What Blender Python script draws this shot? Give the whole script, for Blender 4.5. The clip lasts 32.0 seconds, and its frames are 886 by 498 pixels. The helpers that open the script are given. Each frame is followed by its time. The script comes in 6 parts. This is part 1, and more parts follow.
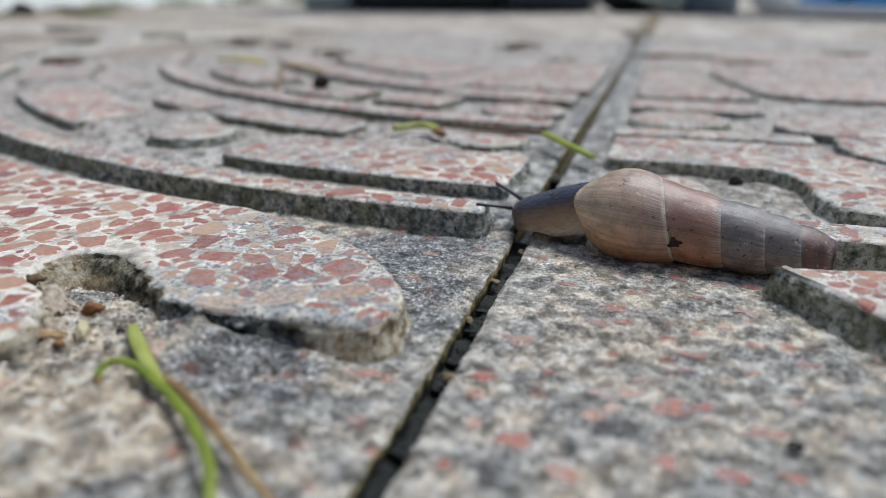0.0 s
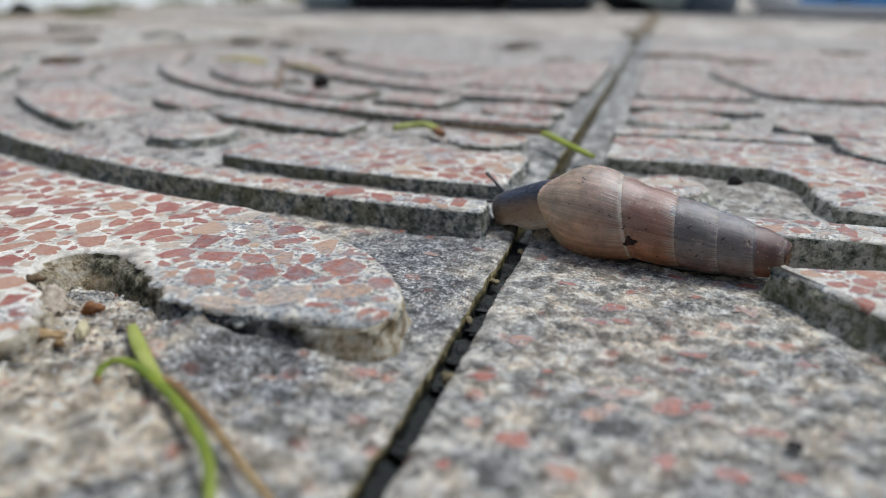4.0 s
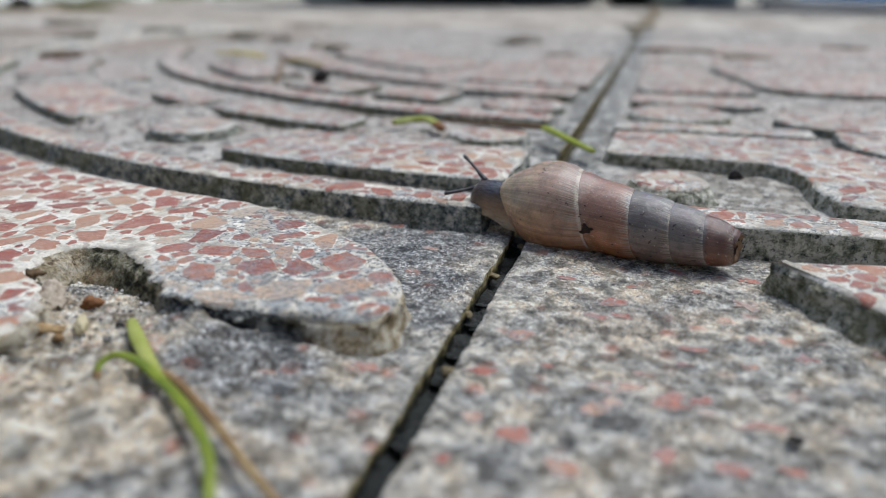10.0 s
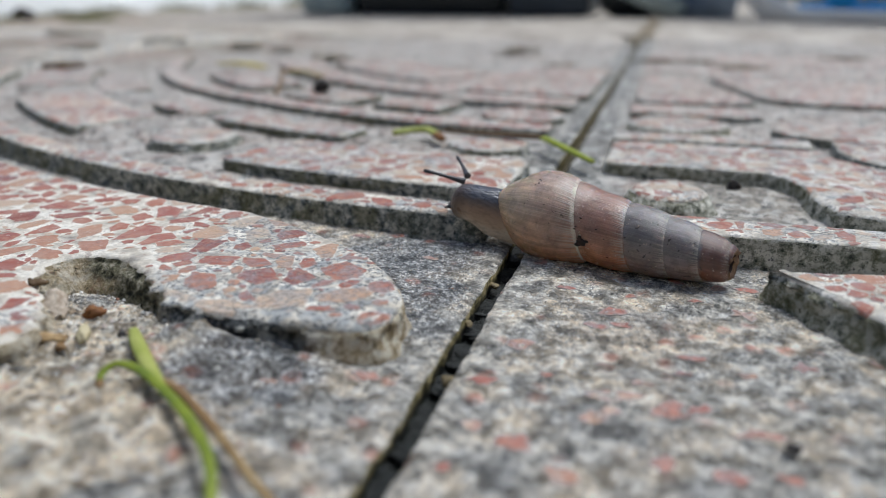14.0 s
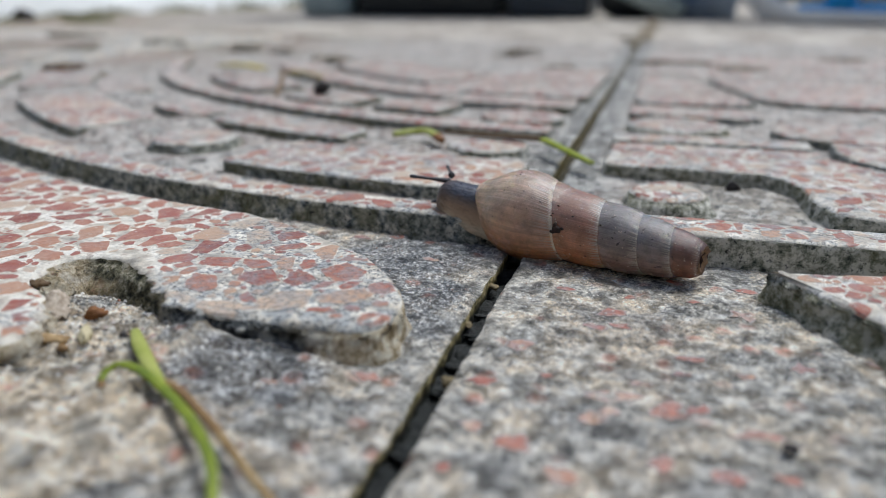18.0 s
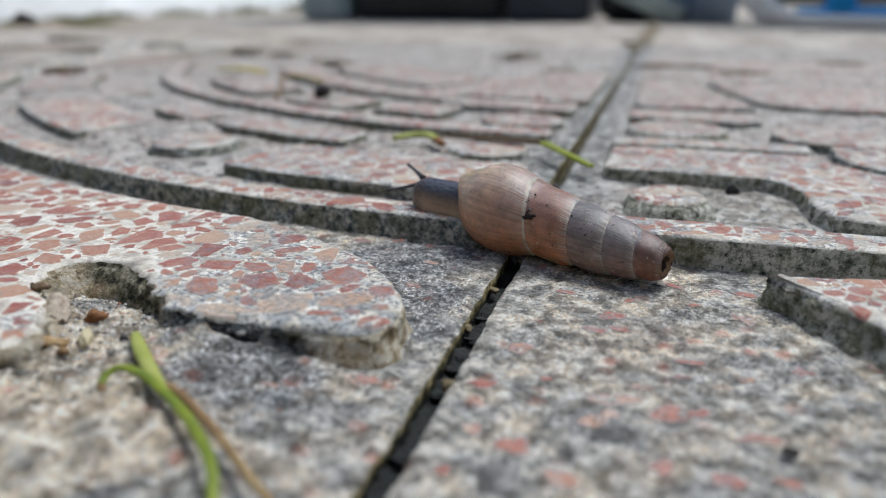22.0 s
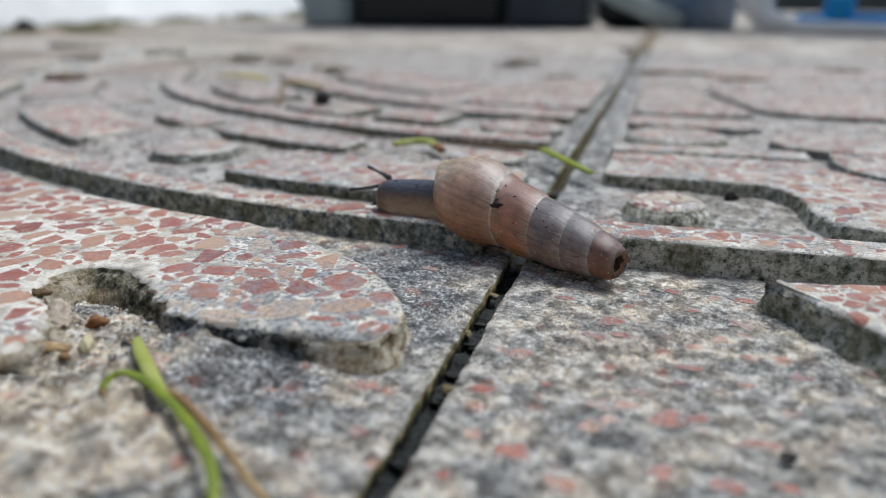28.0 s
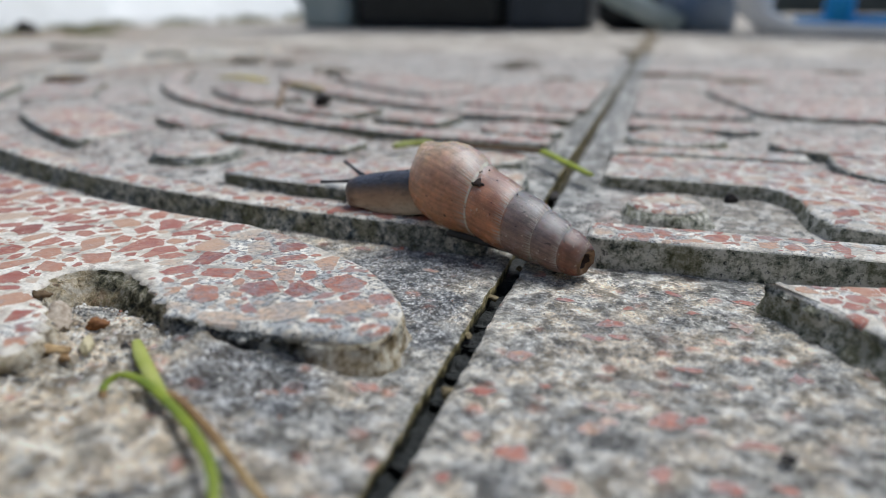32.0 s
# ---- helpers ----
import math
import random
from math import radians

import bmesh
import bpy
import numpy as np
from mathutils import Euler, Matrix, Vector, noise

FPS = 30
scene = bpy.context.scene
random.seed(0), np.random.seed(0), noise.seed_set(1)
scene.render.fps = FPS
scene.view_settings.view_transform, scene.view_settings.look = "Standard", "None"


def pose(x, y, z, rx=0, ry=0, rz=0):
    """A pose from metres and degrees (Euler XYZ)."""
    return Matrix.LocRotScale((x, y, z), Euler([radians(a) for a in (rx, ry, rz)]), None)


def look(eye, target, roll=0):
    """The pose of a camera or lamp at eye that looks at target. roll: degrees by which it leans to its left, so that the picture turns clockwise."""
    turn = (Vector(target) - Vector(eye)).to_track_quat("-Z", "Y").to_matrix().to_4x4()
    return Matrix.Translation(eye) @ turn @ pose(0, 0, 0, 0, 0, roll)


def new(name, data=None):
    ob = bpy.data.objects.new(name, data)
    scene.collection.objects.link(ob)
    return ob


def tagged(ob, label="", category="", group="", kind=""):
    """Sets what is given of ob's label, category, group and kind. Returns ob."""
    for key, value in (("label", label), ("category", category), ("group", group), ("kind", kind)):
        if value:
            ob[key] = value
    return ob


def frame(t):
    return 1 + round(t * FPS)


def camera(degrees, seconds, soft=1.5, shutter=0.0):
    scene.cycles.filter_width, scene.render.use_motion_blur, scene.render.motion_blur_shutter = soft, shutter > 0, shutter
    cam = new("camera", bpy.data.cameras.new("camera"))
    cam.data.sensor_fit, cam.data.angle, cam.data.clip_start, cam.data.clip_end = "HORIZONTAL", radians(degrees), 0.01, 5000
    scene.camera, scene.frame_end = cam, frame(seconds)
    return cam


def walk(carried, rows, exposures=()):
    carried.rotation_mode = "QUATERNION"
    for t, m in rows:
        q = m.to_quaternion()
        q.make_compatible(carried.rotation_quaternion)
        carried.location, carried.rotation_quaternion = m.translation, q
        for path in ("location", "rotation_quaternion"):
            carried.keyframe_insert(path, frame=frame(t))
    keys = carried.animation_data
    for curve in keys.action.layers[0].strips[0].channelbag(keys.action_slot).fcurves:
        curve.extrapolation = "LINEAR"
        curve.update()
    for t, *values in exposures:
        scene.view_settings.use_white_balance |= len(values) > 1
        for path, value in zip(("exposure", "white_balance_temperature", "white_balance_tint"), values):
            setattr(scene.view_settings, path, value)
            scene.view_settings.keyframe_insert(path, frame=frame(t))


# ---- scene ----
MM = 0.001

# ---------------------------------------------------------------- camera
CAMERA_ROWS = [
    (0, pose(-0.000458, 0.001531, 0.041438, 70.05, 0.04, 16.64)),
    (0.5, pose(-0.000522, 0.001745, 0.041431, 70.06, 0.04, 16.63)),
    (1, pose(-0.000464, 0.001552, 0.041443, 70.06, 0.04, 16.63)),
    (1.5, pose(-0.000449, 0.001502, 0.041452, 70.12, 0.06, 16.63)),
    (2, pose(-0.000473, 0.001582, 0.041481, 70.13, 0.05, 16.63)),
    (2.5, pose(-0.000461, 0.001542, 0.041497, 70.12, 0.04, 16.62)),
    (3, pose(-0.000451, 0.001511, 0.041435, 70.00, 0.04, 16.62)),
    (3.5, pose(-0.000449, 0.001504, 0.041501, 70.01, 0.04, 16.61)),
    (5.5, pose(-0.000380, 0.001272, 0.041541, 69.99, 0.06, 16.61)),
    (6, pose(-0.000402, 0.001346, 0.041518, 70.00, 0.05, 16.61)),
    (6.5, pose(-0.000395, 0.001322, 0.041526, 70.01, 0.02, 16.62)),
    (7, pose(-0.000445, 0.001490, 0.041429, 69.88, 0.05, 16.61)),
    (7.5, pose(-0.000424, 0.001420, 0.041490, 69.82, 0.04, 16.62)),
    (8, pose(-0.000408, 0.001365, 0.041518, 69.87, 0.05, 16.61)),
    (8.5, pose(-0.000423, 0.001415, 0.041506, 69.91, 0.05, 16.61)),
    (9, pose(-0.000444, 0.001487, 0.041433, 69.90, 0.02, 16.63)),
    (9.5, pose(-0.000446, 0.001494, 0.041408, 69.88, 0.05, 16.61)),
    (10, pose(-0.000477, 0.001597, 0.041378, 69.63, 0.03, 16.61)),
    (10.5, pose(-0.000351, 0.001176, 0.041477, 69.60, 0.04, 16.60)),
    (11, pose(-0.000298, 0.001000, 0.041494, 69.83, 0.03, 16.61)),
    (11.5, pose(-0.000291, 0.000976, 0.041628, 70.19, 0.04, 16.62)),
    (12, pose(-0.000256, 0.000857, 0.041713, 70.33, 0.02, 16.62)),
    (12.5, pose(-0.000230, 0.000771, 0.041691, 70.44, 0.03, 16.61)),
    (13, pose(-0.000243, 0.000815, 0.041721, 70.50, 0.03, 16.62)),
    (13.5, pose(-0.000295, 0.000988, 0.041606, 70.44, 0.02, 16.62)),
    (14, pose(-0.000300, 0.001005, 0.041575, 70.39, 0.03, 16.61)),
    (14.5, pose(-0.000297, 0.000994, 0.041600, 70.33, 0.02, 16.62)),
    (16.5, pose(-0.000215, 0.000720, 0.041663, 70.34, 0.02, 16.62)),
    (17, pose(-0.000216, 0.000722, 0.041642, 70.38, 0.02, 16.62)),
    (17.5, pose(-0.000222, 0.000742, 0.041735, 70.30, 0.04, 16.61)),
    (18, pose(-0.000179, 0.000600, 0.041778, 70.47, 0.03, 16.60)),
    (18.5, pose(-0.000174, 0.000584, 0.041762, 70.51, 0.02, 16.61)),
    (19, pose(-0.000160, 0.000537, 0.041729, 70.64, 0.05, 16.60)),
    (19.5, pose(-0.000137, 0.000459, 0.041795, 70.71, 0.03, 16.60)),
    (20, pose(-0.000283, 0.000949, 0.041612, 70.67, 0.01, 16.62)),
    (20.5, pose(-0.000264, 0.000885, 0.041618, 70.61, 0.02, 16.61)),
    (21, pose(-0.000206, 0.000690, 0.041657, 70.65, 0.03, 16.60)),
    (21.5, pose(-0.000166, 0.000555, 0.041758, 70.71, 0.02, 16.60)),
    (22, pose(-0.000146, 0.000488, 0.041799, 70.73, 0.03, 16.61)),
    (22.5, pose(-0.000120, 0.000403, 0.041796, 70.77, 0.02, 16.61)),
    (23, pose(-0.000163, 0.000547, 0.041806, 70.77, 0.03, 16.60)),
    (23.5, pose(-0.000165, 0.000554, 0.041766, 70.71, 0.02, 16.61)),
    (24, pose(-0.000117, 0.000393, 0.041820, 70.79, 0.01, 16.61)),
    (24.5, pose(-0.000123, 0.000413, 0.041797, 70.84, 0.02, 16.60)),
    (25, pose(-0.000066, 0.000220, 0.041938, 70.87, 0.02, 16.60)),
    (25.5, pose(-0.000044, 0.000149, 0.041914, 70.93, 0.03, 16.60)),
    (27.5, pose(-0.000035, 0.000116, 0.041940, 71.12, 0.01, 16.61)),
    (28, pose(-0.000016, 0.000055, 0.041928, 71.21, 0.02, 16.60)),
    (28.5, pose(-0.000020, 0.000066, 0.041893, 71.30, 0.01, 16.60)),
    (29, pose(0.000021, -0.000072, 0.041988, 71.39, 0.03, 16.60)),
    (29.5, pose(-0.000026, 0.000088, 0.041964, 71.34, 0.01, 16.60)),
    (30, pose(-0.000035, 0.000119, 0.041917, 71.29, 0.01, 16.60)),
    (30.5, pose(-0.000025, 0.000083, 0.041911, 71.28, 0.02, 16.60)),
    (31, pose(-0.000022, 0.000075, 0.041924, 71.27, 0.02, 16.60)),
    (31.5, pose(-0.000026, 0.000086, 0.041921, 71.28, 0.01, 16.60)),
    (32, pose(-0.000000, 0.000000, 0.042000, 71.35, -0.00, 16.60)),
]
cam = camera(62, 32.0, soft=0.6)
cam.data.dof.use_dof = True
cam.data.dof.focus_distance = 0.112
cam.data.dof.aperture_fstop = 13.5
walk(cam, CAMERA_ROWS)

# ---------------------------------------------------------------- light
world = bpy.data.worlds.new("world")
scene.world = world
world.use_nodes = True
wn = world.node_tree
sky = wn.nodes.new("ShaderNodeTexSky")
sky.sky_type = "NISHITA"
sky.sun_disc = False
sky.sun_elevation = radians(64)
sky.sun_rotation = radians(29)
sky.air_density, sky.dust_density = 1.0, 1.5
wn.links.new(sky.outputs[0], wn.nodes["Background"].inputs[0])
wn.nodes["Background"].inputs[1].default_value = 0.13
sun_data = bpy.data.lights.new("sun", "SUN")
sun_data.energy, sun_data.angle, sun_data.color = 3.0, radians(30), (0.94, 0.985, 1.0)
sun = new("sun", sun_data)
sun.matrix_world = look((0.30, 0.66, 1.3), (0, 0.12, 0))
scene.view_settings.exposure = -0.18


# ---------------------------------------------------------------- materials
class Nodes:
    """Short hand for a node material."""

    def __init__(self, name):
        self.mat = bpy.data.materials.new(name)
        self.mat.use_nodes = True
        self.tree = self.mat.node_tree
        self.bsdf = self.tree.nodes["Principled BSDF"]
        self.coord = self.tree.nodes.new("ShaderNodeTexCoord").outputs["Object"]

    def node(self, kind, **values):
        n = self.tree.nodes.new(kind)
        for k, v in values.items():
            n.inputs[k].default_value = v
        return n

    def link(self, a, b):
        self.tree.links.new(a, b)

    def noise(self, size, detail=4.0, rough=0.55, distort=0.0, vector=None, stretch=None):
        """Noise whose blobs are about size millimetres."""
        n = self.node("ShaderNodeTexNoise", Scale=1000.0 / size, Detail=detail, Roughness=rough, Distortion=distort)
        v = vector or self.coord
        if stretch:
            m = self.node("ShaderNodeMapping", Scale=stretch)
            self.link(v, m.inputs["Vector"])
            v = m.outputs[0]
        self.link(v, n.inputs["Vector"])
        return n.outputs[0]

    def ramp(self, fac, *stops):
        n = self.tree.nodes.new("ShaderNodeValToRGB")
        els = n.color_ramp.elements
        while len(els) < len(stops):
            els.new(0.5)
        for e, (p, c) in zip(els, stops):
            e.position = p
            e.color = (*(c if hasattr(c, "__len__") else (c, c, c)), 1.0)
        self.link(fac, n.inputs[0])
        return n.outputs[0]

    def mix(self, fac, a, b, how="MIX"):
        n = self.tree.nodes.new("ShaderNodeMix")
        n.data_type, n.blend_type = "RGBA", how
        for sock, v in ((n.inputs[0], fac), (n.inputs[6], a), (n.inputs[7], b)):
            if hasattr(v, "is_linked"):
                self.link(v, sock)
            elif hasattr(v, "__len__"):
                sock.default_value = (*v, 1.0)
            else:
                sock.default_value = v
        return n.outputs[2]

    def math(self, op, a, b=0.0, clamp=False):
        n = self.tree.nodes.new("ShaderNodeMath")
        n.operation, n.use_clamp = op, clamp
        for sock, v in ((n.inputs[0], a), (n.inputs[1], b)):
            if hasattr(v, "is_linked"):
                self.link(v, sock)
            else:
                sock.default_value = v
        return n.outputs[0]

    def bump(self, height, strength, mm):
        n = self.node("ShaderNodeBump", Strength=strength, Distance=mm * MM)
        self.link(height, n.inputs["Height"])
        self.link(n.outputs[0], self.bsdf.inputs["Normal"])

    def done(self, color, rough, spec=0.5):
        for sock, v in ((self.bsdf.inputs["Base Color"], color), (self.bsdf.inputs["Roughness"], rough)):
            if hasattr(v, "is_linked"):
                self.link(v, sock)
            elif hasattr(v, "__len__"):
                sock.default_value = (*v, 1.0)
            else:
                sock.default_value = v
        self.bsdf.inputs["Specular IOR Level"].default_value = spec
        return self.mat


def stain(n, place, reach, ragged=1.8):
    """1 inside a stain with a ragged outline about a place, 0 outside."""
    far = n.tree.nodes.new("ShaderNodeVectorMath")
    far.operation = "DISTANCE"
    n.link(n.coord, far.inputs[0])
    far.inputs[1].default_value = [c * MM for c in place]
    edge = n.math("ADD", n.math("DIVIDE", far.outputs["Value"], reach * MM), n.math("MULTIPLY", n.math("SUBTRACT", n.noise(9, 6, 0.7), 0.5), ragged))
    return n.ramp(edge, (0.60, 1.0), (1.1, 0.0))


def lichen(n, col, amount=1.0):
    """Blue-grey and black lichen in fine specks, gathered in patches, thickest towards the broken nose of the band."""
    patch = n.math("MULTIPLY", n.ramp(n.noise(10, 4, 0.6), (0.42, 0.0), (0.56, 0.9)), n.math("SUBTRACT", 1.0, n.math("MULTIPLY", stain(n, (-96, 94, 5), 42, 1.2), 0.8)))
    for place, reach in (((-41, 79, 5), 20), ((-60, 101, 5), 9), ((-57, 74, 5), 8)):
        patch = n.math("MAXIMUM", patch, stain(n, place, reach, 2.4))
    pale = n.math("MULTIPLY", n.ramp(n.noise(2.4, 5, 0.7), (0.44, 0.0), (0.56, 0.8 * amount)), patch)
    col = n.mix(pale, col, (0.33, 0.355, 0.37))
    fine = n.ramp(n.noise(0.8, 6, 0.75), (0.505, 0.0), (0.565, 0.95 * amount))
    col = n.mix(n.math("MULTIPLY", fine, n.math("ADD", n.math("MULTIPLY", patch, 0.85), 0.15)), col, (0.035, 0.04, 0.047))
    white = n.ramp(n.noise(0.8, 6, 0.75), (0.59, 0.0), (0.66, 0.7))
    col = n.mix(white, col, (0.84, 0.80, 0.72))
    # trodden dust and grime on the pieces farther back
    dust = n.math("MULTIPLY", n.ramp(n.noise(5, 6, 0.7), (0.42, 0.0), (0.60, 0.7)), n.math("MAXIMUM", stain(n, (30, 195, 5), 78, 0.6), stain(n, (-85, 195, 5), 70, 0.6)))
    return n.mix(dust, col, n.ramp(n.noise(3, 5, 0.7), (0.43, (0.13, 0.145, 0.145)), (0.54, (0.64, 0.615, 0.58))))


def cement_colour(n):
    base = n.ramp(n.noise(5, 6, 0.65), (0.32, (0.30, 0.27, 0.23)), (0.45, (0.62, 0.555, 0.455)), (0.58, (0.92, 0.86, 0.75)))
    return n.mix(n.ramp(n.noise(1.6, 5, 0.7), (0.56, 0.0), (0.66, 0.5)), base, (0.44, 0.27, 0.19))


def cement_material():
    """Ground cream cement between the chips."""
    n = Nodes("cream_cement")
    base = cement_colour(n)
    n.bump(n.noise(0.9, 6, 0.7), 0.6, 0.35)
    return n.done(lichen(n, base), n.ramp(n.noise(6, 3), (0.3, 0.42), (0.7, 0.65)))


def chip_material(name, smeared):
    """Red, pink and tan stone chips, each of its own shade."""
    n = Nodes(name)
    rnd = n.tree.nodes.new("ShaderNodeObjectInfo").outputs["Random"]
    isl = n.tree.nodes.new("ShaderNodeNewGeometry").outputs["Random Per Island"]
    pick = n.math("FRACT", n.math("ADD", n.math("MULTIPLY", rnd, 7.31), isl))
    tone = n.ramp(pick, (0.0, (0.27, 0.070, 0.050)), (0.20, (0.37, 0.108, 0.072)), (0.40, (0.44, 0.162, 0.102)), (0.58, (0.38, 0.118, 0.088)), (0.72, (0.48, 0.235, 0.145)), (0.88, (0.56, 0.37, 0.245)), (1.0, (0.62, 0.51, 0.39)))
    col = n.mix(n.ramp(n.noise(1.8, 6, 0.7), (0.46, 0.0), (0.64, 0.5)), tone, (0.56, 0.34, 0.235))
    col = n.mix(n.ramp(n.noise(0.9, 5, 0.7), (0.30, 0.5), (0.44, 0.0)), col, (0.19, 0.06, 0.045))
    # the stone's worn rim is smeared over with cement
    core = n.tree.nodes.new("ShaderNodeAttribute")
    core.attribute_name = "core"
    edge = n.math("ADD", core.outputs["Fac"], n.math("MULTIPLY", n.math("SUBTRACT", n.noise(1.4, 5, 0.68), 0.5), 2.4))
    if not smeared:
        col = n.mix(n.ramp(n.noise(1.2, 5, 0.7), (0.40, 0.2), (0.60, 0.8)), tone, (0.44, 0.155, 0.105))
        col = n.mix(n.ramp(n.noise(1.4, 6, 0.72), (0.54, 0.0), (0.64, 0.55)), col, (0.50, 0.42, 0.34))
        col = n.mix(n.ramp(edge, (0.1, 0.95), (0.7, 0.0)), col, (0.40, 0.36, 0.32))
    else:
        col = n.mix(n.ramp(edge, (0.0, 1.0), (0.25, 0.0)), col, cement_colour(n))
    n.bump(n.noise(0.7, 5, 0.7), 0.5, 0.22)
    return n.done(lichen(n, col, 0.62), n.ramp(n.noise(3, 3), (0.3, 0.36), (0.7, 0.6)))


def mottle(n, col):
    """Bare pale cement and dark specks in blotches of a few millimetres."""
    col = n.mix(n.ramp(n.noise(4.5, 5, 0.7), (0.51, 0.0), (0.58, 0.72)), col, (0.74, 0.70, 0.64))
    col = n.mix(n.ramp(n.noise(9, 5, 0.7), (0.54, 0.0), (0.62, 0.45)), col, (0.235, 0.245, 0.235))
    return n.mix(n.ramp(n.noise(2.6, 6, 0.75), (0.54, 0.0), (0.59, 0.85)), col, (0.065, 0.072, 0.070))


def wall_dirt(n, col):
    """Brown dirt and olive growth washed over the far corner by the low wall."""
    there = n.math("MAXIMUM", stain(n, (-430, 480, 4), 230, 1.6), stain(n, (-720, 760, 4), 190, 1.2))
    blot = n.math("MULTIPLY", there, n.ramp(n.noise(26, 5, 0.65), (0.40, 0.30), (0.54, 0.95)))
    return n.mix(blot, col, n.ramp(n.noise(60, 4), (0.42, (0.17, 0.145, 0.085)), (0.56, (0.36, 0.26, 0.20))))


def terrazzo_material():
    """Cement with chips in it, for the pieces that stay far off."""
    n = Nodes("terrazzo")
    warp = n.node("ShaderNodeTexNoise", Scale=420.0, Detail=2.0)
    n.link(n.coord, warp.inputs["Vector"])
    add = n.tree.nodes.new("ShaderNodeVectorMath")
    add.operation = "MULTIPLY_ADD"
    n.link(warp.outputs["Color"], add.inputs[0])
    add.inputs[1].default_value = (0.0022, 0.0022, 0.0022)
    n.link(n.coord, add.inputs[2])
    cell = n.node("ShaderNodeTexVoronoi", Scale=200.0)
    edge = n.node("ShaderNodeTexVoronoi", Scale=200.0)
    edge.feature = "DISTANCE_TO_EDGE"
    for v in (cell, edge):
        n.link(add.outputs[0], v.inputs["Vector"])
    sep = n.tree.nodes.new("ShaderNodeSeparateColor")
    n.link(cell.outputs["Color"], sep.inputs[0])
    tone = n.ramp(sep.outputs[0], (0.0, (0.30, 0.075, 0.055)), (0.3, (0.41, 0.125, 0.09)), (0.6, (0.47, 0.19, 0.135)), (0.85, (0.54, 0.32, 0.235)), (1.0, (0.58, 0.47, 0.38)))
    there = n.math("MULTIPLY", n.ramp(edge.outputs["Distance"], (0.07, 0.0), (0.11, 1.0)), n.ramp(sep.outputs[1], (0.16, 0.0), (0.18, 1.0)))
    cement = n.ramp(n.noise(12, 5), (0.25, (0.44, 0.385, 0.33)), (0.75, (0.72, 0.65, 0.57)))
    col = n.mix(there, cement, tone)
    grime = n.math("MULTIPLY", n.ramp(n.noise(4, 6, 0.7), (0.43, 0.0), (0.61, 0.65)), n.ramp(n.noise(40, 4), (0.36, 0.2), (0.6, 1.0)))
    col = n.mix(grime, col, (0.32, 0.295, 0.265))
    dark = n.math("MULTIPLY", n.ramp(n.noise(5.0, 6, 0.75), (0.51, 0.0), (0.58, 0.85)), n.ramp(n.noise(45, 4), (0.40, 0.15), (0.58, 1.0)))
    col = n.mix(dark, col, (0.085, 0.095, 0.092))
    col = n.mix(n.ramp(n.noise(38, 5, 0.65), (0.50, 0.0), (0.60, 0.4)), col, (0.36, 0.28, 0.21))
    col = wall_dirt(n, mottle(n, col))
    n.bump(n.noise(1.2, 5, 0.65), 0.4, 0.3)
    return n.done(col, n.ramp(n.noise(9, 3), (0.3, 0.42), (0.7, 0.65)))


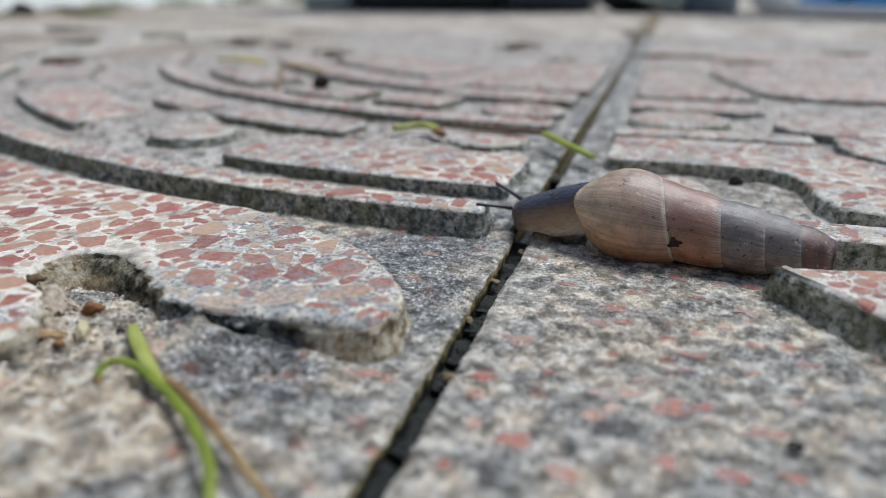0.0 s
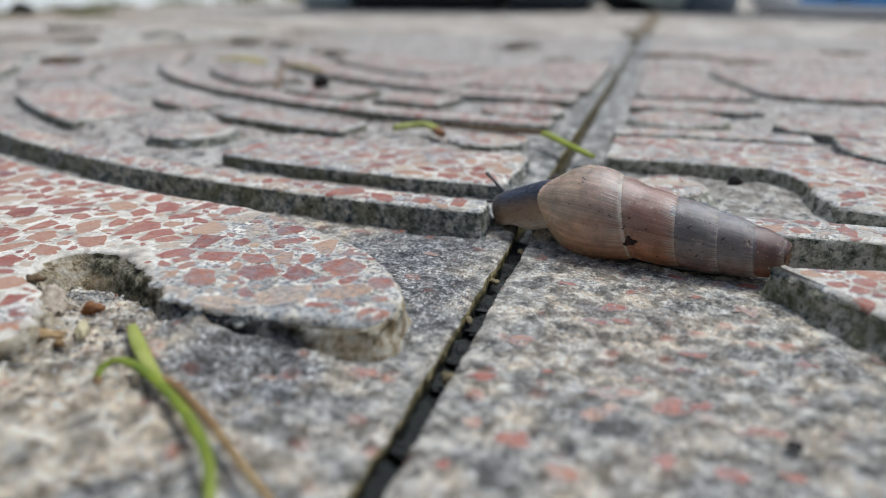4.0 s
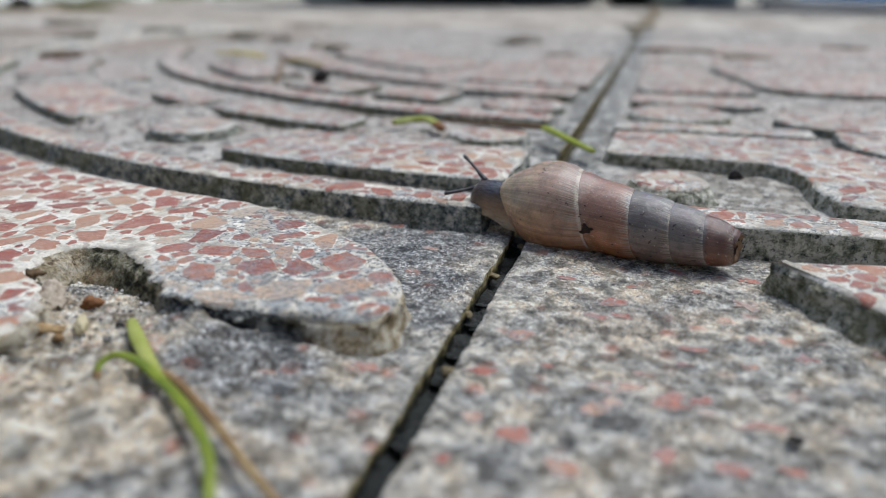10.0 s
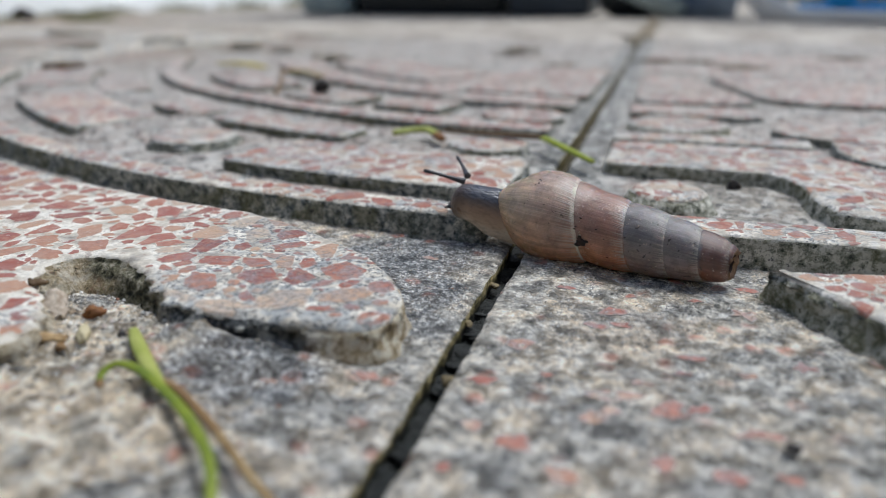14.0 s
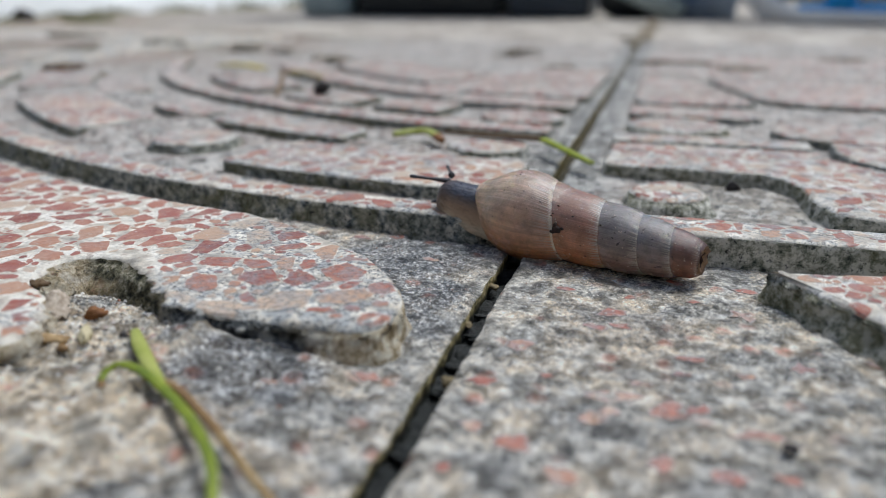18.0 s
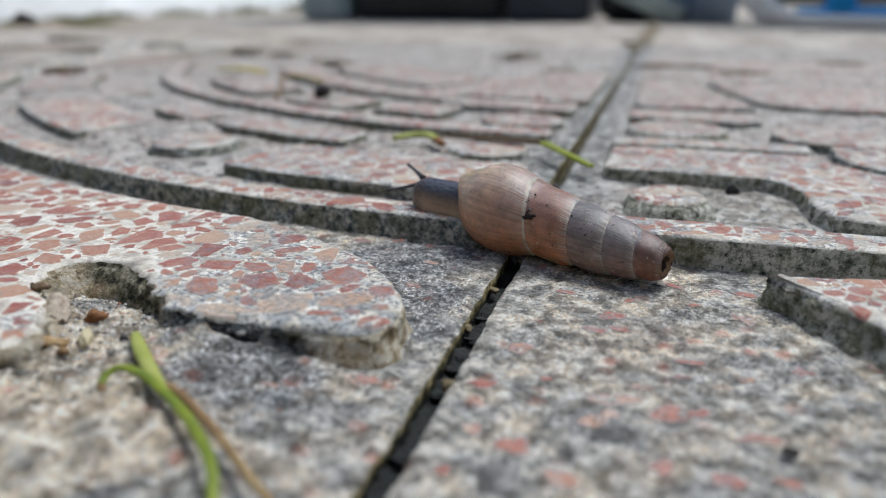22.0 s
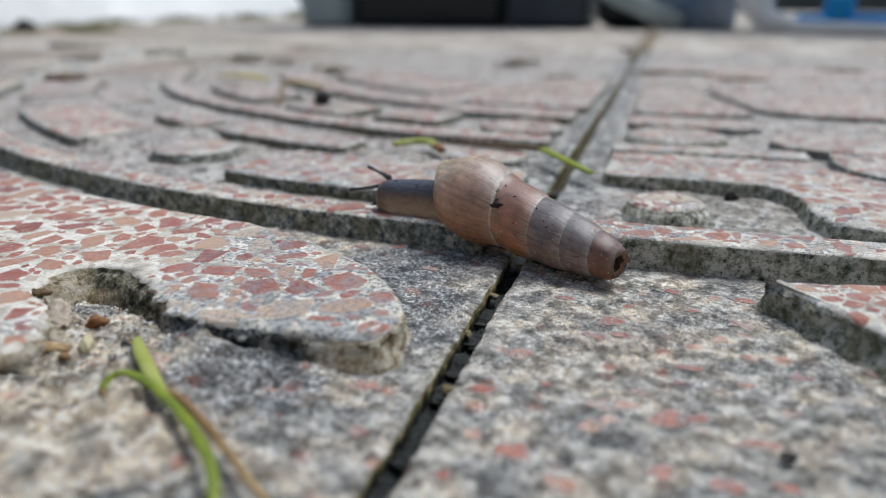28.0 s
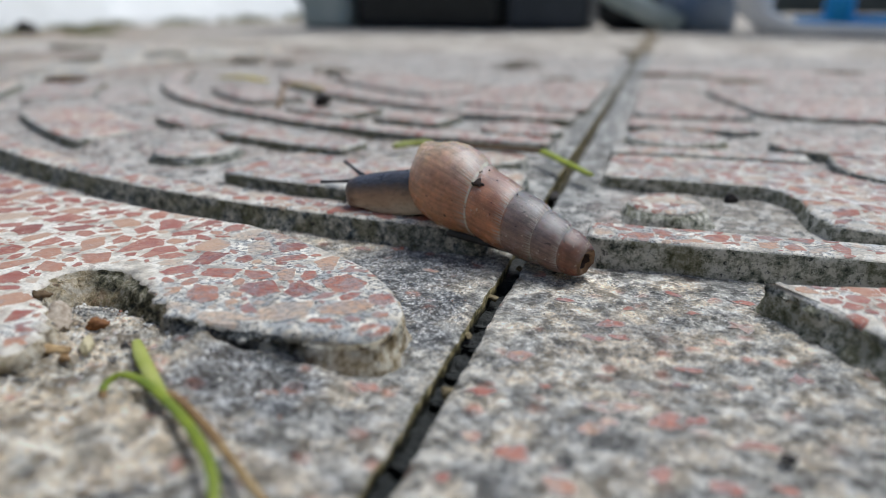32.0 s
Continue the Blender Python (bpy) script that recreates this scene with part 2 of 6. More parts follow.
def concrete_material(name, ramp, slate_amount, lichen_amount, stains=()):
    """Rough washed concrete of the sunk field: cream and grey grains, black lichen, damp patches."""
    n = Nodes(name)
    base = n.ramp(n.noise(3.0, 6, 0.78), *zip((0.38, 0.455, 0.51, 0.58), ramp))
    base = n.mix(n.ramp(n.noise(8, 5, 0.6), (0.46, 0.0), (0.57, 0.75)), base, (0.64, 0.52, 0.37))
    base = n.mix(n.ramp(n.noise(1.7, 5, 0.72), (0.53, 0.0), (0.60, 0.7)), base, (0.80, 0.765, 0.69))
    base = n.mix(n.math("MULTIPLY", stain(n, (-2, 89, 0), 11, 1.8), 0.45), base, (0.72, 0.57, 0.41))
    slate = n.ramp(n.noise(10, 6, 0.74), (0.49, 0.0), (0.58, slate_amount))
    for place, reach in stains:
        slate = n.math("MAXIMUM", slate, n.math("MULTIPLY", stain(n, place, reach), 0.76))
    base = n.mix(slate, base, n.ramp(n.noise(0.8, 5, 0.72), (0.455, (0.020, 0.028, 0.042)), (0.50, (0.115, 0.142, 0.178)), (0.54, (0.30, 0.32, 0.34)), (0.565, (0.72, 0.72, 0.71))))
    sep_xyz = n.tree.nodes.new("ShaderNodeSeparateXYZ")
    n.link(n.coord, sep_xyz.inputs[0])
    off = n.math("ADD", n.math("ABSOLUTE", n.math("ADD", n.math("MULTIPLY", sep_xyz.outputs[0], 1000.0), 21.7)), n.math("MULTIPLY", n.math("SUBTRACT", n.noise(6, 6, 0.7), 0.5), 12.0))
    right = n.ramp(n.math("ADD", n.math("MULTIPLY", sep_xyz.outputs[0], 100.0), 2.7), (0.50, 0.22), (0.60, 1.0))
    worn = n.math("MULTIPLY", n.ramp(n.math("MULTIPLY", off, 0.1), (0.20, 0.7), (0.58, 0.0)), n.math("MAXIMUM", right, stain(n, (-25, 106, 0), 8, 1.4)))
    base = n.mix(worn, base, n.ramp(n.noise(1.8, 6, 0.75), (0.42, (0.30, 0.27, 0.22)), (0.50, (0.66, 0.60, 0.50)), (0.58, (0.86, 0.81, 0.71))))
    where = n.ramp(n.noise(7, 5, 0.7), (0.40, 0.12), (0.57, lichen_amount))
    fine = n.ramp(n.noise(0.6, 6, 0.8), (0.50, 0.0), (0.555, 1.0))
    col = n.mix(n.math("MULTIPLY", fine, where), base, (0.030, 0.033, 0.038))
    mid = n.ramp(n.noise(1.4, 6, 0.8), (0.515, 0.0), (0.57, 0.95))
    col = n.mix(n.math("MULTIPLY", mid, where), col, (0.055, 0.062, 0.07))
    grain = n.ramp(n.noise(0.7, 4, 0.65), (0.595, 0.0), (0.635, 0.85))
    col = n.mix(grain, col, (0.78, 0.76, 0.72))
    red = n.node("ShaderNodeTexVoronoi", Scale=300.0)
    n.link(n.coord, red.inputs["Vector"])
    sep = n.tree.nodes.new("ShaderNodeSeparateColor")
    n.link(red.outputs["Color"], sep.inputs[0])
    spot = n.math("MULTIPLY", n.ramp(red.outputs["Distance"], (0.2, 1.0), (0.45, 0.0)), n.ramp(sep.outputs[0], (0.76, 0.0), (0.84, 0.75)))
    col = n.mix(n.math("MULTIPLY", spot, n.ramp(n.noise(1.5, 4), (0.4, 0.2), (0.55, 1.0))), col, (0.46, 0.18, 0.12))
    col = n.mix(1.0, col, n.ramp(n.noise(3.4, 5, 0.7), (0.40, 0.48), (0.48, 0.93), (0.56, 1.38)), "MULTIPLY")
    col = n.mix(1.0, col, n.ramp(n.noise(8, 5, 0.65), (0.41, 0.92), (0.50, 1.06), (0.59, 1.24)), "MULTIPLY")
    height = n.math("ADD", n.noise(0.9, 6, 0.75), n.math("MULTIPLY", n.noise(3.5, 5), 0.9))
    n.bump(height, 1.0, 0.9)
    return n.done(col, n.ramp(slate, (0.0, 0.8), (0.6, 0.5)), 0.45)


def dusty_material():
    """Floor inside the pattern: worn terrazzo under pale dust and black grime."""
    n = Nodes("dusty_worn_terrazzo")
    base = n.ramp(n.noise(4, 6, 0.7), (0.34, (0.155, 0.148, 0.135)), (0.45, (0.38, 0.345, 0.31)), (0.57, (0.63, 0.58, 0.52)))
    base = n.mix(n.ramp(n.noise(7, 4, 0.6), (0.48, 0.0), (0.60, 0.5)), base, (0.40, 0.26, 0.21))
    base = n.mix(n.ramp(n.noise(55, 5, 0.6), (0.44, 0.0), (0.60, 0.7)), base, (0.37, 0.285, 0.23))
    base = n.mix(n.ramp(n.noise(2.2, 6, 0.75), (0.53, 0.0), (0.60, 0.6)), base, (0.66, 0.63, 0.58))
    dark = n.math("MULTIPLY", n.ramp(n.noise(1.4, 6, 0.75), (0.50, 0.0), (0.58, 0.9)), n.ramp(n.noise(14, 4), (0.40, 0.1), (0.58, 1.0)))
    # grey algae along both sides of the joint
    sep = n.tree.nodes.new("ShaderNodeSeparateXYZ")
    n.link(n.coord, sep.inputs[0])
    off = n.math("ADD", n.math("ABSOLUTE", n.math("ADD", n.math("MULTIPLY", sep.outputs[0], 1000.0), 21.0)), n.math("MULTIPLY", n.math("SUBTRACT", n.noise(9, 5, 0.7), 0.5), 16.0))
    algae = n.ramp(n.math("MULTIPLY", off, 0.05), (0.30, 0.75), (0.62, 0.0))
    base = n.mix(algae, base, n.ramp(n.noise(2.4, 6, 0.75), (0.40, (0.05, 0.058, 0.054)), (0.50, (0.17, 0.18, 0.17)), (0.60, (0.42, 0.42, 0.40))))
    # settled dirt in the bay of the angular plate
    base = n.mix(n.math("MULTIPLY", stain(n, (20, 150, 2), 26, 1.2), 0.6), base, n.ramp(n.noise(3, 6, 0.72), (0.40, (0.07, 0.075, 0.062)), (0.50, (0.22, 0.21, 0.17)), (0.60, (0.46, 0.42, 0.35))))
    n.bump(n.noise(1.2, 6, 0.7), 0.8, 0.7)
    return n.done(wall_dirt(n, mottle(n, n.mix(dark, base, (0.05, 0.052, 0.055)))), 0.75, 0.4)


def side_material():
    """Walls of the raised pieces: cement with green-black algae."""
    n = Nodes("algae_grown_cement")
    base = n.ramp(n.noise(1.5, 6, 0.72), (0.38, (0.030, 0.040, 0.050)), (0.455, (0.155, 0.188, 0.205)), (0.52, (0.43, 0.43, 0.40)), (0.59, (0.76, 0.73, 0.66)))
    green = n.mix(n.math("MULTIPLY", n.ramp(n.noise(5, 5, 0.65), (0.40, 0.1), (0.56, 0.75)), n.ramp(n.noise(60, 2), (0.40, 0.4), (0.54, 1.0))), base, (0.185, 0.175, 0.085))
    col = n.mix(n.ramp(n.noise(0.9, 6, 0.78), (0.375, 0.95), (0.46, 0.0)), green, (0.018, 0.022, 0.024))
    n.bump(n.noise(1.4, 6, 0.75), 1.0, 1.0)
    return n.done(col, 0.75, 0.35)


def grit_material():
    n = Nodes("loose_grit")
    pick = n.tree.nodes.new("ShaderNodeNewGeometry").outputs["Random Per Island"]
    col = n.ramp(pick, (0.0, (0.06, 0.06, 0.062)), (0.22, (0.22, 0.20, 0.18)), (0.45, (0.52, 0.46, 0.37)), (0.75, (0.74, 0.70, 0.62)), (0.9, (0.80, 0.78, 0.74)), (1.0, (0.38, 0.17, 0.10)))
    n.bump(n.noise(0.4, 3), 0.4, 0.1)
    return n.done(col, 0.7, 0.4)


def apron_material():
    """Pale worn concrete with brown dirt in blotches."""
    n = Nodes("pale_concrete")
    base = n.ramp(n.noise(45, 5, 0.65), (0.40, (0.33, 0.275, 0.225)), (0.52, (0.50, 0.445, 0.385)), (0.62, (0.66, 0.605, 0.515)))
    col = n.mix(n.ramp(n.noise(18, 5, 0.7), (0.54, 0.0), (0.62, 0.7)), base, (0.16, 0.135, 0.105))
    n.bump(n.noise(5, 5), 0.6, 1.0)
    return n.done(wall_dirt(n, col), 0.8)


def crumble_material():
    """Broken cement: ochre and cream grains, olive growth, black pits."""
    n = Nodes("broken_ochre_cement")
    base = n.ramp(n.noise(2.2, 6, 0.75), (0.36, (0.14, 0.12, 0.08)), (0.41, (0.44, 0.33, 0.19)), (0.47, (0.72, 0.59, 0.40)), (0.55, (0.90, 0.81, 0.66)))
    base = n.mix(n.ramp(n.noise(9, 4), (0.46, 0.0), (0.62, 0.5)), base, (0.26, 0.21, 0.09))
    base = n.mix(n.ramp(n.noise(5, 4, 0.7), (0.56, 0.0), (0.64, 0.5)), base, (0.40, 0.17, 0.11))
    olive = n.ramp(n.noise(1.5, 6, 0.75), (0.38, (0.026, 0.028, 0.018)), (0.47, (0.12, 0.112, 0.066)), (0.54, (0.29, 0.265, 0.165)), (0.62, (0.64, 0.58, 0.45)))
    mottled = n.ramp(n.noise(2.2, 6, 0.75), (0.40, (0.022, 0.026, 0.029)), (0.48, (0.15, 0.16, 0.165)), (0.55, (0.42, 0.415, 0.385)), (0.66, (0.76, 0.73, 0.66)))
    growth = n.math("MAXIMUM", stain(n, (-65, 79, 3), 9.5, 1.6), stain(n, (-75, 83, 4), 4.5, 1.4))
    base = n.mix(n.math("MAXIMUM", stain(n, (-46, 70, 2), 11, 1.2), stain(n, (-55, 71, 2), 6, 1.2)), base, mottled)
    base = n.mix(growth, base, olive)
    cream = n.ramp(n.noise(1.8, 6, 0.72), (0.38, (0.30, 0.21, 0.11)), (0.47, (0.66, 0.53, 0.34)), (0.56, (0.90, 0.82, 0.66)))
    base = n.mix(n.math("MAXIMUM", stain(n, (-30, 75, 2), 7.5, 0.8), stain(n, (-76, 71, 3), 7, 1.2)), base, cream)
    col = n.mix(n.ramp(n.noise(1.3, 6, 0.78), (0.34, 0.9), (0.41, 0.0)), base, (0.03, 0.032, 0.03))
    n.bump(n.math("ADD", n.noise(1.2, 6, 0.75), n.math("MULTIPLY", n.noise(3.2, 4), 0.8)), 1.0, 1.5)
    return n.done(col, 0.8, 0.35)


def joint_wall_material():
    """Slab edge along the joint: olive and ochre lip at the top, near black farther down."""
    n = Nodes("dark_slab_edge")
    sep = n.tree.nodes.new("ShaderNodeSeparateXYZ")
    n.link(n.coord, sep.inputs[0])
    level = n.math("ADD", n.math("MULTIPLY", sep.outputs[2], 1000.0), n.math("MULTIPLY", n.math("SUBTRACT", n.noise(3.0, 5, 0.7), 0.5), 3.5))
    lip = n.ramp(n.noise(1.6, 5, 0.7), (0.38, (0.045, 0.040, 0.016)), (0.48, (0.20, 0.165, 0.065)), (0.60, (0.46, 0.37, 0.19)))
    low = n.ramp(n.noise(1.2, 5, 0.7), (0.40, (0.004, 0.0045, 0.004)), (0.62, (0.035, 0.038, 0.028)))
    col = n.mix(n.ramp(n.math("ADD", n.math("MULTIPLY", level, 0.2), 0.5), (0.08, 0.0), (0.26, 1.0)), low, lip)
    n.bump(n.noise(1.2, 5, 0.65), 0.9, 0.8)
    return n.done(col, 0.6, 0.4)


def mossy_material():
    """Olive-grown cement, mottled cream and black."""
    n = Nodes("mossy_cement")
    base = n.ramp(n.noise(1.8, 6, 0.75), (0.35, (0.04, 0.048, 0.036)), (0.42, (0.21, 0.22, 0.17)), (0.485, (0.46, 0.445, 0.35)), (0.56, (0.80, 0.77, 0.68)))
    col = n.mix(n.ramp(n.noise(1.0, 6, 0.78), (0.37, 0.95), (0.44, 0.0)), base, (0.016, 0.02, 0.016))
    col = n.mix(n.ramp(n.noise(7, 4), (0.48, 0.0), (0.62, 0.5)), col, (0.17, 0.155, 0.065))
    n.bump(n.noise(1.4, 6, 0.75), 1.0, 1.1)
    return n.done(col, 0.85, 0.35)


def plain_material(name, a, b, size, rough=0.6, bump_mm=0.2, bump_size=1.0, spec=0.5):
    n = Nodes(name)
    col = n.ramp(n.noise(size, 5, 0.6), (0.3, a), (0.7, b))
    n.bump(n.noise(bump_size, 5, 0.6), 0.6, bump_mm)
    return n.done(col, rough, spec)


M_CEMENT = cement_material()
M_CHIP = chip_material("red_chip", True)
M_LOOSE_CHIP = chip_material("bare_red_chip", False)
M_TERRAZZO = terrazzo_material()
M_CONCRETE = concrete_material("rough_concrete", ((0.15, 0.145, 0.13), (0.42, 0.39, 0.335), (0.68, 0.63, 0.54), (0.88, 0.845, 0.77)), 0.38, 0.72, (((-38, 107, 0), 16), ((-31, 115, 0), 8), ((-31, 94, 0), 9), ((-28, 84, 0), 6), ((-42, 63, 2), 11)))
M_DUSTY = dusty_material()
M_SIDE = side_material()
M_MORTAR = concrete_material("crumbled_sandy_mortar", ((0.24, 0.175, 0.12), (0.62, 0.48, 0.32), (0.85, 0.71, 0.51), (0.96, 0.88, 0.73)), 0.16, 0.42, (((-44, 64, 2), 11), ((-54, 69, 2), 4)))
M_CRUMBLE = crumble_material()
M_GRIT = grit_material()
M_MOSSYSIDE = mossy_material()
M_WALL = plain_material("blocker_wall_grey", (0.20, 0.19, 0.175), (0.32, 0.305, 0.28), 400, 0.9, 3, 30)
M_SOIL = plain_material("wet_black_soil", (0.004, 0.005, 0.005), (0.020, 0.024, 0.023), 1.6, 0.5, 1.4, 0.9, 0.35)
M_DRYSOIL = plain_material("dry_brown_soil", (0.030, 0.027, 0.018), (0.115, 0.098, 0.062), 5, 0.85, 1.4, 1.5, 0.3)
M_FARDIRT = plain_material("pale_brown_dirt", (0.13, 0.105, 0.07), (0.36, 0.295, 0.215), 9, 0.9, 1.4, 3, 0.3)
M_JOINTWALL = joint_wall_material()
M_PEBBLE = plain_material("joint_grit", (0.012, 0.013, 0.010), (0.055, 0.048, 0.028), 1.0, 0.7, 0.2, 1.0, 0.3)
M_OCHRE = plain_material("ochre_stone", (0.07, 0.05, 0.022), (0.26, 0.20, 0.10), 1.2, 0.7, 0.4, 0.8)
M_BACKWALL = plain_material("olive_grey_render", (0.10, 0.105, 0.085), (0.20, 0.20, 0.165), 300, 0.9, 3, 30)
M_APRON = apron_material()
M_EARTH = plain_material("bare_earth", (0.10, 0.085, 0.06), (0.22, 0.19, 0.14), 300, 0.9, 5, 20)
M_WHITE = plain_material("white_painted_wall", (0.78, 0.79, 0.78), (0.86, 0.86, 0.85), 40, 0.55, 1, 8)
M_DARK = plain_material("black_plastic", (0.008, 0.011, 0.012), (0.018, 0.022, 0.024), 30, 0.4, 0.5, 5)
M_SLATE = plain_material("slate_grey_plastic", (0.032, 0.042, 0.054), (0.058, 0.072, 0.088), 40, 0.5, 0.5, 6)
M_BLUE = plain_material("bright_blue_plastic", (0.02, 0.38, 0.86), (0.03, 0.48, 0.95), 50, 0.35, 0.3, 8)
M_GREYGREEN = plain_material("mossy_grey_post", (0.32, 0.40, 0.39), (0.50, 0.56, 0.53), 30, 0.8, 1, 6)
M_STEEL = plain_material("dull_blue_cloth", (0.13, 0.20, 0.32), (0.42, 0.48, 0.54), 55, 0.8, 1.5, 9)
M_MOSS = plain_material("moss", (0.15, 0.15, 0.06), (0.32, 0.30, 0.15), 6, 0.9, 1, 2)
M_DULLMOSS = plain_material("dull_moss_and_dirt", (0.12, 0.105, 0.075), (0.33, 0.28, 0.205), 5, 0.9, 1, 2, 0.3)
M_GRASS = plain_material("fresh_green_blade", (0.10, 0.155, 0.006), (0.26, 0.31, 0.018), 4, 0.45, 0.1, 0.6)
M_PALEGRASS = plain_material("yellow_green_blade", (0.28, 0.32, 0.04), (0.46, 0.47, 0.13), 4, 0.5, 0.1, 0.6)
M_LIME = plain_material("lime_green_blade", (0.24, 0.30, 0.012), (0.40, 0.44, 0.04), 4, 0.45, 0.1, 0.6)
M_STRAW = plain_material("dry_brown_stem", (0.13, 0.065, 0.025), (0.30, 0.18, 0.07), 4, 0.65, 0.15, 0.6)
M_DARKSTRAW = plain_material("dark_withered_blade", (0.05, 0.03, 0.014), (0.16, 0.095, 0.04), 4, 0.7, 0.15, 0.6)
M_RUSTSTEM = plain_material("pale_dry_stem", (0.22, 0.13, 0.05), (0.40, 0.28, 0.13), 4, 0.65, 0.15, 0.6)
M_YELLOW = plain_material("yellow_leaf", (0.42, 0.33, 0.05), (0.55, 0.44, 0.10), 6, 0.6, 0.1, 1)
M_ORANGE = plain_material("rust_orange_tip", (0.14, 0.05, 0.015), (0.30, 0.13, 0.04), 1.5, 0.8, 0.3, 1)
M_TAN = plain_material("tan_bark", (0.22, 0.125, 0.05), (0.56, 0.39, 0.20), 1.6, 0.85, 0.4, 0.8)
M_FIBRE = plain_material("fibrous_grey_tan_bark", (0.26, 0.185, 0.13), (0.70, 0.60, 0.48), 0.8, 0.85, 0.6, 0.6, 0.3)
M_HUSK = plain_material("seed_husk", (0.44, 0.36, 0.19), (0.66, 0.58, 0.38), 2, 0.6, 0.1, 0.6)
M_DEBRIS = plain_material("dark_crumb", (0.012, 0.010, 0.010), (0.05, 0.04, 0.035), 3, 0.8, 0.3, 1)


# ---------------------------------------------------------------- mesh helpers
def mesh_of(name, verts, faces, mats, slots=None, smooth=True):
    """A mesh from millimetres."""
    me = bpy.data.meshes.new(name)
    me.from_pydata([(x * MM, y * MM, z * MM) for x, y, z in verts], [], faces)
    for m in mats:
        me.materials.append(m)
    if slots is not None:
        me.polygons.foreach_set("material_index", slots)
    me.polygons.foreach_set("use_smooth", [smooth] * len(me.polygons))
    me.update()
    return me


def child(name, me, parent, label=""):
    ob = new(name, me)
    ob.parent = parent
    return tagged(ob, label)


def thing(name, label, category, group="", kind="", at=(0, 0, 0)):
    ob = new(name)
    ob.location = [v * MM for v in at]
    ob.empty_display_size = 0.01
    return tagged(ob, label, category, group, kind)


def nz(x, y, z=0.0, size=1.0):
    return noise.noise((x / size, y / size, z / size))


CX, CY = -24.4, 433.8


def ring_point(r, phi):
    a = radians(phi)
    return (CX - r * math.sin(a), CY - r * math.cos(a))


def ring_outline(r0, r1, p0, p1, corner=2.0, swell=0.0):
    """Outline of a piece of a ring with softened corners; r1 is the outer radius. swell: how much the radius grows for each degree past 28."""
    def polar(r, phi):
        return ring_point(r + swell * max(0.0, phi - 28.0), phi)

    n = max(6, int(r1 * radians(abs(p1 - p0)) / 3))
    c0 = math.degrees(corner / r1)
    outer = [polar(r1, p0 + c0 + (p1 - p0 - 2 * c0) * i / n) for i in range(n + 1)]
    inner = [polar(r0, p1 - c0 - (p1 - p0 - 2 * c0) * i / n) for i in range(n + 1)]
    side = min(corner, (r1 - r0) / 2.2)
    return outer + [polar(r1 - side * 0.3, p1 - c0 * 0.3), polar(r1 - side, p1), polar(r0 + side, p1), polar(r0 + side * 0.3, p1 - c0 * 0.3)] + inner + [polar(r0 + side * 0.3, p0 + c0 * 0.3), polar(r0 + side, p0), polar(r1 - side, p0), polar(r1 - side * 0.3, p0 + c0 * 0.3)]


def disc_outline(x, y, rx, ry=None, n=40):
    ry = ry or rx
    return [(x + rx * math.cos(2 * math.pi * i / n), y + ry * math.sin(2 * math.pi * i / n)) for i in range(n)]


def resample(pts, step):
    out = []
    for (ax, ay), (bx, by) in zip(pts, pts[1:] + pts[:1]):
        d = math.hypot(bx - ax, by - ay)
        n = max(1, round(d / step))
        out += [(ax + (bx - ax) * i / n, ay + (by - ay) * i / n) for i in range(n)]
    return out


def area(pts):
    return sum(a[0] * b[1] - b[0] * a[1] for a, b in zip(pts, pts[1:] + pts[:1])) / 2


def inside(x, y, pts):
    hit = False
    for (ax, ay), (bx, by) in zip(pts, pts[1:] + pts[:1]):
        if (ay > y) != (by > y) and x < ax + (y - ay) / (by - ay) * (bx - ax):
            hit = not hit
    return hit


def edge_distance(x, y, pts):
    best = 1e9
    for (ax, ay), (bx, by) in zip(pts, pts[1:] + pts[:1]):
        dx, dy = bx - ax, by - ay
        k = max(0.0, min(1.0, ((x - ax) * dx + (y - ay) * dy) / (dx * dx + dy * dy + 1e-9)))
        best = min(best, math.hypot(ax + k * dx - x, ay + k * dy - y))
    return best


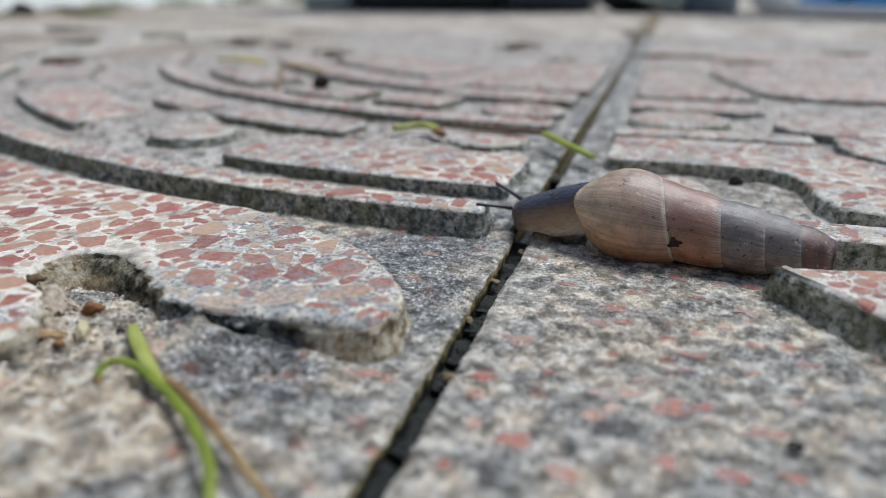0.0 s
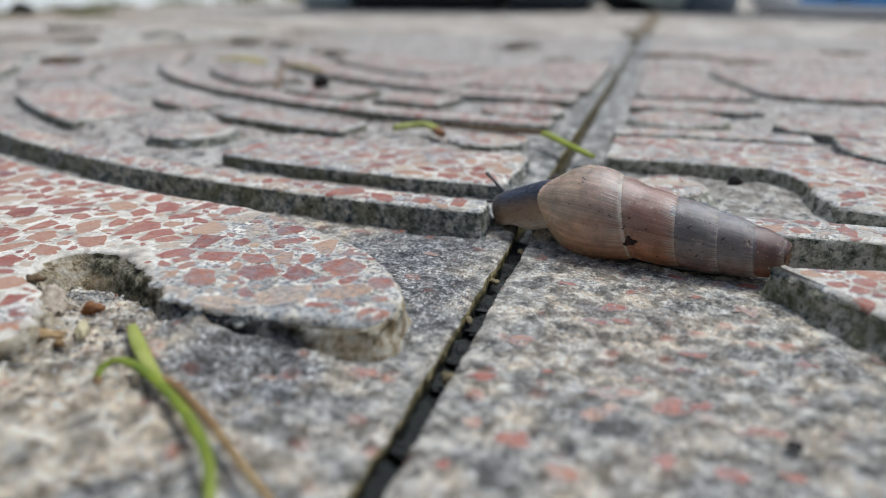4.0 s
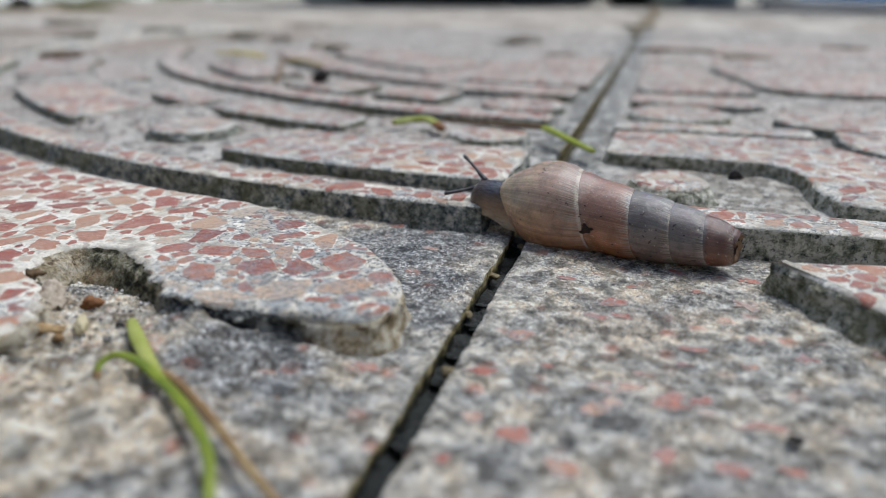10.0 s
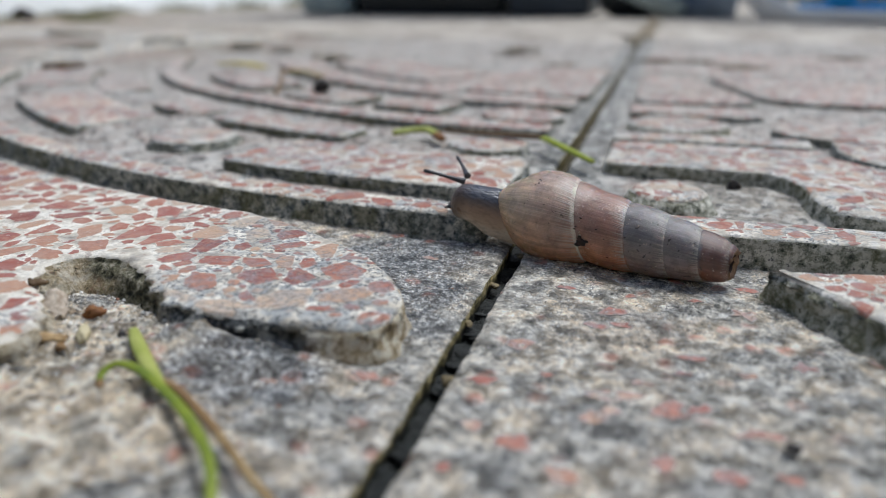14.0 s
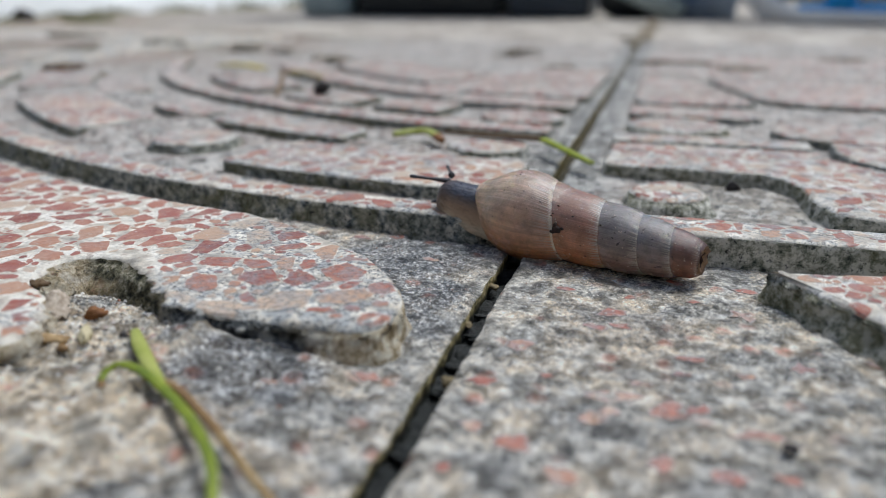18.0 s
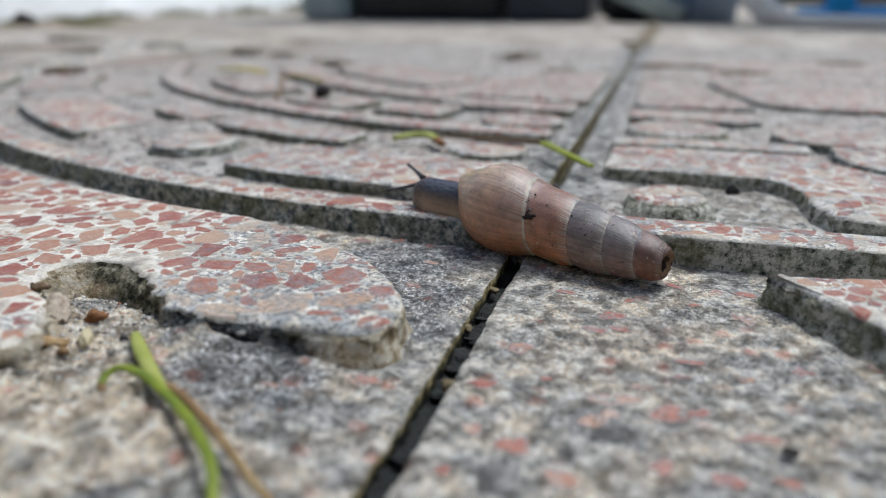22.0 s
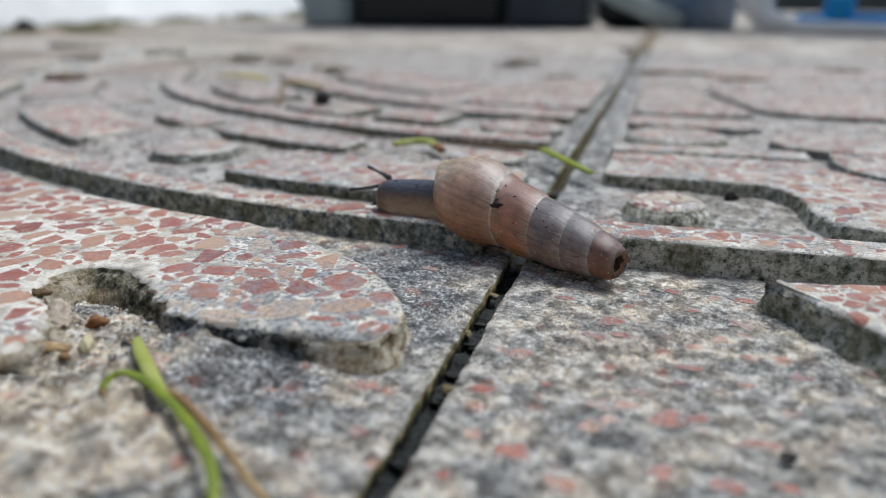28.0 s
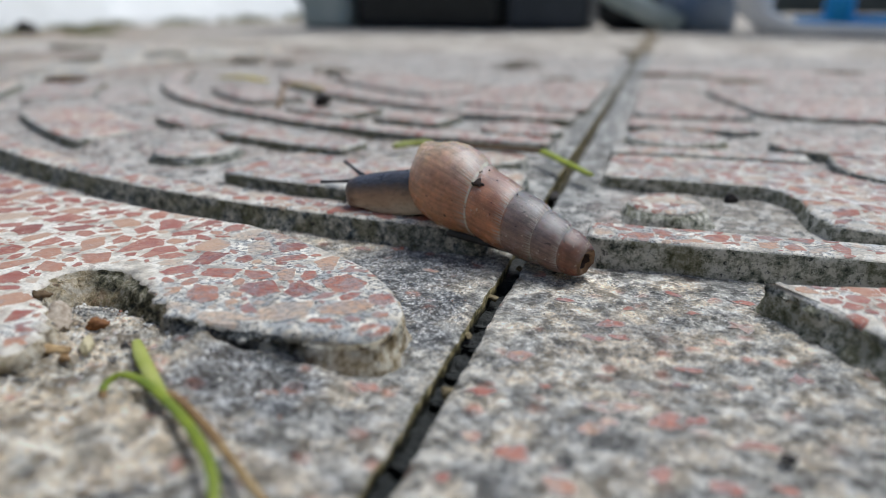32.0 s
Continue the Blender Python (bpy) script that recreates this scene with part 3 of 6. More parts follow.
def raised_mesh(name, outline, top, step=1.2, rough=0.3, flare=0.5, top_mat=None, base=-0.6, side=None, under=None, roll=None):
    """A raised piece of the relief: uneven walls, a worn rim and a flat ground top."""
    pts = resample(outline, step)
    if area(pts) < 0:
        pts.reverse()
    n = len(pts)
    levels = [(base, flare), (top * 0.25, flare * 0.35), (top * 0.55, 0.0), (top * 0.80, -0.08), (top - 0.45, -0.26), (top - 0.14, -0.62), (top, -1.15)]
    if flare >= 1.5:
        levels[:4] = [(base, flare * 1.1), (top * 0.25, flare * 0.78), (top * 0.5, flare * 0.46), (top * 0.75, flare * 0.14), (top * 0.84, 0.0)]
    elif step < 1.0:
        levels[1:3] = [(top * 0.1, flare * 0.75), (top * 0.22, flare * 0.45), (top * 0.36, flare * 0.2), (top * 0.5, 0.05), (top * 0.64, 0.0), (top * 0.75, 0.0)]
    verts, faces, slots = [], [], []
    for z, push in levels:
        for i, (x, y) in enumerate(pts):
            (ax, ay), (bx, by) = pts[i - 1], pts[(i + 1) % n]
            l = math.hypot(bx - ax, by - ay) or 1.0
            nx, ny = (by - ay) / l, -(bx - ax) / l
            rj = rough(x, y) if callable(rough) else rough
            j = rj * (nz(x, y, z, 2.1) + 0.7 * nz(x, y, z + 9, 0.9)) * (0.5 if z >= top - 0.2 else 1.0) + rj * 0.8 * nz(x, y, 0, 6)
            if push > 0:
                push_here = push * max(0.1, 1 + 1.6 * nz(x, y, 31, 5))
            else:
                push_here = push * (0.8 + 0.2 * roll(x, y) if roll else 1.0)
            if under and z < top * 0.8:
                push_here += under(x, y) * min(1.0, 1.25 - z / (top * 0.8))
            zz = top - (top - z) * (roll(x, y) if roll and z > top * 0.78 else 1.0)
            verts.append((x + nx * (push_here + j), y + ny * (push_here + j), zz + (0.05 * nz(x, y, 3, 2) if z >= top else 0)))
    for k in range(len(levels) - 1):
        for i in range(n):
            a, b = k * n + i, k * n + (i + 1) % n
            faces.append((a, b, b + n, a + n))
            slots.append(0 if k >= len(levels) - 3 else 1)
    k = (len(levels) - 1) * n
    faces.append(tuple(range(k, k + n)))
    slots.append(0)
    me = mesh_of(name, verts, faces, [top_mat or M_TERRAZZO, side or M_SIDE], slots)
    me.polygons[-1].use_smooth = False
    bm = bmesh.new()
    bm.from_mesh(me)
    bmesh.ops.triangulate(bm, faces=[f for f in bm.faces if len(f.verts) > 4])
    bm.to_mesh(me)
    bm.free()
    return me


def scatter(x0, y0, x1, y1, pitch, rng, keep):
    """Angular stone outlines of mixed sizes, strewn until little room is left between them."""
    grid, big = {}, pitch * 0.95
    room = (x1 - x0) * (y1 - y0) / (pitch * pitch)

    def reach(e, ang):
        return math.hypot(e[2] * math.cos(ang - e[4]), e[3] * math.sin(ang - e[4]))

    for tries, lo, hi in ((14, 0.60, 0.92), (20, 0.40, 0.62), (22, 0.24, 0.42), (16, 0.13, 0.26)):
        for _ in range(int(room * tries)):
            x, y = rng.uniform(x0, x1), rng.uniform(y0, y1)
            if not keep(x, y):
                continue
            long = rng.uniform(lo, hi) * pitch
            e = (x, y, long, long * rng.uniform(0.45, 0.9), rng.uniform(0, math.pi))
            gi, gj = int(x // (2 * big)), int(y // (2 * big))
            free = True
            for di in (-1, 0, 1):
                for dj in (-1, 0, 1):
                    for o in grid.get((gi + di, gj + dj), ()):
                        ang = math.atan2(o[1] - y, o[0] - x)
                        if math.hypot(o[0] - x, o[1] - y) < 0.83 * (reach(e, ang) + reach(o, ang)) + 0.03:
                            free = False
                            break
                    if not free:
                        break
                if not free:
                    break
            if not free:
                continue
            grid.setdefault((gi, gj), []).append(e)
            n = rng.choice((4, 5, 5, 5, 6))
            start, stone = rng.uniform(0, 6.283), []
            corners = []
            for i in range(n):
                q = start + 2 * math.pi * (i + rng.uniform(-0.3, 0.3)) / n
                k = rng.uniform(0.80, 1.24)
                u, v = e[2] * math.cos(q) * k, e[3] * math.sin(q) * k
                corners.append((x + u * math.cos(e[4]) - v * math.sin(e[4]), y + u * math.sin(e[4]) + v * math.cos(e[4])))
            for p, q in zip(corners, corners[1:] + corners[:1]):
                for f in (0.06, 0.5, 0.94):
                    px, py = p[0] + (q[0] - p[0]) * f, p[1] + (q[1] - p[1]) * f
                    stone.append((px + 0.07 * e[3] * nz(px, py, n, 0.9), py + 0.07 * e[3] * nz(px, py, n + 40, 0.9)))
            yield (x, y), stone


def stone_piece(c, stone, top, verts, faces, floor=None):
    """Adds a flat-ground chip, a hair proud of the cement, to the lists: skirt, rim, core."""
    o, n = len(verts), len(stone)
    up = 0.05 * abs(nz(c[0] * 9.1, c[1] * 7.7, 3.3))
    for f, lift in ((1.0, -0.3), (0.94, 0.03 + up), (0.62, 0.05 + up)):
        for x, y in stone:
            x, y = c[0] + (x - c[0]) * f, c[1] + (y - c[1]) * f
            verts.append((x, y, (floor(x, y) + 0.03 + 0.10 * nz(x, y, 9, 0.8) if floor else (top(x, y) if callable(top) else top) + 0.02 * nz(x, y, 5, 3)) + lift))
    for k in (0, n):
        faces += [(o + k + i, o + k + (i + 1) % n, o + k + n + (i + 1) % n, o + k + n + i) for i in range(n)]
    faces.append(tuple(o + 2 * n + i for i in range(n)))


def chip_mesh(name, stones, top, floor=None, mat=None):
    """One mesh of chips; the attribute core is 1 inside each stone and 0 at its rim."""
    verts, faces, core = [], [], []
    for c, stone in stones:
        stone_piece(c, stone, top, verts, faces, floor)
        core += [0.0] * (2 * len(stone)) + [1.0] * len(stone)
    me = mesh_of(name, verts, faces, [mat or M_CHIP], smooth=False)
    me.attributes.new("core", "FLOAT", "POINT").data.foreach_set("value", core)
    return me


def chips_on(parent, outline, top, pitch, single=0, near=None, seed=1, label="red and pink stone chips set in the cement", roll=None):
    """Chips over a raised piece: the nearest ones each an object, the rest one mesh."""
    rng = random.Random(seed)
    xs, ys = [p[0] for p in outline], [p[1] for p in outline]
    if area(outline) < 0:
        outline = outline[::-1]
    found = []
    for c, stone in scatter(min(xs), min(ys), max(xs), max(ys), pitch, rng, lambda x, y: inside(x, y, outline) and (near is None or near(x, y))):
        if edge_distance(*c, outline) < 0.45:
            continue
        fitted, whole = [], abs(area(stone))
        for x, y in stone:
            for _ in range(9):
                if inside(x, y, outline) and edge_distance(x, y, outline) > 0.3:
                    break
                x, y = c[0] + (x - c[0]) * 0.82, c[1] + (y - c[1]) * 0.82
            fitted.append((x, y))
        stone = fitted
        if abs(area(fitted)) > max(0.35, 0.5 * whole):
            if area(stone) < 0:
                stone.reverse()
            found.append((c, stone))
    found.sort(key=lambda s: s[0][1])

    def worn(x, y):
        k = roll(x, y) if roll else 1.0
        d = edge_distance(x, y, outline) / (0.8 + 0.2 * k)
        return top - (0.5 * k * ((1.15 - d) / 0.9) ** 2 if d < 1.15 else 0.0)

    for c, stone in found[:single]:
        child("chip", chip_mesh("chip", [(c, stone)], worn), parent)
    if found[single:]:
        tagged(child("chips", chip_mesh("chips", found[single:], worn), parent, label), kind="stuff")


def tube(path, radii, sides=10, flat=1.0):
    """Lists of a tapered tube along a path, closed at both ends."""
    verts, faces = [], []
    for i, p in enumerate(path):
        a, b = Vector(path[max(0, i - 1)]), Vector(path[min(len(path) - 1, i + 1)])
        d = (b - a).normalized()
        s = d.cross(Vector((0, 0, 1)))
        s = s.normalized() if s.length > 1e-4 else Vector((1, 0, 0))
        u = s.cross(d)
        for k in range(sides):
            q = 2 * math.pi * k / sides
            verts.append(tuple(Vector(p) + s * math.cos(q) * radii[i] + u * math.sin(q) * radii[i] * flat))
    for i in range(len(path) - 1):
        for k in range(sides):
            a, b = i * sides + k, i * sides + (k + 1) % sides
            faces.append((a, b, b + sides, a + sides))
    faces.append(tuple(reversed(range(sides))))
    faces.append(tuple(range((len(path) - 1) * sides, len(path) * sides)))
    return verts, faces


def curve_points(ctrl, n):
    """A smooth line through a few points."""
    out = []
    c = [Vector(p) for p in ctrl]
    c = [c[0] * 2 - c[1]] + c + [c[-1] * 2 - c[-2]]
    for i in range(1, len(c) - 2):
        for k in range(n):
            t = k / n
            a, b, d, e = c[i - 1], c[i], c[i + 1], c[i + 2]
            out.append(0.5 * ((2 * b) + (d - a) * t + (2 * a - 5 * b + 4 * d - e) * t * t + (3 * b - a - 3 * d + e) * t ** 3))
    out.append(c[-2])
    return out


def crumb_mesh(name, x, y, z, s, mat, sy=1.0, sz=0.7, turn=0.0, seed=1, ragged=0.45):
    """A ragged lump, s millimetres in radius."""
    bm = bmesh.new()
    bmesh.ops.create_icosphere(bm, subdivisions=3, radius=1.0)
    c, q = math.cos(radians(turn)), math.sin(radians(turn))
    for v in bm.verts:
        k = max(0.25, 1 + ragged * nz(v.co.x, v.co.y, v.co.z + seed * 7, 0.9) + 0.45 * ragged * nz(v.co.x, v.co.y, v.co.z + seed * 3, 0.4))
        a, b = v.co.x * s * k, v.co.y * s * sy * k
        v.co = Vector((x + a * c - b * q, y + a * q + b * c, z + v.co.z * s * sz * k)) * MM
    me = bpy.data.meshes.new(name)
    bm.to_mesh(me)
    bm.free()
    me.materials.append(mat)
    me.polygons.foreach_set("use_smooth", [True] * len(me.polygons))
    return me


# ---------------------------------------------------------------- ground and far setting
def sheet(name, x0, x1, y0, y1, z, mat, label, n=1, bumps=0.0):
    xs = [x0 + (x1 - x0) * i / n for i in range(n + 1)]
    ys = [y0 + (y1 - y0) * i / n for i in range(n + 1)]
    verts = [(x, y, z + bumps * nz(x, y, 0, 120)) for y in ys for x in xs]
    faces = [(j * (n + 1) + i, j * (n + 1) + i + 1, (j + 1) * (n + 1) + i + 1, (j + 1) * (n + 1) + i) for j in range(n) for i in range(n)]
    return tagged(new(name, mesh_of(name, verts, faces, [mat])), label, name, kind="structure")


def block_mesh(name, x0, x1, y0, y1, z0, z1, mat, bevel=3.0):
    bm = bmesh.new()
    bmesh.ops.create_cube(bm, size=1.0)
    for v in bm.verts:
        v.co = Vector(((x0 + x1) / 2 + v.co.x * (x1 - x0), (y0 + y1) / 2 + v.co.y * (y1 - y0), (z0 + z1) / 2 + v.co.z * (z1 - z0))) * MM
    bmesh.ops.bevel(bm, geom=list(bm.edges), offset=bevel * MM, segments=3, affect="EDGES", profile=0.5)
    me = bpy.data.meshes.new(name)
    bm.to_mesh(me)
    bm.free()
    me.materials.append(mat)
    return me


# added wall, never in view: it cuts light from the camera's side
blocker = thing("unseen_blocker", "plain grey wall added out of view behind the viewpoint to cut light", "wall", kind="structure")
child("wall_body", block_mesh("wall_body", -6000, 6000, -2950, -2700, -40, 3200, M_WALL, 10), blocker)
sheet("ground", -60000, 60000, -60000, 60000, -40, M_EARTH, "bare brown earth under the paving", 4)
JOINT_L, JOINT_R, EDGE_FAR = -23.1, -20.3, 585.0
apron = thing("pavement", "pale plain concrete edging behind the slabs", "pavement", kind="structure")
child("edging", block_mesh("edging", -1500, -24, EDGE_FAR + 3, 2600, -38, 2.5, M_APRON, 4), apron)
child("edging", block_mesh("edging", -21, 1500, EDGE_FAR + 3, 2600, -38, 2.5, M_APRON, 4), apron)


# ---------------------------------------------------------------- paving slabs
H_TOP = 4.7


def graded(stops):
    """Coordinates with a finer step in the near stretch: (from, to, step) in turn."""
    out = []
    for a, b, s in stops:
        n = max(1, round((b - a) / s))
        out += [a + (b - a) * i / n for i in range(n)]
    return out + [stops[-1][1]]


def soft_step(a, b, v):
    k = max(0.0, min(1.0, (v - a) / (b - a)))
    return k * k * (3 - 2 * k)


def floor_z(x, y):
    """Height of the sunk field: deep along the near grooves, filled up farther in, crumbled mortar in front."""
    z = 0.34 * nz(x, y, 0, 9) + 0.24 * nz(x, y, 4, 2.7) + 0.24 * nz(x, y, 8, 1.15) + 0.14 * nz(x, y, 1, 0.6) + 0.4 * nz(x, y, 11, 30)
    if x < (JOINT_L + JOINT_R) / 2:
        r = math.hypot(x - CX, y - CY)
        z += 1.6 * soft_step(314, 309, r) + 0.1 * soft_step(296, 284, r) + 0.5 * soft_step(246, 238, r)
        heap = soft_step(84, 68, y) * soft_step(-29, -44, x)
        z += heap * (1.7 + 0.8 * nz(x, y, 21, 7) + 0.5 * nz(x, y, 25, 2.5))
        z += 0.3 * soft_step(-78, -110, x) * soft_step(314, 309, r) * soft_step(236, 244, r)
        turn = math.degrees(math.atan2(CX - x, CY - y))
        for p0, p1, r0, r1, high in ((23.0, 27.5, 262, 294, 2.3), (41.2, 49.5, 264, 299, 2.2), (13.9, 16.6, 268, 292, 1.4), (24.2, 26.6, 246, 262, 1.6), (2.0, 12.8, 249, 271, 1.5), (33, 41.5, 246, 268, 1.6)):
            z += high * soft_step(p0 - 0.8, p0 + 0.8, turn) * soft_step(p1 + 0.8, p1 - 0.8, turn) * soft_step(r1 + 3, r1 - 2, r) * soft_step(r0 - 3, r0 + 2, r)
        z += 3.7 * soft_step(318, 326, r) * soft_step(150, 200, y)
        z += 1.4 * math.exp(-((x + 74) ** 2 + (y - 66) ** 2) / 50.0)
        z += math.exp(-((y - 68.5) / 3.0) ** 2) * (1.7 * math.exp(-((x + 52) / 5.0) ** 2) + 1.0 * math.exp(-((x + 34) / 4.0) ** 2)) * (1 + 0.6 * nz(x, y, 44, 2.0))
    else:
        z += 1.5 * soft_step(120, 126, y) + 0.7 * soft_step(196, 206, y) + 0.6 * soft_step(236, 244, y) + 1.4 * soft_step(335, 355, y)
    return z


def slab_floor(name, xs, ys, joint_x, sign):
    """The sunk field of a slab: rough top, chipped edge along the joint, and side walls."""
    verts, faces = [], []
    nx, ny = len(xs), len(ys)
    for y in ys:
        for x in xs:
            d = abs(x - joint_x)
            z = floor_z(x, y)
            px = x
            if d < 0.05:
                px += 0.35 * nz(x, y, 2, 9) + 0.16 * nz(x, y, 5, 2.6) + 0.08 * nz(x, y, 7, 1.2)
            if d < 0.9:
                z -= (0.9 - d) * (0.35 + 0.6 * nz(x, y, 3, 4))
            verts.append((px, y, z))
    for j in range(ny - 1):
        for i in range(nx - 1):
            a = j * nx + i
            faces.append((a, a + 1, a + 1 + nx, a + nx))
    rim = [i for i in range(nx)] + [j * nx + nx - 1 for j in range(1, ny)] + [(ny - 1) * nx + i for i in range(nx - 2, -1, -1)] + [j * nx for j in range(ny - 2, 0, -1)]
    o = len(verts)
    m = len(rim)
    for k, (deep, hollow) in enumerate(((1.1, 0.2), (2.4, 0.4), (4.5, 0.3), (40.0, 0.2))):
        for r in rim:
            x, y, z = verts[r]
            crumbly = sign * hollow * (0.4 + nz(y, z, k * 5, 1.7) + 0.5 * nz(y, k, 3, 0.8)) if abs(x - joint_x) < 3 else 0.0
            verts.append((x + crumbly, y, max(z - deep * (1 + 0.3 * nz(y, k, 1, 2.0)), -38.0)))
    rings = [rim] + [list(range(o + k * m, o + (k + 1) * m)) for k in range(4)]
    for up, low in zip(rings, rings[1:]):
        for i in range(m):
            faces.append((up[(i + 1) % m], up[i], low[i], low[(i + 1) % m]))
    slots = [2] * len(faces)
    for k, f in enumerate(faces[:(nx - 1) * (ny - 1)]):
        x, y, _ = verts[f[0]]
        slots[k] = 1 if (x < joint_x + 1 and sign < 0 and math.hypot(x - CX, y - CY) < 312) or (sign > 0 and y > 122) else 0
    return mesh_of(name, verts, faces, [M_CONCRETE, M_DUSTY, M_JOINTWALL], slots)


ys = graded([(-160, 40, 10), (40, 56, 0.9), (56, 122, 0.45), (122, 200, 1.6), (200, EDGE_FAR, 7.0)])
slab_l = thing("paving_slab", "terrazzo paving slab with raised concentric rings, weathered and algae-stained", "paving slab", kind="structure")
slab_r = thing("paving_slab", "terrazzo paving slab with raised straight bars and small discs, weathered", "paving slab", kind="structure")
child("sunk_field", slab_floor("sunk_field", graded([(-640, -170, 10), (-170, -100, 2.5), (-100, -75, 0.8), (-75, JOINT_L - 1.5, 0.45), (JOINT_L - 1.5, JOINT_L, 0.5)]), ys, JOINT_L, -1), slab_l, "rough grey concrete with black lichen")
child("sunk_field", slab_floor("sunk_field", graded([(JOINT_R, JOINT_R + 1.5, 0.5), (JOINT_R + 1.5, 32, 0.45), (32, 120, 2.0), (120, 600, 10)]), ys, JOINT_R, 1), slab_r, "rough cream and grey concrete with red chips")


def relief(name, outline, parent, near=False, step=None, rough=0.3, pitch=4.4, single=0, seed=1, label="", top=H_TOP, reach=None, flare=0.35, side=None, under=None, roll=None):
    seed += 100
    ob = child(name, raised_mesh(name, outline, top, step or (1.1 if near else 3.0), rough, flare, top_mat=M_CEMENT if near else M_TERRAZZO, side=side, under=under, roll=roll), parent, label)
    if near:
        chips_on(ob, outline, top, pitch, single, reach, seed, roll=roll)
    return ob


# left slab: rings about a centre on the joint
END = 0.75
ring_a_out = ring_outline(308.0, 315.8, END, 62, 1.5)
relief("ring", ring_a_out, slab_l, True, 1.0, 0.45, 4.2, 40, 3, "narrow curved terrazzo rib with algae-dark wall", flare=0.9)
relief("ring_segment", ring_outline(270.0, 297.6, END, 14.2, 2.5), slab_l, True, 1.2, 0.45, 4.6, 0, 4, flare=1.0)
relief("ring_segment", ring_outline(270.0, 297.2, 27.0, 41.5, 2.5), slab_l, True, 1.6, 0.45, 4.6, 0, 5, flare=0.3)
relief("ring_segment", ring_outline(270.0, 297.2, 49, 62, 2.5), slab_l)
relief("disc", disc_outline(*ring_point(282.0, 19.6), 11.0), slab_l, True, 1.2, 0.35, 4.2, 0, 6, flare=2.2)
relief("disc", disc_outline(-42.0, 180.5, 10.2, 9.6), slab_l, True, 1.2, 0.35, 4.2, 0, 7, flare=1.6)
relief("ring_segment", ring_outline(249.0, 262.5, 12.5, 24.6, 2.5), slab_l, True, 1.4, 0.4, 4.6, 0, 14, flare=0.3)
relief("ring_segment", ring_outline(249.0, 262.5, 26.2, 33.0, 2.5), slab_l)
relief("ring_segment", ring_outline(250.0, 269.0, 41.5, 53.0, 2.5), slab_l)
relief("ring", ring_outline(222.0, 233.0, 1.4, 74, 1.5, 0.36), slab_l)
relief("disc", disc_outline(-42.0, 227.0, 13.0, 12.0), slab_l)
relief("ring_segment", ring_outline(191.0, 212.0, 12.5, 19.6, 2.0), slab_l)
relief("ring_segment", ring_outline(193.0, 217.0, 22.5, 31.0, 2.0), slab_l)
relief("ring_segment", ring_outline(193.0, 217.0, 37.0, 52.0, 2.0, 0.2), slab_l)
relief("ring", ring_outline(169.0, 187.5, 1.4, 16.6, 2.0), slab_l)
relief("ring", ring_outline(158.0, 180.5, 17.6, 68, 2.0, 0.18), slab_l)
relief("ring_segment", ring_outline(64.0, 163.0, 0.9, 26, 5.0), slab_l)
relief("ring", ring_outline(112.0, 151.0, 28, 64, 2.0, 0.22), slab_l)
relief("outer_band", ring_outline(327.0, 366.0, 27, 52, 3.0), slab_l)
relief("outer_band", ring_outline(327.0, 366.0, 54, 76, 3.0), slab_l)
relief("corner_field", ring_outline(374.0, 470.0, 30, 62, 3.0), slab_l)
relief("corner_field", ring_outline(374.0, 470.0, 64, 96, 3.0), slab_l)


# the broad outer band in the foreground, its front edge broken away
def broken_band():
    back = [ring_point(327.0, 7.6 + (24.0 - 7.6) * i / 14) for i in range(15)]
    tail = [ring_point(332 + 8 * i, 24.3) for i in range(6)]
    front = [(-168, 66), (-130, 62), (-104, 60), (-90, 55.4), (-80, 54.6), (-72, 55.4), (-68.4, 57.4), (-67.4, 60.6), (-69.4, 64.4), (-72.4, 68.2), (-76.6, 71.6), (-80.2, 74.2), (-81.8, 78.0), (-81.0, 81.6), (-77.5, 83.6), (-72, 82.4), (-66.5, 79.0), (-61.6, 75.2), (-57, 71.6), (-53, 70.2), (-49, 70.4), (-45.5, 71.6), (-42, 71.2), (-38.4, 70.4), (-35, 71.4)]
    nose = [(-32.4, 71.6), (-29.8, 73.0), (-28.7, 76.0), (-29.2, 80.4), (-31.4, 85.2), (-34.6, 89.8), (-39.4, 94.8), (-46.6, 99.4), (-52.4, 102.6), (-58.4, 106.0)]
    return front + nose + back + tail


band_outline = broken_band()


def band_foot(x, y):
    """How far the foot of the broken edge stands out (+) or is hollowed under (-)."""
    front = soft_step(80, 74, y)
    return front * (-0.9 * math.exp(-((x + 41.0) / 2.8) ** 2) + 1.0 * math.exp(-((x + 35.0) / 2.5) ** 2) + 0.6 * math.exp(-((x + 52.0) / 4.0) ** 2)) + 2.6 * soft_step(70, 76, y) * soft_step(-62, -72, x) * soft_step(-86, -82, x)


relief("outer_band", band_outline, slab_l, True, 0.8, lambda x, y: 0.35 + 1.0 * soft_step(86, 76, y) * soft_step(-34, -40, x), 5.0, 300, 8, "broad polished terrazzo band with a broken, crumbled front edge", flare=1.0, side=M_CRUMBLE, under=band_foot, roll=lambda x, y: 1.0 + 0.8 * soft_step(84, 75, y) * soft_step(-54, -46, x))

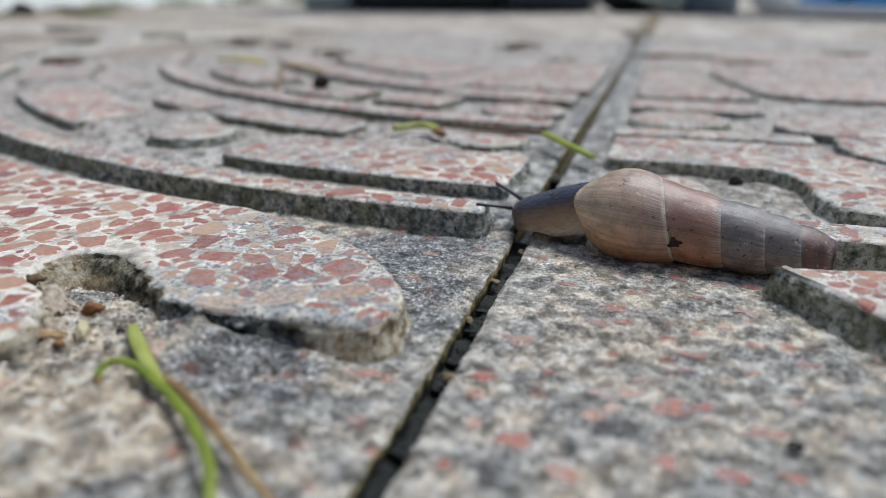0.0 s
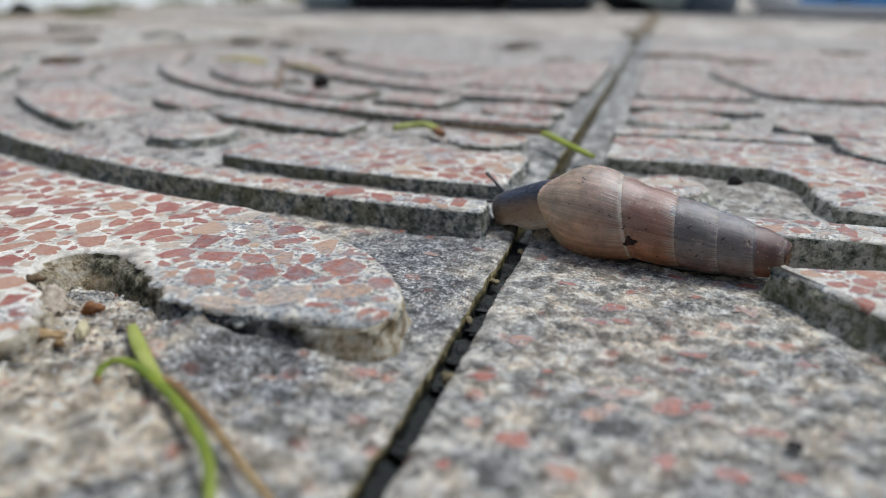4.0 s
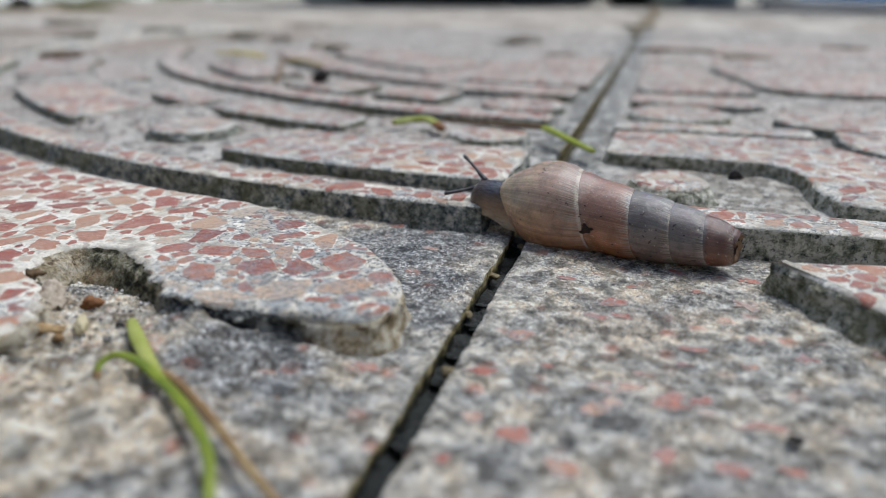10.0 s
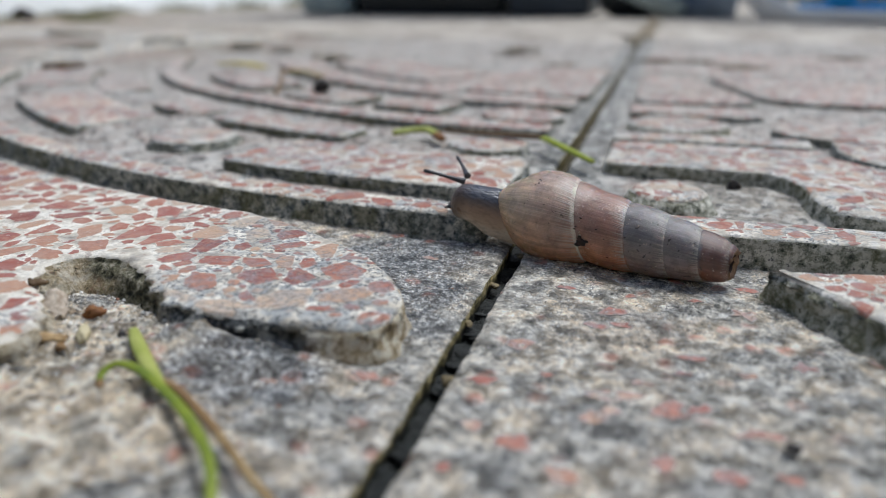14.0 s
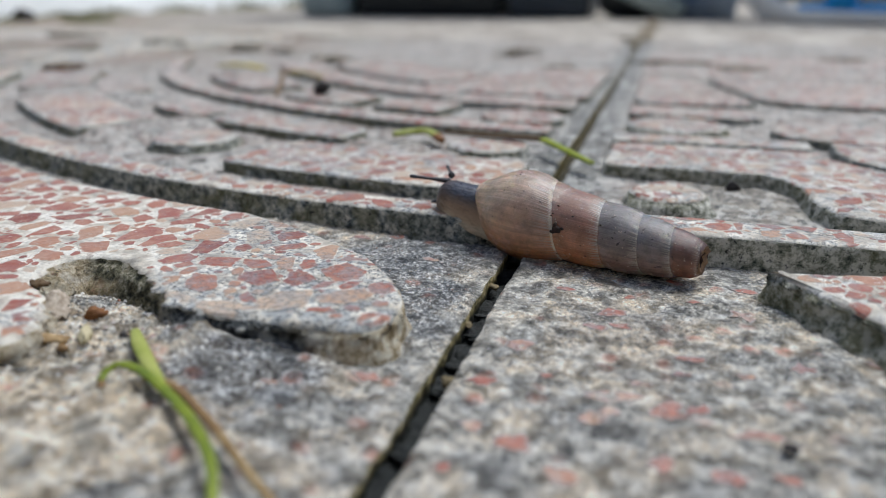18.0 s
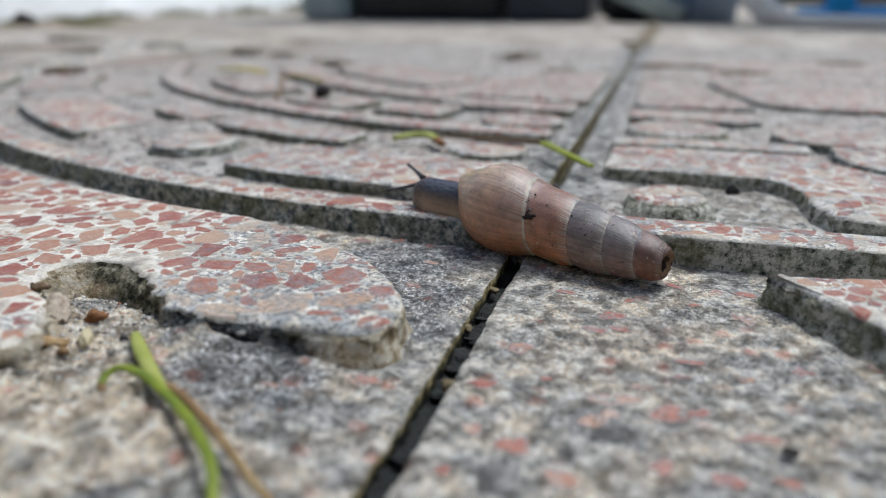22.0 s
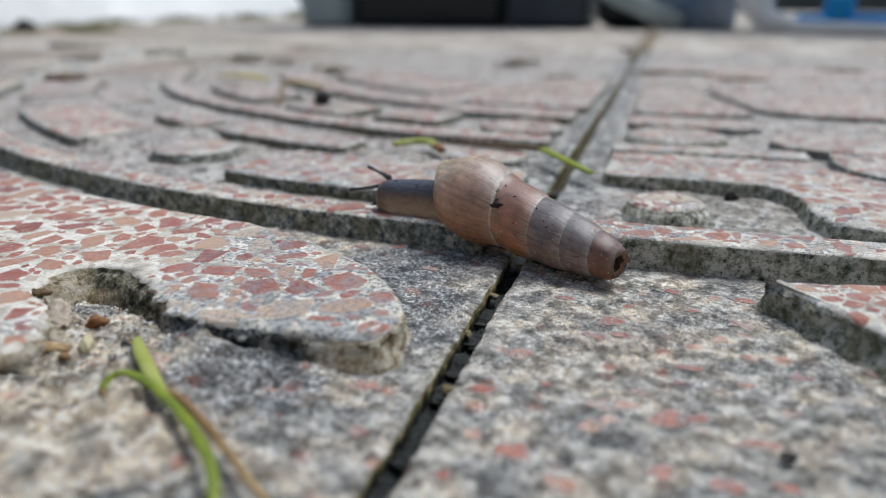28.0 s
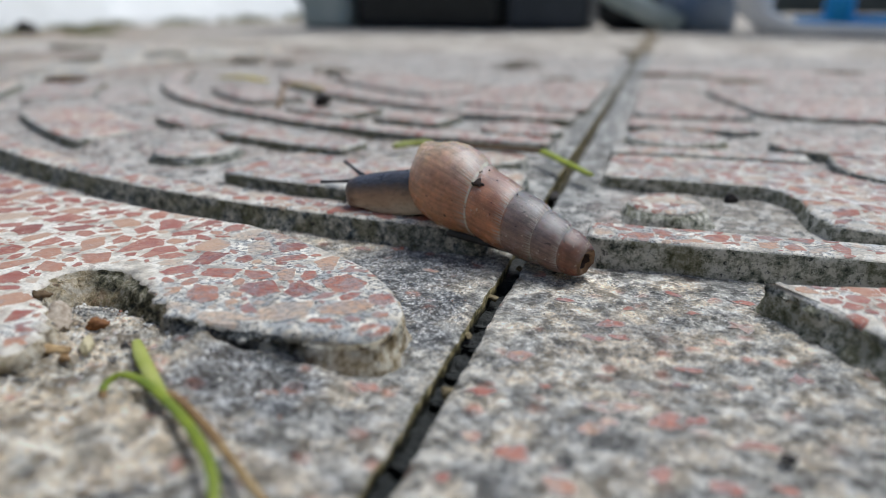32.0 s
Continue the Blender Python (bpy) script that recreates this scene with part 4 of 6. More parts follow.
# right slab: bars, an angular plate, discs
relief("bar", [(-10.6, 119.0), (-9.4, 118.0), (130, 118.4), (130, 127.6), (-9.6, 127.2), (-10.8, 126)], slab_r, True, 1.1, 0.35, 4.2, 30, 9, "straight terrazzo rib with a mottled mossy wall", 5.2, side=M_MOSSYSIDE)
plate_out = [(-12.4, 168.6), (-11, 166.6), (20, 165.6), (24.4, 163), (27, 156), (28.2, 144), (30.6, 138), (34.6, 135.6), (130, 134), (130, 158), (62, 168), (46, 175.5), (38.5, 184), (35, 193.4), (-10.6, 192.4), (-12, 191)]
relief("angular_plate", plate_out, slab_r, True, 1.1, 0.5, 4.6, 0, 10, "", H_TOP, lambda x, y: x < 75, flare=1.3, side=M_MOSSYSIDE)
relief("angular_plate", [(40.5, 193), (43, 185), (49, 179), (64, 172), (130, 162), (130, 206), (41, 206)], slab_r, True, 1.4, 0.45, 4.6, 0, 15, "", H_TOP, lambda x, y: x < 75, flare=1.0)
relief("disc", disc_outline(2.0, 145.6, 7.4), slab_r, True, 1.0, 0.45, 3.8, 0, 11, "small round terrazzo boss with a worn sloping rim", flare=1.9, side=M_MOSSYSIDE, roll=lambda x, y: 1.5)
relief("corner_block", [(16.0, 105.0), (19.0, 105.2), (34, 108.4), (130, 111), (130, -30), (28.0, 88.6)], slab_r, True, 0.9, 0.6, 2.9, 40, 12, "angular terrazzo block with a mossy wall", 4.9, lambda x, y: x < 60 and y > 55, side=M_MOSSYSIDE, flare=1.2, roll=lambda x, y: 1.35)
relief("bar", [(-12.6, 196.2), (36, 197.2), (36, 206.4), (-12.6, 205.6)], slab_r, True, 1.4, 0.4, 4.4, 0, 13, "", H_TOP, lambda x, y: x < 60, flare=1.0)
relief("disc", disc_outline(3.5, 223.5, 13.6, 12.4), slab_r, True, 1.4, 0.4, 4.6, 0, 16, flare=2.0, side=M_MOSSYSIDE)
relief("ring_segment", [(28.6, 222), (31, 214), (40, 208.6), (130, 205), (130, 238), (40, 237), (31, 231)], slab_r)
relief("bar", [(-11, 240.5), (24, 238.5), (29, 242), (27, 258), (-11, 259)], slab_r)
relief("angular_plate", [(-11, 300), (-10.6, 271), (-5, 265), (24, 268), (30, 274), (26, 288), (10, 334), (-6, 345), (-11, 340)], slab_r)
relief("angular_plate", [(16, 344), (31, 287), (36, 281), (48, 275), (160, 271), (160, 348)], slab_r)
relief("bar", [(-12, 360), (160, 365), (160, 385), (-12, 382)], slab_r)
relief("angular_plate", [(-12, 400), (200, 405), (200, 470), (-12, 460)], slab_r)


# sandy mortar that has crumbled out of the broken edge
def mortar_z(x, y):
    d = math.hypot((x + 64) / 33.0, (y - 53) / 30.0) + 0.25 * nz(x, y, 2, 9)
    h = 0.35 * soft_step(1.0, 0.55, d) + 0.9 * max(0.0, nz(x, y, 7, 4)) + 0.5 * nz(x, y, 9, 1.6) + 0.25 * nz(x, y, 9, 0.8)
    return floor_z(x, y) + h - 1.2 * soft_step(0.7, 1.0, d) - 0.15


def crumbled_mortar():
    xs, yy = graded([(-104, -30, 0.6)]), graded([(22, 85, 0.6)])
    verts, faces, nx = [], [], len(xs)
    for y in yy:
        verts += [(x, y, mortar_z(x, y)) for x in xs]
    faces = [(j * nx + i, j * nx + i + 1, (j + 1) * nx + i + 1, (j + 1) * nx + i) for j in range(len(yy) - 1) for i in range(nx - 1)]
    child("crumbled_mortar", mesh_of("crumbled_mortar", verts, faces, [M_MORTAR]), slab_l, "crumbled sandy mortar in the broken hollow")


crumbled_mortar()


# stones that show in the sunk field: place, size, turn
def field_stones(parent, rows, seed):
    rng = random.Random(seed)
    for x, y, s, stretch, turn in rows:
        n, pts = 11, []
        a0 = radians(turn)
        for i in range(n):
            q = 2 * math.pi * i / n
            r = s * 1.45 * rng.uniform(0.45, 1.2)
            u, v = r * math.cos(q) * stretch, r * math.sin(q) / stretch
            pts.append((x + u * math.cos(a0) - v * math.sin(a0), y + u * math.sin(a0) + v * math.cos(a0)))
        child("chip", chip_mesh("chip", [((x, y), pts)], 0.0, floor_z, M_LOOSE_CHIP), parent)


field_stones(slab_r, [(-14.3, 82.1, 1.5, 1.0, 0), (-4.5, 95.4, 1.5, 1.35, 0), (12.7, 98.9, 1.5, 1.3, -15), (13.6, 108.5, 1.1, 1.3, 0), (-17.1, 72.2, 1.1, 1.4, 10), (-16.0, 63.4, 1.1, 1.2, 60), (-11.2, 61.0, 1.7, 1.0, 40), (-6.1, 57.5, 1.3, 1.0, 20), (-2.7, 72.3, 1.8, 1.6, 12), (-4.5, 67.4, 1.3, 1.1, 0), (-2.8, 69.0, 0.9, 1.1, 30), (3.3, 71.2, 1.7, 1.05, 50), (6.1, 72.4, 0.9, 1.2, 40), (12.4, 69.4, 1.6, 1.6, 14)], 21)
field_stones(slab_r, [(17.9, 85.0, 1.1, 1.0, 0), (2.9, 61.8, 1.0, 1.2, 30), (8.7, 61.5, 1.1, 1.3, 10), (13.6, 62.5, 0.9, 1.1, 0), (3.7, 108.5, 1.0, 1.5, -35), (-6.2, 90.0, 1.1, 1.5, 0), (-3.1, 91.3, 1.1, 1.5, -10), (-11.5, 101.7, 0.9, 1.3, 0), (5.7, 84.0, 1.0, 1.7, 8), (4.4, 79.9, 0.7, 1.2, 0), (-10.2, 75.2, 0.8, 1.2, 0), (11.5, 81.0, 0.8, 1.1, 0), (6.4, 101.6, 0.7, 1.3, 0), (-16.8, 55.6, 0.8, 1.2, 50), (0.1, 76.3, 0.8, 1.6, 5), (-2.5, 101.5, 0.7, 1.2, 0)], 22)
field_stones(slab_l, [(-29.9, 68.8, 1.25, 1.0, 0), (-41.0, 64.0, 1.6, 1.9, 0), (-39.2, 73.0, 1.0, 1.3, 20), (-49.4, 115.0, 1.2, 1.3, 0), (-43.3, 117.0, 1.0, 1.8, 15), (-57.3, 67.3, 0.9, 1.2, 30), (-34, 108, 0.8, 1.5, 0)], 23)


# ---------------------------------------------------------------- joint filling
def joint_fill():
    rng = random.Random(5)
    ob = thing("joint_soil", "wet black soil and grit packed in the open joint", "soil", kind="structure")
    xs = [JOINT_L - 1.6 + 0.65 * i for i in range(11)]
    yy = graded([(-160, 45, 6), (45, 135, 0.5), (135, 200, 1.2), (200, EDGE_FAR + 440, 5)])
    verts = [(JOINT_L + 1.7 + (x - JOINT_L - 1.7) * (1 + 1.3 * soft_step(470, 600, y)), y, -2.7 + 1.9 * soft_step(140, 240, y) + 1.2 * soft_step(270, 400, y) + 3.2 * soft_step(440, 600, y) + 1.1 * nz(x, y, 1, 3.5) + 0.6 * nz(x, y, 6, 1.3) + (0.9 * max(0, nz(0, y, 3, 16)))) for y in yy for x in xs]
    nx = len(xs)
    faces = [(j * nx + i, j * nx + i + 1, (j + 1) * nx + i + 1, (j + 1) * nx + i) for j in range(len(yy) - 1) for i in range(nx - 1)]
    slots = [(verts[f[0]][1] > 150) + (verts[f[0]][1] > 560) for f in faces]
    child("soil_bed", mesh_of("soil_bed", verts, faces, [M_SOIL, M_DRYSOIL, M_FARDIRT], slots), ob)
    for x, y, z, size in ((-22.1, 59.5, -1.9, 1.2), (-21.8, 56, -2.4, 0.9), (-21.6, 72, -2.2, 0.7), (-22.2, 79, -2.3, 0.8), (-21.3, 87, -2.0, 0.7), (-22.0, 94, -2.2, 0.8), (-21.5, 51, -2.4, 0.9)):
        clod = crumb_mesh("clod", x, y, z - 0.3, size, M_SOIL, 1.9, 0.4, 80, int(y), 1.0)
        child("clod", clod, ob)
    for x, y, z, size, sy in ((-20.7, 114.6, -0.5, 0.55, 1.3), (-20.9, 72.8, -1.3, 0.9, 1.2), (-22.6, 102.0, -1.0, 0.6, 1.9), (-22.9, 88.5, -1.2, 0.5, 1.8)):
        child("pebble", crumb_mesh("pebble", x, y, z, size, M_OCHRE, sy, 0.6, 20, int(y), 0.8), ob, "ochre stone crumb stuck in the joint")
    for i in range(36):
        y = 48 + 75 * rng.random() ** 1.2
        bm = bmesh.new()
        bmesh.ops.create_icosphere(bm, subdivisions=2, radius=1.0)
        s = rng.uniform(0.15, 0.36)
        cx, cz = rng.uniform(JOINT_L + 0.4, JOINT_R - 0.4), rng.uniform(-3.4, -2.6)
        for v in bm.verts:
            v.co = Vector((cx + v.co.x * s * (1 + 1.1 * nz(v.co.x, v.co.y, i, 0.7)), y + v.co.y * s * 1.4 * (1 + 1.1 * nz(v.co.y, v.co.z, i, 0.7)), cz + v.co.z * s * 0.6)) * MM
        me = bpy.data.meshes.new("grit")
        bm.to_mesh(me)
        bm.free()
        me.materials.append(M_PEBBLE if rng.random() < 0.3 else M_SOIL)
        child("grit", me, ob)


joint_fill()


# ---------------------------------------------------------------- the snail
SHELL_L = 37.6
W_KNOTS, S_KNOTS = (-1.0, 0.0, 1.0, 2.0, 3.0, 4.0, 4.5, 5.0, 6.0), (-0.09, 0.0, 0.108, 0.235, 0.395, 0.592, 0.77, 1.0, 1.0)
R_POS = (0.0, 0.012, 0.035, 0.10, 0.20, 0.285, 0.455, 0.56, 0.60, 0.655, 0.74, 0.80, 0.86, 0.91, 0.95, 0.975, 0.99, 1.0)
R_VAL = (0.060, 0.070, 0.080, 0.098, 0.116, 0.130, 0.147, 0.156, 0.163, 0.180, 0.196, 0.198, 0.190, 0.168, 0.134, 0.100, 0.062, 0.0)


def shell_point(w, v, th):
    s = float(np.clip(np.interp(w, W_KNOTS, S_KNOTS), 0.0, 1.0))
    r = float(np.interp(s, R_POS, R_VAL))
    bulge = 1.0 + (0.078 * math.sin(math.pi * min(1.0, max(0.0, v * 0.94 + 0.03)) ** 0.7) ** 0.75 - 0.055) * (1.0 if s < 0.8 else max(0.0, (1.0 - s) / 0.2))
    rib = 1.0 + 0.0008 * math.sin(th * 58 + 3 * nz(s * 20, th, 2)) * (1 if s < 0.9 else 0)
    ridge = 1.0 + (0.006 * math.exp(-((v - 0.03) / 0.02) ** 2) * (1 + 0.7 * nz(th * 9, w, 4)) if 3.2 < w < 5.2 and s < 0.93 else 0.0)
    step_in = 1.0 + 0.003 * math.exp(-v / 0.08) * (1.0 if s < 0.6 else 0.0)
    lip = math.exp(-((s - 0.965) / 0.03) ** 2) * math.exp(-((th - 0.7) / 0.75) ** 2)
    rr = r * bulge * rib * ridge * step_in * (1.0 + 0.08 * lip) * SHELL_L
    return (rr * math.sin(th), s * SHELL_L + 1.9 * lip, rr * math.cos(th))


def whorl_mesh(name, k, mat, nv=34, nt=220):
    verts, faces, wv = [], [], []
    for i in range(nt + 1):
        th = -math.pi + 2 * math.pi * i / nt
        for j in range(nv + 1):
            v = -0.02 + 1.02 * j / nv
            w = k + v + th / (2 * math.pi)
            verts.append(shell_point(w, v, th))
            wv.append((w, v, th))
    for i in range(nt):
        for j in range(nv):
            a = i * (nv + 1) + j
            q = (a, a + 1, a + nv + 2, a + nv + 1)
            if max(abs(verts[q[0]][1] - verts[x][1]) + abs(verts[q[0]][0] - verts[x][0]) + abs(verts[q[0]][2] - verts[x][2]) for x in q) > 1e-6:
                faces.append(q)
    me = mesh_of(name, verts, faces, [mat])
    for nm, idx in (("whorl", 0), ("across", 1), ("turn", 2)):
        at = me.attributes.new(nm, "FLOAT", "POINT")
        at.data.foreach_set("value", [x[idx] for x in wv])
    bm = bmesh.new()
    bm.from_mesh(me)
    bmesh.ops.remove_doubles(bm, verts=bm.verts, dist=1e-7)
    bmesh.ops.recalc_face_normals(bm, faces=bm.faces)
    bm.to_mesh(me)
    bm.free()
    return me


def shell_material():
    n = Nodes("snail_shell")

    def attr(name):
        a = n.tree.nodes.new("ShaderNodeAttribute")
        a.attribute_name = name
        return a.outputs["Fac"]

    w, v, th = attr("whorl"), attr("across"), attr("turn")
    wf = n.math("DIVIDE", n.math("ADD", n.math("SUBTRACT", w, n.math("DIVIDE", th, 6.28318)), n.math("MULTIPLY", n.math("SUBTRACT", n.noise(3.0, 4), 0.5), 0.5)), 5.0)
    base = n.ramp(wf, (0.0, (0.11, 0.045, 0.034)), (0.18, (0.14, 0.062, 0.047)), (0.205, (0.150, 0.138, 0.145)), (0.40, (0.180, 0.168, 0.172)), (0.59, (0.18, 0.158, 0.155)), (0.605, (0.262, 0.130, 0.094)), (0.78, (0.30, 0.160, 0.118)), (0.81, (0.385, 0.258, 0.205)), (0.87, (0.45, 0.32, 0.245)), (0.93, (0.53, 0.39, 0.265)), (1.0, (0.70, 0.53, 0.33)))
    cloud = n.noise(7, 4)
    base = n.mix(n.ramp(cloud, (0.48, 0.0), (0.70, 0.32)), base, (0.17, 0.11, 0.092))
    # the lower side is orange: own tint plus light glowing through, painted in
    amber = n.math("MULTIPLY", n.ramp(n.math("ADD", n.math("MULTIPLY", n.math("ADD", th, n.math("MULTIPLY", cloud, 1.2)), 0.25), 0.5), (0.46, 1.0), (0.76, 0.0)), n.ramp(wf, (0.58, 0.3), (0.62, 0.85)))
    base = n.mix(amber, base, (0.49, 0.195, 0.085))

    def along_turn(fine, drift, detail):
        comb = n.tree.nodes.new("ShaderNodeCombineXYZ")
        n.link(n.math("MULTIPLY", th, fine), comb.inputs[0])
        n.link(n.math("MULTIPLY", w, drift), comb.inputs[1])
        lines = n.node("ShaderNodeTexNoise", Scale=1.0, Detail=detail, Roughness=0.65)
        n.link(comb.outputs[0], lines.inputs["Vector"])
        return lines.outputs[0]

    # broad growth bands, then fine growth lines
    bands = along_turn(7.5, 0.5, 2.0)
    base = n.mix(1.0, base, n.ramp(bands, (0.34, 0.80), (0.5, 1.0), (0.64, 1.16)), "MULTIPLY")
    lines = along_turn(75.0, 0.5, 3.0)
    base = n.mix(1.0, base, n.ramp(lines, (0.36, 0.90), (0.5, 1.0), (0.60, 1.08), (0.68, 1.3)), "MULTIPLY")
    base = n.mix(1.0, base, n.ramp(n.noise(2.6, 6, 0.7), (0.38, 0.75), (0.5, 1.0), (0.62, 1.2)), "MULTIPLY")
    # every whorl starts with a frill of short pale ribs; the last one with a cream seam
    frill = n.math("MULTIPLY", n.ramp(v, (0.02, 1.0), (0.26, 0.0)), n.ramp(along_turn(27.0, 0.2, 1.0), (0.47, 0.0), (0.58, 0.85)))
    base = n.mix(frill, base, (0.44, 0.38, 0.32))
    # pale streaks on the side that faces up: scuffs, brightened to paint in a sheen
    scuff_sheen = n.math("MULTIPLY", n.ramp(n.math("ADD", n.math("MULTIPLY", th, 0.25), 0.5), (0.50, 0.0), (0.72, 1.0)), n.math("MULTIPLY", n.ramp(along_turn(38.0, 1.0, 4.0), (0.52, 0.0), (0.66, 0.45)), n.ramp(n.noise(5, 4), (0.42, 0.1), (0.60, 1.0))))
    base = n.mix(scuff_sheen, base, (0.50, 0.44, 0.385))
    ragged = n.math("ADD", v, n.math("MULTIPLY", n.math("SUBTRACT", lines, 0.5), 0.12))
    last = n.ramp(wf, (0.05, 0.0), (0.15, 0.2), (0.77, 0.25), (0.80, 1.0))
    seam = n.math("MULTIPLY", n.math("MULTIPLY", n.ramp(ragged, (0.010, 1.0), (0.030, 0.0)), n.ramp(n.noise(1.3, 4), (0.40, 0.2), (0.54, 1.0))), last)
    base = n.mix(seam, base, (0.66, 0.57, 0.46))
    edge = n.ramp(v, (0.975, 0.0), (1.0, 0.1))
    base = n.mix(edge, base, (0.03, 0.019, 0.016))
    where = n.ramp(n.noise(9, 2), (0.42, 0.1), (0.56, 1.0))
    grit = n.math("MULTIPLY", n.ramp(n.noise(0.8, 3, 0.5), (0.665, 0.0), (0.70, 1.0)), where)
    base = n.mix(grit, base, (0.03, 0.02, 0.015))
    sand = n.math("MULTIPLY", n.ramp(n.noise(0.55, 2, 0.5), (0.68, 0.0), (0.71, 0.9)), n.ramp(wf, (0.74, 1.0), (0.84, 0.15)))
    base = n.mix(sand, base, (0.55, 0.44, 0.34))
    h = n.math("ADD", n.math("ADD", n.math("MULTIPLY", lines, 0.45), n.math("MULTIPLY", bands, 0.1)), n.math("MULTIPLY", n.noise(0.9, 4), 0.5))
    h = n.math("ADD", h, n.math("ADD", n.math("MULTIPLY", frill, 0.7), n.math("MULTIPLY", n.math("ADD", sand, grit), 0.8)))
    n.bump(h, 0.3, 0.2)
    soft = n.node("ShaderNodeBump", Strength=0.45, Distance=0.15 * MM)
    n.link(n.math("ADD", lines, n.math("MULTIPLY", n.noise(1.1, 4), 0.5)), soft.inputs["Height"])
    n.link(soft.outputs[0], n.bsdf.inputs["Coat Normal"])
    n.bsdf.inputs["Subsurface Weight"].default_value = 0.5
    n.bsdf.inputs["Subsurface Radius"].default_value = (0.003, 0.0011, 0.0004)
    n.bsdf.inputs["Subsurface Scale"].default_value = 1.0
    n.bsdf.inputs["Coat Weight"].default_value = 0.6
    n.link(n.ramp(n.noise(2.5, 4), (0.3, 0.14), (0.7, 0.34)), n.bsdf.inputs["Coat Roughness"])
    return n.done(base, n.ramp(n.noise(3, 4), (0.3, 0.42), (0.7, 0.62)), 0.5)


def skin_material():
    n = Nodes("snail_skin")
    # darker slate back, paler brown flanks, by height on the body itself
    sep = n.tree.nodes.new("ShaderNodeSeparateXYZ")
    n.link(n.coord, sep.inputs[0])
    high = n.math("ADD", n.math("MULTIPLY", n.math("ADD", sep.outputs[2], n.math("MULTIPLY", n.math("SUBTRACT", n.noise(2.5, 4), 0.5), 0.0018)), 180.0), 0.5)
    back = n.ramp(high, (0.02, (0.58, 0.47, 0.35)), (0.22, (0.48, 0.335, 0.225)), (0.50, (0.35, 0.225, 0.15)), (0.74, (0.17, 0.125, 0.105)), (0.92, (0.075, 0.080, 0.102)))
    # the front of the head is dark brown
    face = n.ramp(n.math("ADD", n.math("MULTIPLY", sep.outputs[1], 200.0), 0.8), (0.10, 0.0), (0.55, 0.75))
    back = n.mix(face, back, (0.085, 0.055, 0.040))
    stretched = n.node("ShaderNodeMapping", Scale=(1.0, 0.42, 1.0))
    n.link(n.coord, stretched.inputs["Vector"])
    wr = n.node("ShaderNodeTexVoronoi", Scale=2300.0)
    n.link(stretched.outputs[0], wr.inputs["Vector"])
    knob = n.math("MULTIPLY", wr.outputs["Distance"], wr.outputs["Distance"])
    col = n.mix(n.ramp(wr.outputs["Distance"], (0.5, 0.0), (0.9, 0.3)), back, (0.04, 0.033, 0.03))
    col = n.mix(n.math("MULTIPLY", n.ramp(wr.outputs["Distance"], (0.08, 0.32), (0.34, 0.0)), n.ramp(high, (0.7, 0.2), (1.0, 1.0))), col, (0.17, 0.17, 0.19))
    n.bump(n.math("ADD", n.math("MULTIPLY", knob, -1.0), n.math("MULTIPLY", n.noise(0.8, 4), 0.4)), 0.55, 0.2)
    n.bsdf.inputs["Subsurface Weight"].default_value = 0.1
    n.bsdf.inputs["Subsurface Radius"].default_value = (0.0012, 0.0007, 0.0005)
    n.bsdf.inputs["Subsurface Scale"].default_value = 1.0
    return n.done(col, n.ramp(n.noise(1.5, 3), (0.3, 0.26), (0.7, 0.45)))


M_SHELL = shell_material()
M_SKIN = skin_material()
M_TENT = plain_material("slate_tentacle_skin", (0.035, 0.035, 0.042), (0.075, 0.07, 0.075), 1.2, 0.4, 0.1, 0.5)
# sole is near black: the shade under the shell is put into its colour
M_SOLE = plain_material("shade_dark_sole", (0.010, 0.009, 0.008), (0.032, 0.026, 0.022), 2.5, 0.35, 0.2, 0.8)
M_SCAR = plain_material("brown_scar", (0.014, 0.008, 0.006), (0.05, 0.022, 0.014), 1.0, 0.8, 0.3, 0.5)
M_PLUG = plain_material("cracked_tip", (0.07, 0.03, 0.022), (0.30, 0.17, 0.08), 1.3, 0.7, 0.5, 0.7)

snail = thing("snail", "brown-grey long-shelled snail with broken-off shell tip crawling over the slab joint", "snail")
shell = child("shell", whorl_mesh("body_whorl", 4, M_SHELL), snail, "tan translucent body whorl with fine growth lines")
for k, lab in ((3, "orange-brown whorl behind a pale seam"), (2, "grey whorl"), (1, "grey-brown whorl"), (0, "reddish-brown last whorl"), (-1, "reddish-brown broken rim")):
    child("spire_whorl", whorl_mesh("spire_whorl", k, M_SHELL), shell, lab)


def plug_mesh():
    """The hollow of the broken tip."""
    verts, faces = [(0.25, 2.6, 0.3)], []
    n = 28
    for k, (r, y) in enumerate(((0.3, 2.2), (0.48, 1.2), (0.60, 0.35), (0.92, -0.15), (1.08, 0.25))):
        for i in range(n):
            q = 2 * math.pi * i / n
            rr = r * 0.060 * SHELL_L * (1 + 0.10 * nz(3 * math.cos(q), 3 * math.sin(q), k))
            verts.append((rr * math.sin(q), y + (0.45 if k > 1 else 0.2) * nz(math.cos(q) * 2.4, math.sin(q) * 2.4, k // 2 + 5), rr * math.cos(q)))
    faces += [(0, 1 + i, 1 + (i + 1) % n) for i in range(n)]
    for k in range(4):
        faces += [(1 + k * n + i, 1 + (k + 1) * n + i, 1 + (k + 1) * n + (i + 1) % n, 1 + k * n + (i + 1) % n) for i in range(n)]
    slots = [0] * n + [0] * n + [0] * n + [1] * (2 * n)
    return mesh_of("tip_hollow", verts, faces, [M_SCAR, M_PLUG], slots)


child("tip_hollow", plug_mesh(), shell, "dark hollow with an ochre rim where the tip broke off")


